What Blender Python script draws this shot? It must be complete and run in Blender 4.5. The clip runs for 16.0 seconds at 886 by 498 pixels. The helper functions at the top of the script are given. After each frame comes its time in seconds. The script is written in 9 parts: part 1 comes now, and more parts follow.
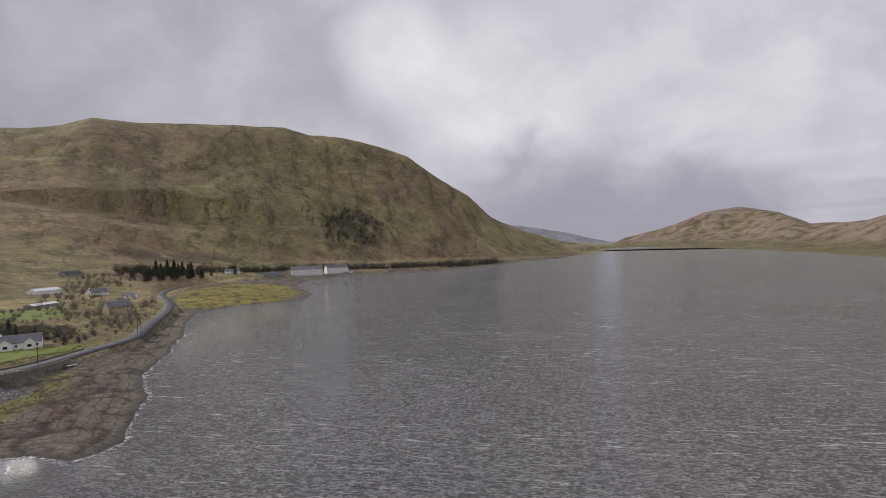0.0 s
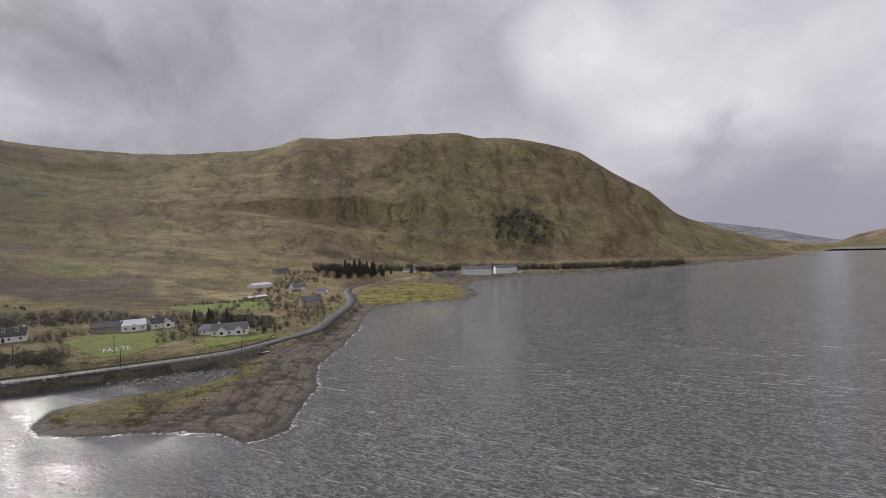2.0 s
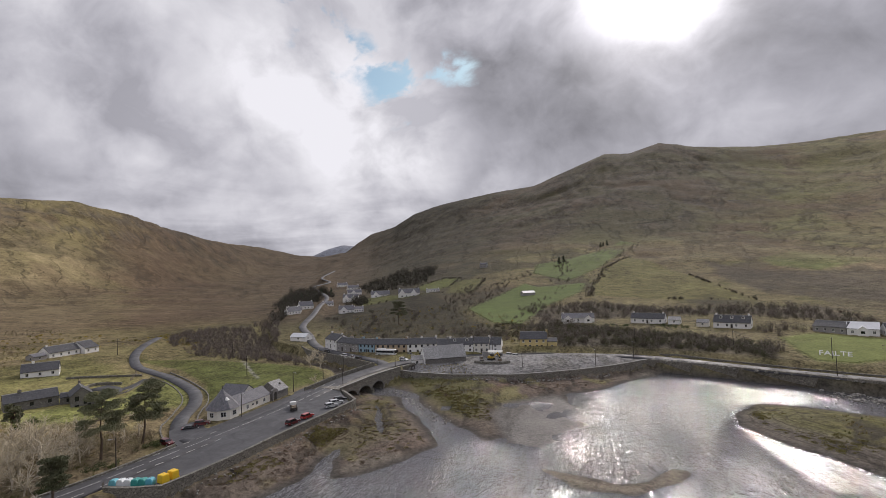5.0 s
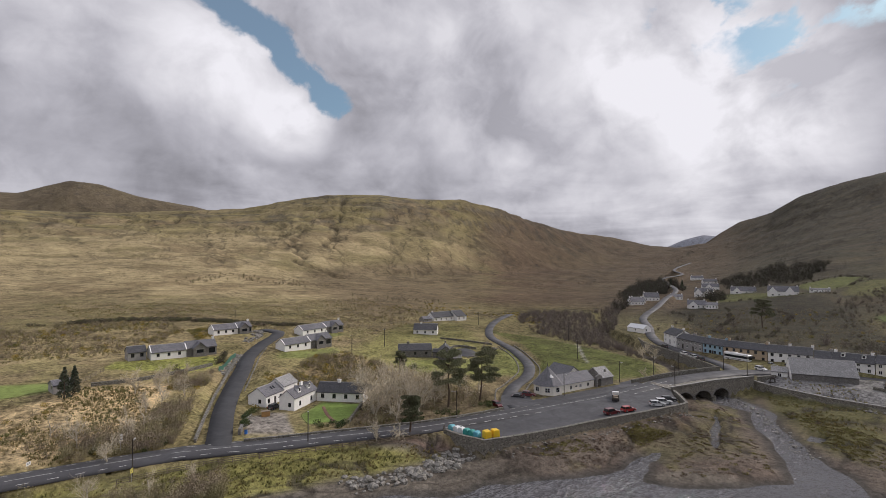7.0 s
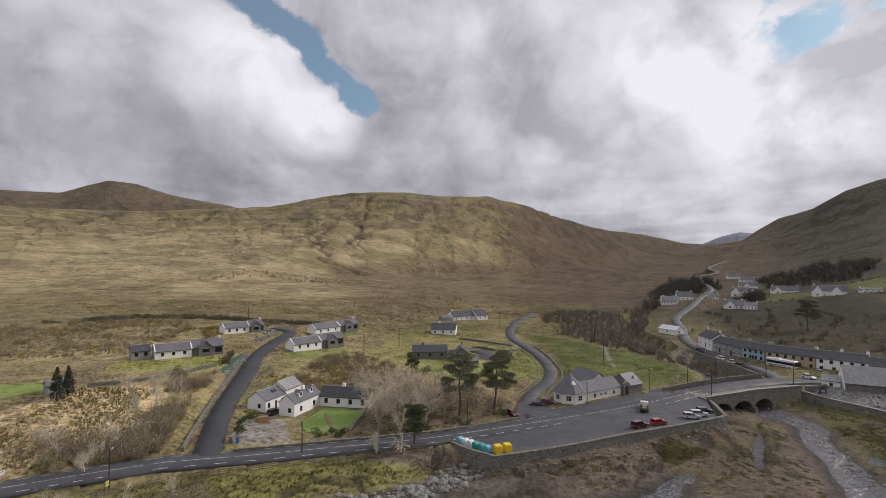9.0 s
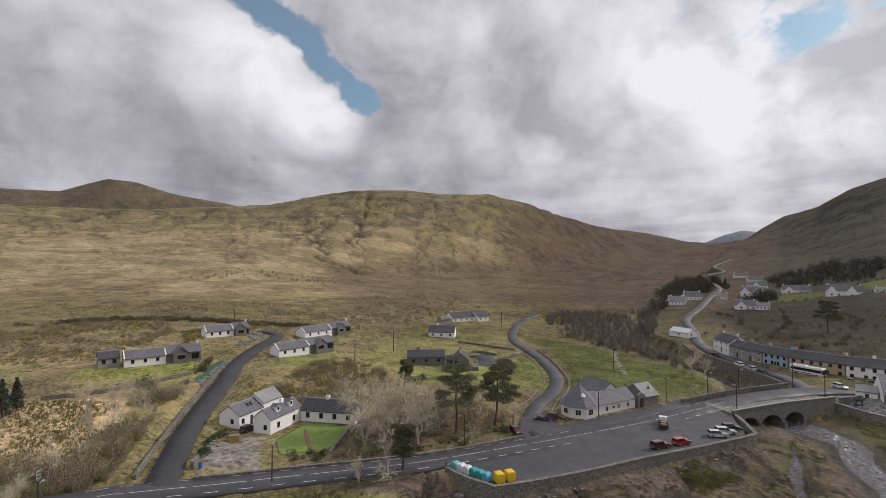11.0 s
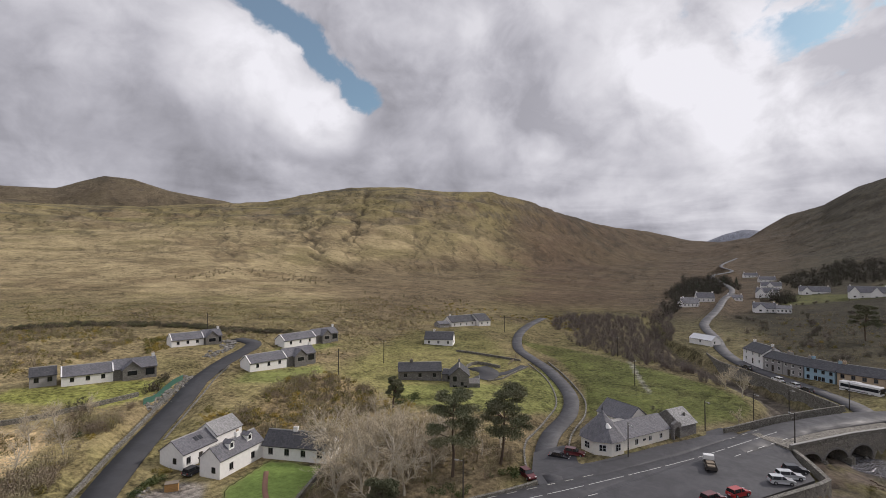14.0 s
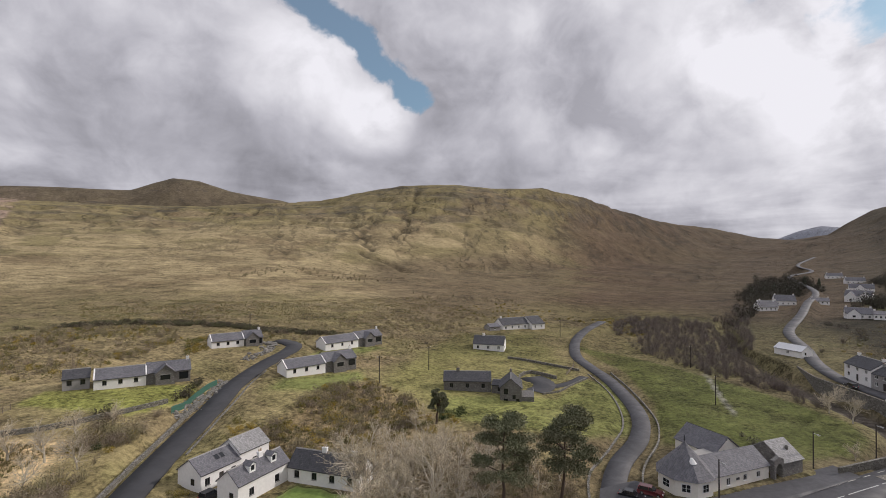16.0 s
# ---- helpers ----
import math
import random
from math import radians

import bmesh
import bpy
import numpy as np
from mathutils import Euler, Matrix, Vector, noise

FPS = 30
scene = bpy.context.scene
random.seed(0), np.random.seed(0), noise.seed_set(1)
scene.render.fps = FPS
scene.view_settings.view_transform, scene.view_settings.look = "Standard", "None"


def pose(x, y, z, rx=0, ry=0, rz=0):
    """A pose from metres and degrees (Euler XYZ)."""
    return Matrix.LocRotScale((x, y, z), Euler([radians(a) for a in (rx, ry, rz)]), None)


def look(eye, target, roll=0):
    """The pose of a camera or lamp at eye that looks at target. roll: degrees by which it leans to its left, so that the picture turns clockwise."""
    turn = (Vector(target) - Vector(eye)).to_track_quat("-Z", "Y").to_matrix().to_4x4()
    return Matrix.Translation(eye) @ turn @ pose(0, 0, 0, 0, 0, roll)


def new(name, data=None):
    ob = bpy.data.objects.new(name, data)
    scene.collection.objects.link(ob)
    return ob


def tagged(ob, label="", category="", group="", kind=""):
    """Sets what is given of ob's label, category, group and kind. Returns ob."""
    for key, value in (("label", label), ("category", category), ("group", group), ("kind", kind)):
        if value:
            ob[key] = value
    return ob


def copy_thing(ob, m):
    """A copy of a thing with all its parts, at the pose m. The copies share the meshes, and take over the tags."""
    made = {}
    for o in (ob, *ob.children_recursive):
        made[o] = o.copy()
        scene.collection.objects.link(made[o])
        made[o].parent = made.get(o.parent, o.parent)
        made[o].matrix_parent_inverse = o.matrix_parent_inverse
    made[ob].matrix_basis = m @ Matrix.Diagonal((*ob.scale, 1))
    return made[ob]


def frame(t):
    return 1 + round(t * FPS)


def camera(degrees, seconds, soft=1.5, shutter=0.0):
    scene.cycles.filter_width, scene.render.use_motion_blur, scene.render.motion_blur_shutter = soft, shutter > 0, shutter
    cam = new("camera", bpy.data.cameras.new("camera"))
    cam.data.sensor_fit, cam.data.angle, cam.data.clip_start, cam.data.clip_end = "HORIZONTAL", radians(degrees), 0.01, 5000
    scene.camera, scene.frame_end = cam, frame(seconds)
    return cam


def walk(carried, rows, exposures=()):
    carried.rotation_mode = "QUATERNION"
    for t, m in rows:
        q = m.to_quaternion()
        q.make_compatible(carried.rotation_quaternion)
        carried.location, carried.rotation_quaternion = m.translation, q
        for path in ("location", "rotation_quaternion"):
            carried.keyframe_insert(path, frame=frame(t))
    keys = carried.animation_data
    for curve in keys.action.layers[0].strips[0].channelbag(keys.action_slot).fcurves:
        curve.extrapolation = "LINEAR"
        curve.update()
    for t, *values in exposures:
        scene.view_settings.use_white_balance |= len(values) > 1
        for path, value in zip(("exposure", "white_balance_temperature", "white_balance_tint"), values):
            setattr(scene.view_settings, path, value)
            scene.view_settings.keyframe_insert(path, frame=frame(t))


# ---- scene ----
cam = camera(83.6, 16.0, 0.8)
PATH = [
    (0, (2.292, -3.626, 46.167), (2.278, -1.626, 46.142), -1.7),
    (0.5, (3.628, -0.591, 46.158), (3.354, 1.39, 46.142), -1.8),
    (1, (4.871, 2.455, 46.148), (4.491, 4.419, 46.135), -1.8),
    (1.5, (5.869, 5.503, 46.146), (5.465, 7.462, 46.134), -1.8),
    (2, (6.488, 8.57, 46.141), (5.799, 10.447, 46.138), -2.0),
    (2.5, (6.642, 11.747, 46.137), (5.43, 13.337, 46.15), -2.3),
    (3, (6.209, 14.953, 46.132), (4.627, 16.176, 46.162), -2.4),
    (3.5, (5.237, 18.056, 46.107), (3.43, 18.913, 46.149), -2.3),
    (4, (3.916, 21.06, 46.018), (2.011, 21.664, 46.071), -2.3),
    (4.5, (2.374, 23.81, 45.937), (0.4, 24.129, 45.999), -2.3),
    (5, (0.793, 25.987, 45.859), (-1.2, 25.839, 45.933), -2.1),
    (5.2, (0.069, 26.655, 45.804), (-1.896, 26.293, 45.885), -2.0),
    (7.3, (-8.468, 31.671, 43.712), (-9.895, 30.271, 43.771), 0.0),
    (7.5, (-9.447, 31.669, 43.661), (-10.872, 30.267, 43.72), 0.0),
    (8, (-12.209, 30.669, 43.592), (-13.595, 29.229, 43.65), 0.0),
    (8.5, (-15.083, 29.147, 43.596), (-16.459, 27.697, 43.651), 0.0),
    (9, (-17.924, 27.259, 43.602), (-19.296, 25.805, 43.655), 0.0),
    (11.5, (-31.456, 15.632, 43.578), (-32.824, 14.173, 43.625), 0.0),
    (12, (-34.223, 12.994, 43.602), (-35.591, 11.536, 43.648), 0.0),
    (12.5, (-36.924, 10.297, 43.646), (-38.293, 8.839, 43.691), 0.0),
    (13, (-39.774, 7.621, 43.785), (-41.141, 6.163, 43.829), 0.0),
    (13.5, (-42.534, 4.92, 43.943), (-43.901, 3.461, 43.986), 0.0),
    (14, (-45.116, 2.382, 44.117), (-46.483, 0.923, 44.158), 0.1),
    (14.5, (-47.616, -0.001, 44.266), (-48.982, -1.461, 44.306), 0.1),
    (15, (-50.142, -2.429, 44.353), (-51.509, -3.888, 44.391), 0.1),
    (15.5, (-52.656, -5.004, 44.371), (-54.011, -6.474, 44.408), 0.1),
    (16, (-55.121, -7.54, 44.367), (-56.33, -9.133, 44.4), 0.2),
]
walk(cam, [(t, look(eye, target, roll)) for t, eye, target, roll in PATH], [(0, 0.10, 6300, 16), (16, 0.10, 6300, 16)])

# ---- light ----
SUN_AZ, SUN_EL = -69.0, 29.0          # degrees, clockwise from +y, and above the horizon


def aim(az, el):
    a, e = radians(az), radians(el)
    return Vector((math.sin(a) * math.cos(e), math.cos(a) * math.cos(e), math.sin(e)))


sun_data = bpy.data.lights.new("sun", "SUN")
sun_data.energy, sun_data.angle, sun_data.color = 2.1, radians(2.0), (1.0, 0.93, 0.82)
sun = new("sun", sun_data)
sun.matrix_world = look((0, 0, 300), Vector((0, 0, 300)) - aim(SUN_AZ, SUN_EL))

world = bpy.data.worlds.new("sky")
scene.world = world
world.use_nodes = True


class Nodes:
    """Short hand for a node tree."""

    def __init__(self, tree):
        self.t = tree
        tree.nodes.clear()

    def n(self, kind, **sets):
        node = self.t.nodes.new(kind)
        for key, value in sets.items():
            if key in INPUTS:
                node.inputs[INPUTS[key]].default_value = value
            else:
                setattr(node, key, value)
        return node

    def put(self, socket, value):
        if hasattr(value, "is_output"):
            self.t.links.new(value, socket)
        else:
            socket.default_value = value

    def math(self, op, a, b=0.0, c=0.0, clamp=False):
        node = self.t.nodes.new("ShaderNodeMath")
        node.operation, node.use_clamp = op, clamp
        for i, v in enumerate((a, b, c)):
            self.put(node.inputs[i], v)
        return node.outputs[0]

    def vec(self, op, a, b=(0, 0, 0), scale=None):
        node = self.t.nodes.new("ShaderNodeVectorMath")
        node.operation = op
        self.put(node.inputs[0], a)
        self.put(node.inputs[1], b)
        if scale is not None:
            self.put(node.inputs[3], scale)
        return node.outputs["Value"] if op in ("DOT_PRODUCT", "LENGTH", "DISTANCE") else node.outputs[0]

    def noise(self, vector, scale, detail=4.0, rough=0.55, distortion=0.0):
        node = self.t.nodes.new("ShaderNodeTexNoise")
        self.put(node.inputs["Vector"], vector)
        for key, v in (("Scale", scale), ("Detail", detail), ("Roughness", rough), ("Distortion", distortion)):
            self.put(node.inputs[key], v)
        return node.outputs["Fac"]

    def span(self, v, a, b, lo=0.0, hi=1.0, smooth=True):
        node = self.t.nodes.new("ShaderNodeMapRange")
        node.interpolation_type = "SMOOTHSTEP" if smooth else "LINEAR"
        for i, x in enumerate((v, a, b, lo, hi)):
            self.put(node.inputs[i], x)
        return node.outputs[0]

    def mix(self, f, a, b, kind="MIX"):
        node = self.t.nodes.new("ShaderNodeMix")
        node.data_type, node.blend_type = "RGBA", kind
        self.put(node.inputs[0], f)
        for i, v in ((6, a), (7, b)):
            self.put(node.inputs[i], v if hasattr(v, "is_output") or len(v) == 4 else (*v, 1))
        return node.outputs[2]

    def ramp(self, f, *stops):
        node = self.t.nodes.new("ShaderNodeValToRGB")
        self.put(node.inputs[0], f)
        e = node.color_ramp.elements
        while len(e) < len(stops):
            e.new(0.5)
        for el, (p, c) in zip(e, stops):
            el.position, el.color = p, (*c, 1)
        return node.outputs[0]


INPUTS = {}


def build_sky(tree):
    k = Nodes(tree)
    d = k.n("ShaderNodeTexCoord").outputs["Generated"]
    sep = k.n("ShaderNodeSeparateXYZ")
    k.put(sep.inputs[0], d)
    z = sep.outputs[2]
    to_sun = aim(SUN_AZ, SUN_EL)
    # heaped cloud: a folded field of puffs, and the same a little nearer the sun, for lit and shaded flanks
    fold = k.n("ShaderNodeTexNoise")
    k.put(fold.inputs["Vector"], k.vec("MULTIPLY", d, (1, 1, 1.25)))
    for key, v in (("Scale", 3.4), ("Detail", 3.0), ("Roughness", 0.5)):
        fold.inputs[key].default_value = v
    bent = k.vec("ADD", k.vec("MULTIPLY", d, (1, 1, 1.2)), k.vec("SCALE", k.vec("SUBTRACT", fold.outputs["Color"], (0.5, 0.5, 0.5)), scale=0.16))
    puff = k.noise(k.vec("ADD", bent, (3, 1, 5)), 4.6, 8, 0.54)
    sunward = k.noise(k.vec("ADD", bent, tuple(Vector((3, 1, 5)) + 0.06 * to_sun + Vector((0, 0, 0.04)))), 4.6, 8, 0.54)
    curl = k.noise(k.vec("ADD", bent, (1.7, 4.2, 2.6)), 10.0, 7, 0.6)
    # rows of cloud that close up towards the horizon
    inv = k.math("DIVIDE", 1.0, k.math("ADD", k.math("MAXIMUM", z, 0.0), 0.085))
    rows = k.noise(k.vec("ADD", k.vec("MULTIPLY", k.vec("SCALE", d, scale=inv), (1, 1, 0)), (7.3, 2.1, 0)), 1.05, 7, 0.55, 0.5)

    def near(az, el, size, flatten=1.0):
        """1 at that place of the sky, 0 a size (in radians) away."""
        off = k.vec("MULTIPLY", k.vec("SUBTRACT", d, tuple(aim(az, el))), (1, 1, flatten))
        wob = k.math("MULTIPLY_ADD", k.math("SUBTRACT", puff, 0.5), 1.5 * size, k.vec("LENGTH", off))
        return k.span(wob, 1.15 * size, 0.3 * size)

    def strip(a, b, size):
        """1 round a line from place a to place b, with a ragged edge."""
        p, q = aim(*a), aim(*b)
        run = q - p
        off = k.vec("SUBTRACT", d, tuple(p))
        t = k.math("DIVIDE", k.vec("DOT_PRODUCT", off, tuple(run)), run.length_squared, clamp=True)
        away = k.vec("DISTANCE", off, k.vec("SCALE", tuple(run), scale=t))
        away = k.math("ADD", away, k.math("MULTIPLY_ADD", k.math("SUBTRACT", curl, 0.5), 0.09, k.math("MULTIPLY", k.math("SUBTRACT", puff, 0.5), 0.16)))
        return k.span(away, size * 1.3, size * 0.45)

    def join(*terms):
        out = terms[0]
        for x in terms[1:]:
            out = k.math("MAXIMUM", out, x)
        return out

    # broad tones of the cloud: place, size, flatness, tone, weight
    tone = 0.50
    for az, el, size, flat, value, weight in (
            (-78, 17, 0.42, 1.0, 0.30, 0.9), (-47, 18, 0.40, 1.0, 0.36, 0.85), (-33, 13, 0.30, 1.2, 0.40, 0.7), (-14, 19, 0.20, 1.2, 0.42, 0.8), (-30, 24, 0.3, 1.0, 0.50, 0.7),
            (-60, 9, 0.24, 1.5, 0.42, 0.7), (-5, 21, 0.13, 1.0, 0.80, 0.8), (7, 16, 0.22, 1.0, 0.76, 0.85), (30, 16, 0.36, 1.1, 0.66, 0.8), (-14, 11, 0.14, 1.3, 0.60, 0.6),
            (-168, 9, 0.30, 1.5, 0.36, 0.9), (-150, 11, 0.24, 1.4, 0.42, 0.8), (-138, 11, 0.22, 1.4, 0.40, 0.8), (-171, 20, 0.20, 1.3, 0.54, 0.8), (-158, 20, 0.17, 1.2, 0.72, 0.9), (-151, 16, 0.10, 1.2, 0.90, 0.8),
            (-140, 24, 0.2, 1.2, 0.50, 0.8), (-128, 23, 0.28, 1.2, 0.56, 0.8), (-122, 13, 0.20, 1.5, 0.62, 0.6), (-112, 20, 0.20, 1.1, 0.86, 0.8), (-102, 15, 0.22, 1.1, 0.88, 0.85), (-104, 7, 0.20, 2.0, 0.60, 0.7)):
        tone = k.math("ADD", tone, k.math("MULTIPLY", k.math("SUBTRACT", value, tone), k.math("MULTIPLY", near(az, el, size, flat), weight)))
    # softer cloud over the fjord, harder heaps inland
    soft = k.span(k.vec("DOT_PRODUCT", d, tuple(aim(0, 5))), 0.35, 0.9)
    crisp = k.math("SUBTRACT", 1.0, k.math("MULTIPLY", soft, 0.62))
    body = k.math("MULTIPLY", k.math("SUBTRACT", puff, 0.5), 0.75)
    flank = k.math("MULTIPLY", k.math("SUBTRACT", puff, sunward), 1.35)
    bands = k.math("MULTIPLY", k.math("MULTIPLY", k.math("SUBTRACT", rows, 0.5), 0.9), k.span(z, 0.26, 0.10))
    grain = k.math("MULTIPLY", k.math("SUBTRACT", curl, 0.5), 0.22)
    swing = k.math("MULTIPLY", k.math("ADD", k.math("ADD", body, flank), k.math("ADD", bands, grain)), crisp)
    light = k.math("MULTIPLY", tone, k.math("MINIMUM", k.math("MAXIMUM", k.math("ADD", 1.0, swing), 0.66), 1.34))
    light = k.math("MINIMUM", k.math("MULTIPLY", light, 0.92), 0.80)
    grey = k.vec("SCALE", k.mix(k.span(light, 0.3, 0.75), (0.985, 0.985, 1.04), (1.0, 1.0, 1.0)), scale=light)
    # rain down the fjord
    grey = k.mix(k.math("MULTIPLY", near(18, 1, 0.44, 2.4), 0.9), grey, (0.315, 0.305, 0.350))
    # the gaps of blue, torn into wisps near the sun
    wisp = k.noise(k.vec("ADD", bent, (8.2, 3.3, 1.4)), 7.5, 7, 0.58)
    clear = k.n("ShaderNodeTexSky", sky_type="NISHITA", sun_disc=False, sun_elevation=radians(SUN_EL), sun_rotation=radians(SUN_AZ))
    blue = k.mix(0.22, k.vec("SCALE", k.vec("MULTIPLY", clear.outputs[0], (0.80, 1.05, 1.0)), scale=0.092), (0.42, 0.45, 0.48))
    gap = join(strip((-163, 28.5), (-153.5, 24.0), 0.023), strip((-153.5, 24.0), (-146.6, 18.4), 0.019), strip((-184, 24.8), (-168, 26.6), 0.026), k.math("MULTIPLY", join(strip((-117, 28.5), (-106, 26.5), 0.030), strip((-108, 26), (-98, 20), 0.045), strip((-103, 24), (-92, 22), 0.04)), k.span(wisp, 0.48, 0.58)),
               near(-140, 50, 0.2), near(100, 40, 0.25), near(60, 60, 0.2))
    col = k.mix(gap, grey, blue)
    # brightness round the veiled sun
    toward = k.math("MAXIMUM", k.vec("DOT_PRODUCT", d, tuple(to_sun)), 0.0)
    glow = k.math("ADD", k.math("MULTIPLY", k.math("POWER", toward, 420), 5.0), k.math("ADD", k.math("MULTIPLY", k.math("POWER", toward, 110), 0.8), k.math("MULTIPLY", k.math("POWER", toward, 22), 0.07)))
    glow = k.math("MULTIPLY", glow, k.span(puff, 0.35, 0.65, 0.7, 1.25))
    col = k.mix(1.0, col, k.vec("MULTIPLY", (1.0, 0.98, 0.95), k.vec("SCALE", (1, 1, 1), scale=glow)), "ADD")
    # an overcast sky is brightest overhead
    col = k.vec("SCALE", col, scale=k.span(z, 0.45, 0.95, 1.0, 1.8))
    bg = k.n("ShaderNodeBackground")
    k.put(bg.inputs[0], col)
    bg.inputs[1].default_value = 1.0
    out = k.n("ShaderNodeOutputWorld")
    tree.links.new(bg.outputs[0], out.inputs[0])


build_sky(world.node_tree)

# ---- the lie of the land ----
# the skyline: bearing (clockwise from +y) and height in degrees, seen from the head of the fjord
SKYLINE = ((-185, 4.6), (-180, 4.75), (-174, 4.7), (-167, 4.9), (-158.7, 5.5), (-154.7, 5.8), (-151, 6.7), (-146, 7.7), (-140, 7.85),
           (-135.6, 7.4), (-130.4, 7.4), (-126.3, 6.4), (-122.5, 4.9), (-118, 3.5), (-114, 2.85), (-110, 1.85), (-107.5, 1.6), (-105, 2.0),
           (-103.8, 2.9), (-102, 4.0), (-99.2, 4.8), (-97, 6.1), (-93.4, 7.1), (-88, 8.0), (-83, 8.6), (-80, 9.7))
SKYLINE_NORTH = ((-75.2, 11.4), (-72.6, 11.2), (-69.7, 11.9), (-65.8, 11.0), (-61, 10.3), (-56.7, 10.1), (-51.6, 10.1), (-47.3, 10.3), (-40.4, 11.0),
                 (-38, 11.5), (-35.5, 12.5), (-32, 12.4), (-29, 12.7), (-24, 12.9), (-18, 13.0), (-15, 12.2), (-11.8, 12.1), (-8, 11.3), (-4.2, 10.0),
                 (-1, 7.8), (2.8, 5.3), (5.3, 2.8), (8.5, 1.2), (13.5, -0.3), (18, -1.1))
# bearing; distance and height of the valley floor, of the hill's foot; distance of the ridge
SLOPES = ((-185, 150, 11, 380, 24, 1500), (-160, 160, 11.5, 400, 25, 1400), (-146, 190, 11, 550, 26, 1300), (-130, 300, 8.5, 750, 28, 1250),
          (-118, 300, 6, 1100, 29, 1700), (-108, 330, 6, 1800, 42, 2900), (-101, 330, 8, 1000, 55, 2300), (-90, 320, 9, 800, 62, 1900),
          (-75, 310, 9, 800, 70, 1700), (-55, 300, 9, 900, 80, 2200), (-42, 330, 8, 850, 52, 1860), (-33, 430, 8, 830, 38, 1790),
          (-24, 680, 7, 930, 22, 1750), (-14, 850, 6, 1020, 12, 1700), (0, 960, 5, 1150, 9, 1650), (10, 1150, 4, 1350, 7, 1800), (18, 1500, 3, 1900, 4, 2100))
# the edge of the water, from the far headland round the spit and the river to the beach behind
SHORE = ((638, 1955), (301, 1246), (130, 1024), (41, 871), (-17, 814), (-78, 768), (-150, 774), (-192, 690), (-183, 591), (-130, 480), (-128, 425),
         (-165, 403), (-180, 381), (-182, 354), (-175, 335), (-150, 283), (-131, 234), (-121, 201), (-114, 179), (-97, 155), (-84, 133), (-77, 118),
         (-77, 110), (-81, 106), (-92, 109), (-105, 105), (-125, 100), (-140, 94), (-151, 96), (-160, 110), (-155, 125), (-141, 145), (-143, 163),
         (-152, 166), (-170, 150), (-187, 128), (-196, 114), (-207, 100), (-196, 82))
SHORE_SOUTH = ((-184, 67), (-179, 53), (-166, 41), (-150, 36), (-138, 33), (-134, 24), (-145, 18), (-160, 7), (-180, -3), (-190, -12), (-192, -18), (-186, -17), (-174, -7), (-156, 3),
               (-142, 10), (-129, 14), (-118, 7), (-111, -2), (-109, -9), (-120, -10.5), (-128, -10), (-125, -13), (-112, -14.5), (-99, -20), (-88, -26), (-79, -33), (-70, -43), (-48, -57), (-20, -66), (40, -80), (160, -130), (420, -260), (900, -330),
               (3000, -900), (3000, -4800), (-4800, -4800), (-4800, 4800), (1100, 4800), (900, 2600))
# made ground: behind the quay, the sea walls and the roads
QUAY = ((-94, -38), (-98, -36.5), (-110, -31.5), (-125, -26.5), (-141, -20.5), (-156.5, -15.5), (-166, -21.5), (-169.6, -23), (-174, -32), (-182, -36), (-196, -35), (-206, -37), (-216, -47), (-230, -62), (-246, -80),
        (-254, -74), (-247, -64), (-236, -50.4), (-223, -36.4), (-209.5, -23.4), (-194, -19.6), (-190.4, -13.4), (-201, -8.4), (-203, -8.4), (-199.5, -3), (-197, 5), (-194, 14), (-193, 28), (-192, 37), (-195.5, 53), (-202.5, 74),
        (-213.5, 94), (-195, 119), (-168, 152), (-151, 175), (-148, 204), (-147, 233), (-158, 261), (-182, 321), (-197, 359), (-214, 385))
QUAY_NORTH = ((-240, 425), (-262, 470), (-282, 537), (-285, 600), (-262, 690), (-215, 800), (-100, 800), (-20, 850), (90, 1040), (280, 1290), (600, 1990), (900, 2650), (1050, 4800),
              (-4800, 4800), (-4800, -4800), (3000, -4800), (3000, -960), (900, -350), (420, -275), (160, -142), (40, -94), (-34, -79), (-47, -73.5), (-59, -68), (-72, -61.5), (-91.5, -52))
RIVER = ((-150, 8), (-168, 0), (-187, -14), (-192, -23), (-200, -27), (-208, -28), (-220, -39), (-233, -53), (-246, -68), (-280, -100), (-340, -130), (-460, -170), (-800, -290), (-1500, -500))


# roads: half width, then a line of (x, y, height)
MAIN_ROAD = ((3.6,), (140, -160, 9), (40, -103, 6.5), (-36, -82, 5.3), (-47.5, -78, 5.1), (-59, -72, 4.9), (-70.5, -66.5, 4.7), (-82, -60.5, 4.6), (-94, -55, 4.45), (-113, -48.5, 4.25),
             (-128, -43.5, 4.15), (-149, -36.5, 4.3), (-166, -31.5, 4.8), (-180, -27, 5.4), (-196, -20, 5.7), (-208, -14, 5.5), (-221, -4, 5.0), (-229, 10, 4.6), (-231, 40, 4.4), (-226, 78, 4.3),
             (-217, 99, 4.25), (-185, 136, 4.2), (-163, 166, 4.2), (-155, 184, 4.2), (-153, 210, 4.3), (-153, 238, 4.4), (-167, 272, 4.5))
MAIN_ROAD_NORTH = ((3.6,), (-167, 272, 4.5), (-190, 330, 4.6), (-212, 375, 4.7), (-235, 412, 4.8), (-262, 452, 4.8), (-285, 495, 4.9), (-298, 540, 5), (-303, 592, 5), (-290, 690, 5.3), (-262, 800, 5.6),
                   (-190, 870, 6), (-60, 880, 6), (40, 950, 6))
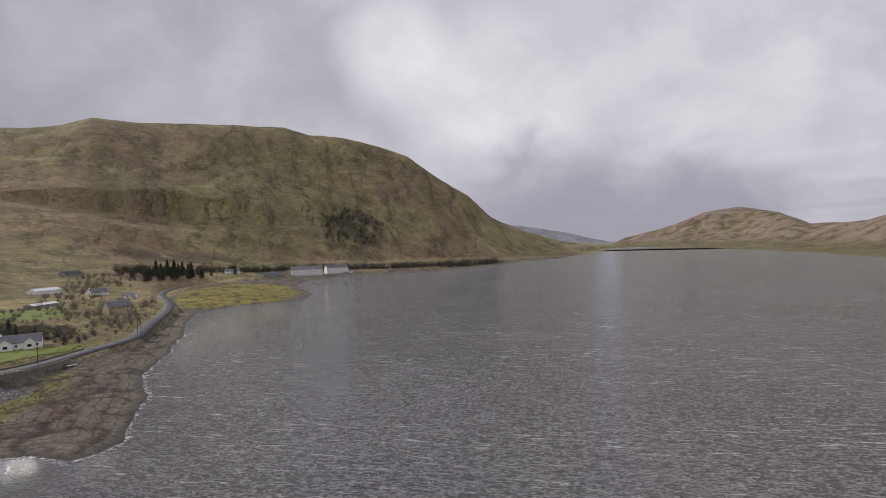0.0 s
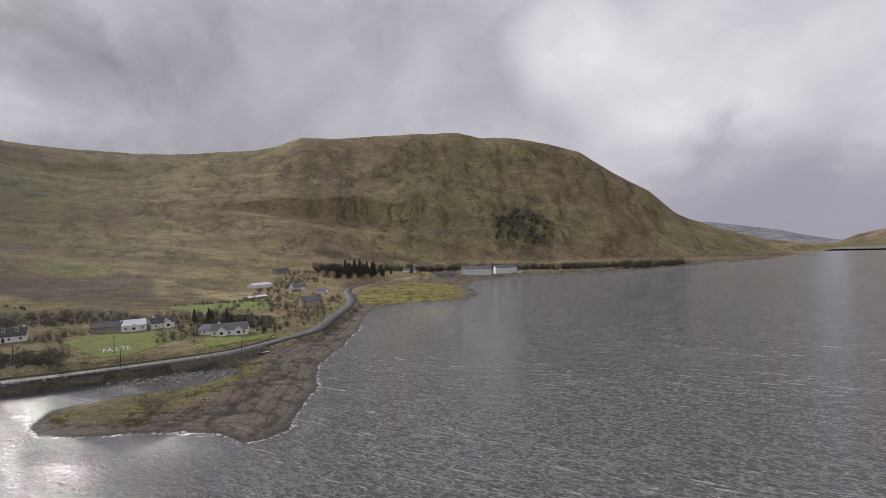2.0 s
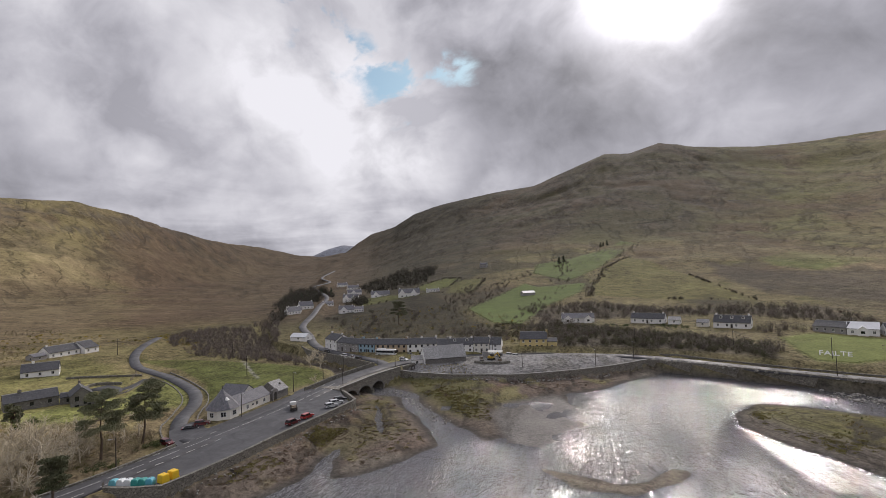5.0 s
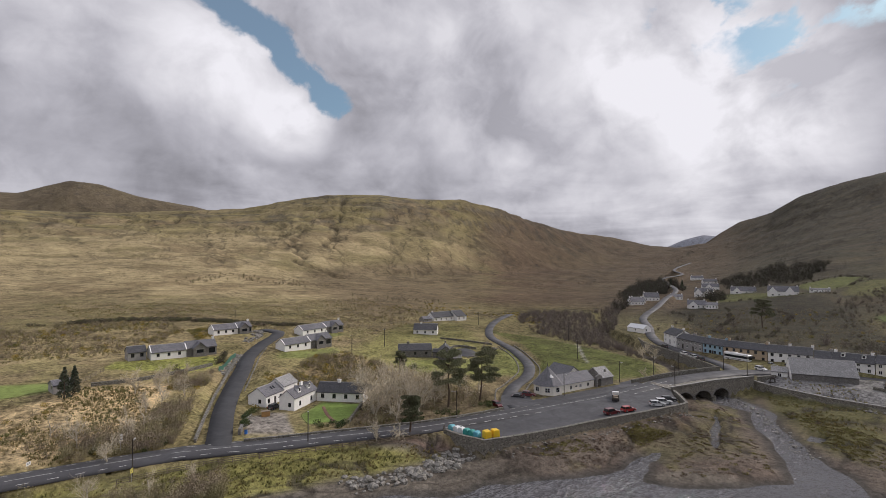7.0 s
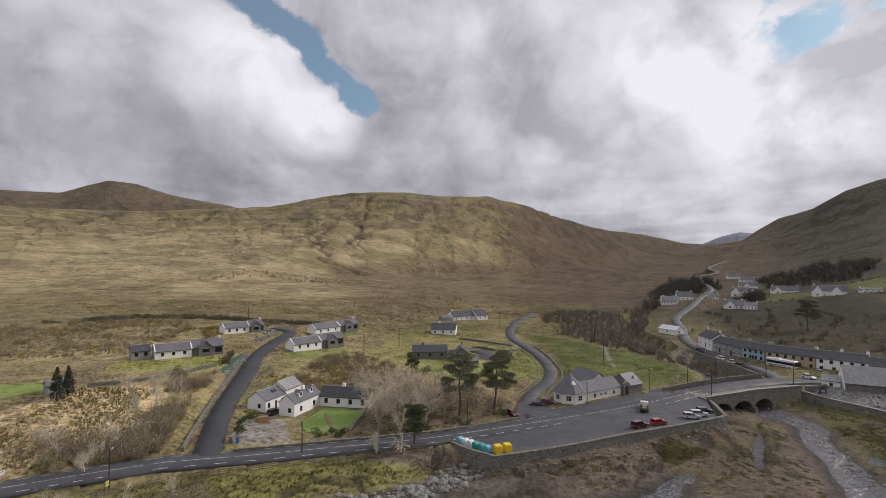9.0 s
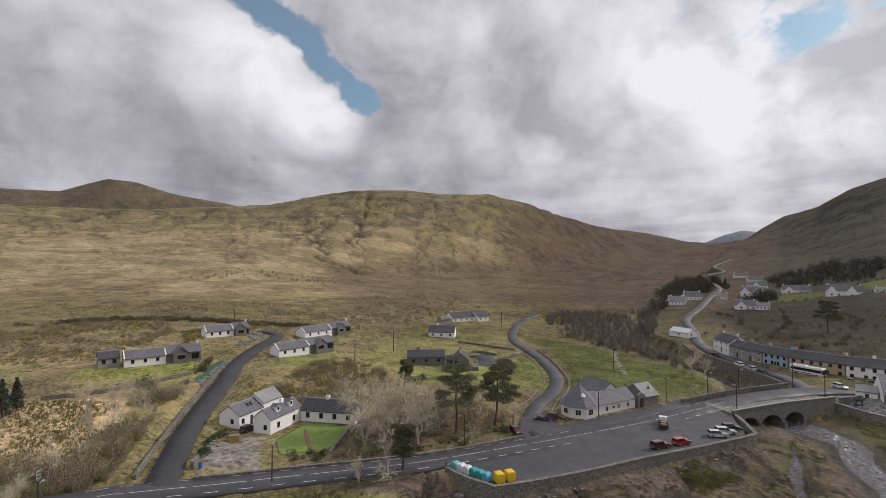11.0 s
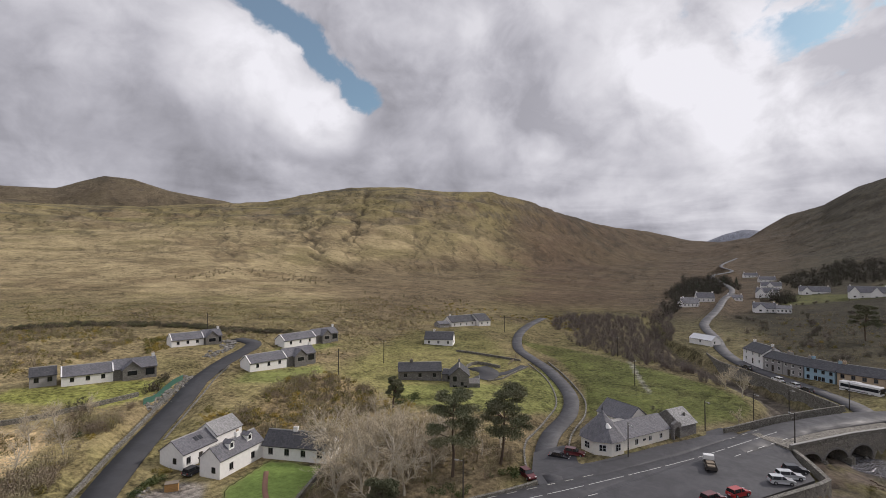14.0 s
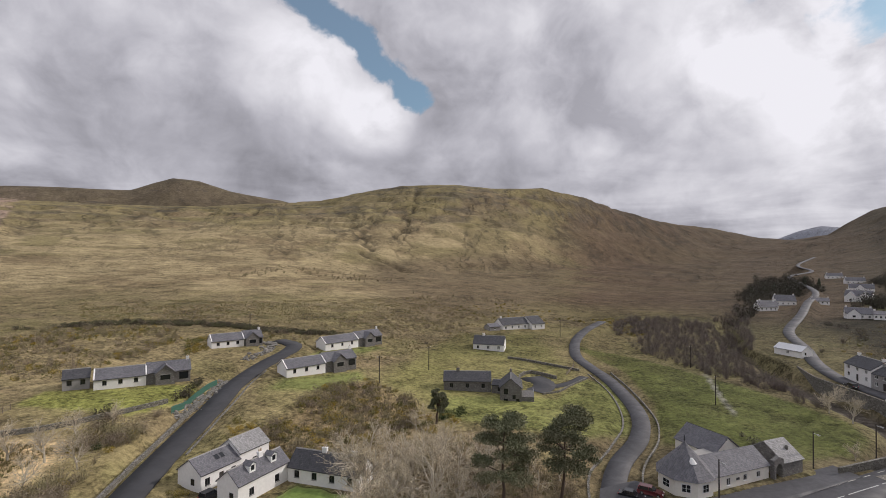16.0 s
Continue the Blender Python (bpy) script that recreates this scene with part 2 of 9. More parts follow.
STREET = ((2.4,), (-206, -15, 5.5), (-217, -20, 5.3), (-229, -31, 5.3), (-242, -46, 5.5), (-254, -58, 5.8), (-274, -70, 6.3), (-300, -81, 7), (-330, -96, 8), (-352, -103, 9), (-400, -113, 11), (-465, -129, 13.5), (-560, -152, 17),
          (-700, -215, 24), (-830, -232, 28), (-1000, -300, 34), (-1400, -390, 48))
COTTAGE_LANE = ((2.7,), (-50.2, -74.6, 4.94), (-53, -80, 5.12), (-62, -99, 6), (-70.5, -114, 7), (-82, -132, 8.7), (-92, -148, 10.3), (-104, -161, 12), (-114, -170, 13), (-119, -178, 13.6), (-117, -188, 14))
FIELD_LANE = ((2.1,), (-121, -48, 4.15), (-129, -57, 3.9), (-142, -64.5, 3.8), (-159, -70.5, 3.9), (-175, -81, 4.3), (-193, -101, 5.2), (-203, -116, 5.8), (-213, -130, 6.6), (-235, -147, 7.9), (-260, -160, 9), (-290, -172, 9.5))
ROADS = (MAIN_ROAD, MAIN_ROAD_NORTH, STREET, COTTAGE_LANE, FIELD_LANE)
CAR_PARK = ((-97, -38.3), (-110, -33.5), (-125, -28.5), (-141, -22.5), (-156.3, -17.6), (-165.4, -22.6), (-169.4, -24.6), (-175, -29), (-166, -31.5), (-150, -36), (-128, -43), (-113, -48), (-96, -54), (-93, -48))


def smooth01(v):
    v = np.clip(v, 0, 1)
    return v * v * (3 - 2 * v)


def inside(px, py, ring):
    odd = np.zeros(px.shape, bool)
    for (ax, ay), (bx, by) in zip(ring, ring[1:] + ring[:1]):
        if ay != by:
            odd ^= ((ay > py) != (by > py)) & (px < (bx - ax) * (py - ay) / (by - ay) + ax)
    return odd


def line_distance(px, py, line, limit=None):
    best = np.full(px.shape, 1e9)
    for (ax, ay), (bx, by) in zip(line, line[1:]):
        dx, dy = bx - ax, by - ay
        t = np.clip(((px - ax) * dx + (py - ay) * dy) / (dx * dx + dy * dy), 0, 1)
        best = np.minimum(best, np.hypot(px - ax - t * dx, py - ay - t * dy))
    return best


def depth_in(px, py, ring):
    """Distance to the ring, positive inside."""
    away = line_distance(px, py, ring + ring[:1])
    return np.where(inside(px, py, ring), away, -away)


def hash01(i, j, seed):
    v = np.sin(i * 127.1 + j * 311.7 + seed * 74.7) * 43758.5453
    return v - np.floor(v)


def value_noise(x, y, seed=0):
    i, j = np.floor(x), np.floor(y)
    u, v = x - i, y - j
    u, v = u * u * u * (u * (6 * u - 15) + 10), v * v * v * (v * (6 * v - 15) + 10)
    return (hash01(i, j, seed) * (1 - u) + hash01(i + 1, j, seed) * u) * (1 - v) + (hash01(i, j + 1, seed) * (1 - u) + hash01(i + 1, j + 1, seed) * u) * v


def fbm(x, y, octaves=5, seed=0, gain=0.5):
    out, amp, total = 0.0, 1.0, 0.0
    for o in range(octaves):
        out, total = out + amp * value_noise(x, y, seed + o), total + amp
        x, y, amp = 0.8 * x * 2.03 - 0.6 * y * 2.03, 0.6 * x * 2.03 + 0.8 * y * 2.03, amp * gain
    return out / total


def blend_rows(rows, az):
    """The rows between their bearings, with no crease at a row."""
    rows = np.array(rows, float)
    return [sum(np.interp(az + d, rows[:, 0], rows[:, c]) for d in (-6, -3, 0, 3, 6)) / 5 for c in range(1, rows.shape[1])]


def ease(r, knots):
    """A smooth climb through (distance, height) knots, each an array over all the points."""
    (rs, zs) = ([k[0] for k in knots], [k[1] for k in knots])
    n = len(rs)
    slope = [(zs[i + 1] - zs[i]) / (rs[i + 1] - rs[i]) for i in range(n - 1)]
    tan = [slope[0] * 0] + [np.where(slope[i - 1] * slope[i] > 0, 2 * slope[i - 1] * slope[i] / np.where(np.abs(slope[i - 1] + slope[i]) > 1e-9, slope[i - 1] + slope[i], 1), 0)
                            for i in range(1, n - 1)] + [slope[-1] * 0]
    out = zs[0] + 0 * r
    for i in range(n - 1):
        h = rs[i + 1] - rs[i]
        t = np.clip((r - rs[i]) / h, 0, 1)
        seg = (2 * t**3 - 3 * t**2 + 1) * zs[i] + (t**3 - 2 * t**2 + t) * h * tan[i] + (3 * t**2 - 2 * t**3) * zs[i + 1] + (t**3 - t**2) * h * tan[i + 1]
        out = np.where(r > rs[i], seg, out)
    return out


FARMYARD = ((-66, -90), (-72, -80), (-82, -73), (-100, -80), (-99, -88), (-91, -101), (-90, -109), (-71, -107), (-68, -100))
MUD_FLAT = ((-166, 30), (-178, 50), (-160, 55), (-140, 52), (-124, 46), (-124, 33), (-138, 29), (-152, 27))
SAND_BAR = ((-113, 38), (-104, 44), (-100.5, 54), (-106, 65), (-111, 68), (-112, 66), (-105.5, 59), (-104, 53), (-107.5, 46.5))


# the streams that cut the open hillsides: half width, depth, then the line
STREAMS = (((7, 8), (-720, -975), (-683, -931), (-640, -880), (-587, -809), (-540, -748), (-500, -690), (-452, -620)),
           ((11, 7), (-415, 1640), (-392, 1600), (-345, 1535), (-334, 1432), (-300, 1390), (-312, 1340), (-280, 1260), (-240, 1150)),
           ((9, 4), (-520, 1560), (-500, 1450), (-450, 1330), (-462, 1240), (-400, 1120)), ((10, 5), (-430, -760), (-400, -640), (-360, -560), (-350, -480)),
           ((10, 5), (-160, 1500), (-130, 1400), (-140, 1300), (-90, 1180)))


def stream(x, y):
    """1 along the stream beds of the open hillsides."""
    wx, wy = x + 46 * (fbm(x / 50, y / 50, 3, 91) - 0.5), y + 46 * (fbm(x / 50, y / 50, 3, 93) - 0.5)
    return np.maximum.reduce([smooth01(1 - line_distance(wx, wy, line) / half) * deep / 12 for (half, deep), *line in STREAMS])


def ragged(x, y, r):
    """Small bays and points along the shore."""
    near = (r < 700) * 1.0
    return x + near * 9 * (fbm(x / 22, y / 22, 4, 61) - 0.5), y + near * 9 * (fbm(x / 22, y / 22, 4, 67) - 0.5)


def gully(x, y, r, az):
    """0 along the stream beds that wander down the slopes."""
    wx, wy = fbm(x / 260, y / 260, 4, 9) - 0.5, fbm(x / 260, y / 260, 4, 17) - 0.5
    a = np.abs(fbm(az / 9.0 + 2.6 * wx + r / 2600, r / 900 + 1.5 * wy, 2, 21) - 0.5) * 2
    b = np.abs(fbm(x / 190 + 1.6 * wy, y / 190 + 1.6 * wx, 2, 27) - 0.5) * 2
    return np.minimum(a * 1.15, b * 1.5)


def heights(x, y):
    """Height of the ground at arrays x, y."""
    x, y = np.asarray(x, float), np.asarray(y, float)
    r = np.hypot(x, y - 10)
    az = np.degrees(np.arctan2(x, y - 10))
    west = np.where(az > 60, az - 360, az)
    wig = (fbm(az / 7.0, r / 500, 4, 3) - 0.5)
    elev = np.interp(west, [p[0] for p in SKYLINE + SKYLINE_NORTH], [p[1] for p in SKYLINE + SKYLINE_NORTH])
    rf, zf, rm, zm, rr = blend_rows(SLOPES, west)
    rr = rr * (1 + 0.10 * wig)
    zr = 45.5 + rr * np.tan(np.radians(elev))
    level = sum(np.interp(west + d, [p[0] for p in SKYLINE + SKYLINE_NORTH], [p[1] for p in SKYLINE + SKYLINE_NORTH]) for d in (-6, -3, 0, 3, 6)) / 5
    up = np.maximum(45.5 + rr * np.tan(np.radians(level)) - zm, 0)
    k2 = rm + 0.46 * (rr - rm)
    hill = ease(r, ((70 + 0 * r, 4.0 + 0 * r), (rf, zf), (rm, zm), (k2, zm + up * 0.44), (rr, zr), (rr * 1.35, zr * 0.9), (rr * 2.2, zr * 0.2)))
    # gullies and rough ground on the slopes
    on = smooth01((r - rf) / (0.5 * rm)) * smooth01((zr * 1.3 - 20) / 60)
    g = gully(x, y, r, az)
    big = fbm(x / 420, y / 420, 5, 5) - 0.5
    fine = fbm(x / 60, y / 60, 5, 11) - 0.5
    up01 = smooth01((r - rm) / (0.55 * (rr - rm) + 1)) * (1 - 0.75 * smooth01((r - 0.75 * rr) / (0.25 * rr)))
    hill = hill + on * (fine * 5.0 * smooth01((r - 250) / 500) + fine * 1.2) + up01 * (big * (30 - 14 * smooth01((-112 - west) / 10)) - smooth01((0.13 - g) / 0.13) * 4)
    hill = hill - 11 * stream(x, y) * (r > 420)
    # ledges of rock along the southern hill
    step = hill / 17 + 1.2 * (fbm(x / 160, y / 160, 3, 77) - 0.5)
    ledge = (smooth01(((step % 1) - 0.55) / 0.3) - (step % 1)) * 7
    hill = hill + ledge * smooth01((-118 - west) / 6) * smooth01((hill - 75) / 40) * smooth01((fbm(x / 130, y / 130, 3, 78) - 0.42) / 0.1)
    # the far bank of the fjord and the hills behind the head of it
    shore_r = np.interp(az, [-10, 18, 25, 34.7, 41.4, 60, 90, 130, 180], [6000, 3200, 2150, 1450, 1080, 900, 850, 800, 700])
    bank_e = np.interp(az, [18, 20, 24.5, 27.7, 31, 34, 36.5, 41.5, 50, 60, 90, 130, 165, 180], [-.9, 0, 1.1, 2.4, 2.8, 2.0, 0.7, 1.2, 2.5, 4, 7, 6, 4.7, 4.6])
    bank_r = np.interp(az, [18, 31, 36.5, 42, 60, 180], [3300, 3100, 2400, 1900, 1900, 1900])
    bz = 45.5 + bank_r * np.tan(np.radians(bank_e))
    bank = ease(r, ((shore_r, -2 + 0 * r), (shore_r * 1.03 + 20, 2 + 0 * r), (0.5 * (shore_r + bank_r), 6 + 0.2 * np.maximum(bz - 6, 0)), (bank_r, bz), (bank_r * 1.5, bz * 0.6)))
    bank = np.where((az > 12) & (r > shore_r * 0.98), bank + smooth01((r - shore_r) / 300) * (big * 26 + fine * 6), -4)
    # more distant tops
    far_e = np.interp(west, [-195, -180, -174, -172, -170.4, -168, -165, -160, -157, -150], [5.2, 6.0, 6.3, 7.1, 7.7, 7.6, 6.8, 6.1, 5.2, 3])
    far = (45.5 + 2700 * np.tan(np.radians(far_e))) * np.exp(-((r - 2700) / 420) ** 2) * (west < -148) + big * 20 * (r > 2000)
    blue_e = np.interp(west, [-112, -109, -107.2, -105.5, -104.3, -102.5, -100], [0.5, 1.7, 2.5, 2.95, 2.8, 2.4, 1])
    blue = (45.5 + 4300 * np.tan(np.radians(blue_e))) * np.exp(-((r - 4300) / 300) ** 2) * ((west < -99) & (west > -113))
    end_e = np.interp(az, [3, 6, 8.5, 11, 14, 16, 18.3, 20], [2.2, 1.9, 1.7, 1.25, 0.7, 0.1, -0.4, -0.6])
    end = (45.5 + 4200 * np.tan(np.radians(end_e))) * np.exp(-((r - 4200) / 350) ** 2) * ((az > 0) & (az < 21))

    land = depth_in(*ragged(x, y, r), list(SHORE + SHORE_SOUTH))
    made = depth_in(x, y, list(QUAY + QUAY_NORTH))
    rough = fbm(x / 9, y / 9, 4, 31) - 0.5
    beach = np.minimum(0.10 * land, np.minimum(0.30 + 0.065 * land, 1.7 + 0.01 * land)) + rough * 0.5 * smooth01(land / 6)
    beach = np.where(land > 0, beach, np.maximum(0.09 * land, -4))
    beach = beach + 1.5 * smooth01((made + 13) / 12) * smooth01((-6 - y) / 8) * smooth01((-94 - x) / 6) * smooth01((x + 160) / 10) * smooth01((land - 1.5) / 5) * (r < 300)
    wide = np.where(x > -92, 0.8 + 9 * smooth01((x + 92) / 8), 0.8)
    up = smooth01((made + wide - 0.7) / wide)
    beach = beach + 0.5 * smooth01((-150 - x) / 26) * smooth01((34 - y) / 14) * smooth01((land - 1.5) / 6) * (r < 300) * (y < 40)
    bar = depth_in(x, y, list(SAND_BAR)) * (r < 400)
    beach = np.maximum(beach, np.where((bar > -3) & (r < 400), 0.06 * bar + 0.05 + 0.2 * rough, -4))
    inner = np.minimum(hill, 3.7 + np.maximum(made, 0) * 0.25)
    inner = np.where(r > 1200, hill, inner)
    z = beach * (1 - up) + inner * up
    # grey mud flats that the tide has just left, creeks through the marsh
    mud = smooth01(0.5 + (depth_in(x, y, list(MUD_FLAT)) + 14 * (fbm(x / 9, y / 9, 3, 58) - 0.5)) / 5) * (r < 400)
    z = np.where((mud > 0.02) & (made < 0), z * (1 - mud) + (0.02 + 0.22 * rough) * mud, z)
    creek = smooth01((0.045 - np.abs(fbm(x / 13, y / 13, 3, 57) - 0.5)) / 0.03) * (made < -1.5) * (land > 1.5) * (r < 700)
    z = z - creek * np.minimum(0.55, 0.4 * np.maximum(z, 0))
    pool = np.minimum(line_distance(x, y, ((-166, -11), (-158, -8), (-148, -6.5), (-137, -3))) - 1.1, np.hypot((x + 162) / 1.6, y - 13) - 2.0) + 1.6 * rough
    z = np.where((pool < 0) & (made < -1), np.minimum(z, -0.15), z)
    # level ground under the car park and the roads
    flat = smooth01(1 + depth_in(x, y, list(CAR_PARK)) / 1.5) * (r < 400)
    z = z * (1 - flat) + 3.55 * flat
    for (half,), *line in ROADS:
        for (px, py, pz), (qx, qy, qz) in zip(line, line[1:]):
            dx, dy = qx - px, qy - py
            t = np.clip(((x - px) * dx + (y - py) * dy) / (dx * dx + dy * dy), 0, 1)
            off = np.hypot(x - px - t * dx, y - py - t * dy)
            w = smooth01((half + 5 - off) / 4) * (made > -0.5)
            z = z * (1 - w) + (pz + t * (qz - pz) - 0.45) * w
    # level ground round the white farm
    pad = smooth01(0.5 + depth_in(x, y, list(FARMYARD)) / 7) * (r < 300)
    z = z * (1 - pad) + np.minimum(z, 4.5) * pad
    # the river's bed
    river = line_distance(x, y, RIVER)
    bed = np.interp(-x, [150, 195, 300, 460, 800, 1500], [-0.5, -0.2, 1.6, 4.5, 9, 26])
    cut = smooth01((5.5 - river) / 1.6) * (x < -180) * smooth01((x + 420) / 60)
    z = z * (1 - cut) + np.minimum(bed, z) * cut
    return np.maximum.reduce([z, np.where(az > 12, bank, -9), np.where(r > 1800, far, -9), np.where(r > 3200, blue, -9), np.where(r > 3200, end, -9)])


def ground(x, y):
    return float(heights(np.array([x]), np.array([y]))[0])

# ---- materials ----
def material(name):
    m = bpy.data.materials.new(name)
    m.use_nodes = True
    k = Nodes(m.node_tree)
    b = k.n("ShaderNodeBsdfPrincipled")
    o = k.n("ShaderNodeOutputMaterial")
    m.node_tree.links.new(b.outputs[0], o.inputs[0])
    return m, k, b


def place(k):
    return k.n("ShaderNodeNewGeometry").outputs["Position"]


def own(k):
    return k.n("ShaderNodeTexCoord").outputs["Object"]


def bump(k, b, height, distance, strength=1.0):
    node = k.n("ShaderNodeBump")
    node.inputs["Strength"].default_value = strength
    node.inputs["Distance"].default_value = distance
    k.put(node.inputs["Height"], height)
    k.put(b.inputs["Normal"], node.outputs[0])


def plain(name, colour, rough=0.7, grain=3.0, vary=0.25, metal=0.0, relief=0.0, stain=0.4, coat=0.0):
    """A painted, plastered or stone surface with grain and broad stains."""
    m, k, b = material(name)
    p = place(k)
    fine = k.noise(p, grain, 5, 0.6)
    broad = k.noise(p, grain * 0.12, 3, 0.6)
    rnd = k.n("ShaderNodeObjectInfo").outputs["Random"]
    f = k.math("ADD", k.math("MULTIPLY", k.math("SUBTRACT", fine, 0.5), vary * 1.6), k.math("MULTIPLY", k.math("SUBTRACT", broad, 0.5), vary * stain * 3))
    f = k.math("ADD", f, k.math("MULTIPLY", k.math("SUBTRACT", rnd, 0.5), vary * 0.35))
    f = k.math("ADD", f, 1.0)
    k.put(b.inputs["Base Color"], k.vec("SCALE", colour, scale=f))
    k.put(b.inputs["Roughness"], k.math("ADD", rough - 0.08, k.math("MULTIPLY", broad, 0.16)))
    b.inputs["Metallic"].default_value = metal
    b.inputs["Coat Weight"].default_value = coat
    if relief:
        bump(k, b, fine, relief)
    return m


def ground_material():
    m, k, b = material("rough_ground")
    p = place(k)
    cover = k.n("ShaderNodeAttribute", attribute_name="tint")
    tint, wet = cover.outputs["Color"], cover.outputs["Alpha"]
    tide = k.n("ShaderNodeAttribute", attribute_name="tide").outputs["Fac"]
    xyz = k.n("ShaderNodeSeparateXYZ")
    k.put(xyz.inputs[0], p)
    x, y, z = xyz.outputs
    flat = k.n("ShaderNodeCombineXYZ")
    k.put(flat.inputs[0], x)
    k.put(flat.inputs[1], y)
    far_off = k.vec("DISTANCE", flat.outputs[0], (0, 10, 0))
    part_of = k.n("ShaderNodeSeparateColor")
    k.put(part_of.inputs[0], tint)
    sward = k.span(k.math("SUBTRACT", part_of.outputs[1], part_of.outputs[0]), 0.004, 0.022)
    # tufts, clumps and broad patches
    near = k.noise(p, 0.9, 6, 0.72, 0.2)
    tuft = k.noise(p, 0.11, 6, 0.66, 0.6)
    far = k.noise(p, 0.020, 6, 0.62, 0.8)
    broad = k.noise(k.vec("ADD", p, (300, 20, 0)), 0.0052, 5, 0.6, 0.6)
    f = k.math("MULTIPLY", k.math("SUBTRACT", near, 0.5), k.span(far_off, 250, 1000, 3.8, 2.4))
    f = k.math("ADD", f, k.math("MULTIPLY", k.math("SUBTRACT", tuft, 0.5), k.span(far_off, 250, 900, 2.4, 1.6)))
    f = k.math("ADD", f, k.math("MULTIPLY", k.math("SUBTRACT", far, 0.5), 1.3))
    f = k.math("MULTIPLY", f, k.math("SUBTRACT", 1.0, k.math("MINIMUM", k.math("MULTIPLY", wet, 0.9), 0.35)))
    f = k.math("MULTIPLY", f, k.math("SUBTRACT", 1.0, k.math("MULTIPLY", sward, 0.62)))
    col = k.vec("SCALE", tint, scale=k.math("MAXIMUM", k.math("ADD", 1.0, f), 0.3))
    hill = k.span(far_off, 430, 800)
    north = k.math("MULTIPLY", hill, k.span(y, -100, 150))
    col = k.mix(k.math("MULTIPLY", north, k.math("MULTIPLY", k.span(broad, 0.46, 0.62), 0.26)), col, (0.105, 0.108, 0.044))
    col = k.mix(k.math("MULTIPLY", north, k.math("MULTIPLY", k.span(broad, 0.50, 0.36), 0.40)), col, (0.118, 0.082, 0.050))
    dry = k.span(k.noise(k.vec("ADD", p, (40, 9, 0)), 0.05, 6, 0.7, 0.5), 0.5, 0.7)
    col = k.mix(k.math("MULTIPLY", k.math("MULTIPLY", dry, k.math("SUBTRACT", 1.0, sward)), k.math("SUBTRACT", 0.20, k.math("MULTIPLY", wet, 0.4))), col, (0.17, 0.13, 0.062))
    # low dark heath and rush, in small clumps
    clump = k.span(k.noise(k.vec("ADD", p, (11, 57, 0)), 0.28, 6, 0.7, 0.4), 0.53, 0.60)
    heath = k.math("MULTIPLY", k.math("MULTIPLY", clump, k.math("SUBTRACT", 1.0, sward)), k.span(k.noise(k.vec("ADD", p, (5, 3, 0)), 0.03, 3, 0.6), 0.40, 0.58))
    col = k.vec("SCALE", col, scale=k.math("SUBTRACT", 1.0, k.math("MULTIPLY", heath, k.math("MAXIMUM", k.math("SUBTRACT", 0.52, k.math("MULTIPLY", wet, 0.4)), 0.0))))
    # thin runnels down the slopes
    bearing = k.math("ARCTAN2", x, k.math("SUBTRACT", y, 10.0))
    stray = k.math("MULTIPLY", k.math("SUBTRACT", far, 0.5), 1.1)
    fan = k.n("ShaderNodeCombineXYZ")
    k.put(fan.inputs[0], k.math("ADD", k.math("MULTIPLY", bearing, 17.0), stray))
    k.put(fan.inputs[1], k.math("MULTIPLY", far_off, 0.0021))
    run = k.math("ABSOLUTE", k.math("SUBTRACT", k.noise(fan.outputs[0], 1.0, 3, 0.55, 0.3), 0.5))
    runnel = k.math("MULTIPLY", k.span(run, 0.020, 0.004), k.math("MULTIPLY", hill, k.span(tuft, 0.36, 0.58)))
    col = k.mix(k.math("MULTIPLY", runnel, 0.62), col, (0.045, 0.040, 0.030))
    # broken rock ledges along the steep ground
    lie = k.noise(k.vec("MULTIPLY", p, (0.008, 0.008, 0.085)), 1.0, 6, 0.62, 0.6)
    ledge = k.math("MULTIPLY", k.span(lie, 0.585, 0.64), k.math("MULTIPLY", k.span(z, 70, 115), k.span(far, 0.46, 0.62)))
    col = k.mix(k.math("MULTIPLY", ledge, 0.6), col, (0.062, 0.056, 0.052))
    # tide lines of weed and shell along the shingle
    ripple = k.math("MULTIPLY_ADD", k.math("SUBTRACT", tuft, 0.5), 2.6, tide)
    wrack = k.span(k.math("SINE", k.math("MULTIPLY", ripple, 2.0)), 0.72, 0.95)
    wrack = k.math("MULTIPLY", k.math("MULTIPLY", wrack, k.span(near, 0.38, 0.56)), k.math("MULTIPLY", k.span(wet, 0.2, 0.36), k.span(tide, 2.0, 4.0)))
    col = k.mix(k.math("MULTIPLY", wrack, 0.62), col, (0.040, 0.032, 0.026))
    k.put(b.inputs["Base Color"], col)
    k.put(b.inputs["Roughness"], k.span(wet, 0.45, 1.0, 0.95, 0.5))
    k.put(b.inputs["Specular IOR Level"], k.span(wet, 0.45, 1.0, 0.12, 0.4))
    rise = k.math("ADD", near, k.math("MULTIPLY", tuft, 1.6))
    rise = k.math("SUBTRACT", k.math("ADD", rise, k.math("MULTIPLY", far, 1.2)), k.math("MULTIPLY", k.math("ADD", runnel, ledge), 1.6))
    calm = k.math("MULTIPLY", k.math("SUBTRACT", 1.0, k.math("MULTIPLY", wet, 0.9)), k.math("SUBTRACT", 1.0, k.math("MULTIPLY", sward, 0.7)))
    bump(k, b, k.math("MULTIPLY", rise, calm), 0.7, 1.0)
    return m


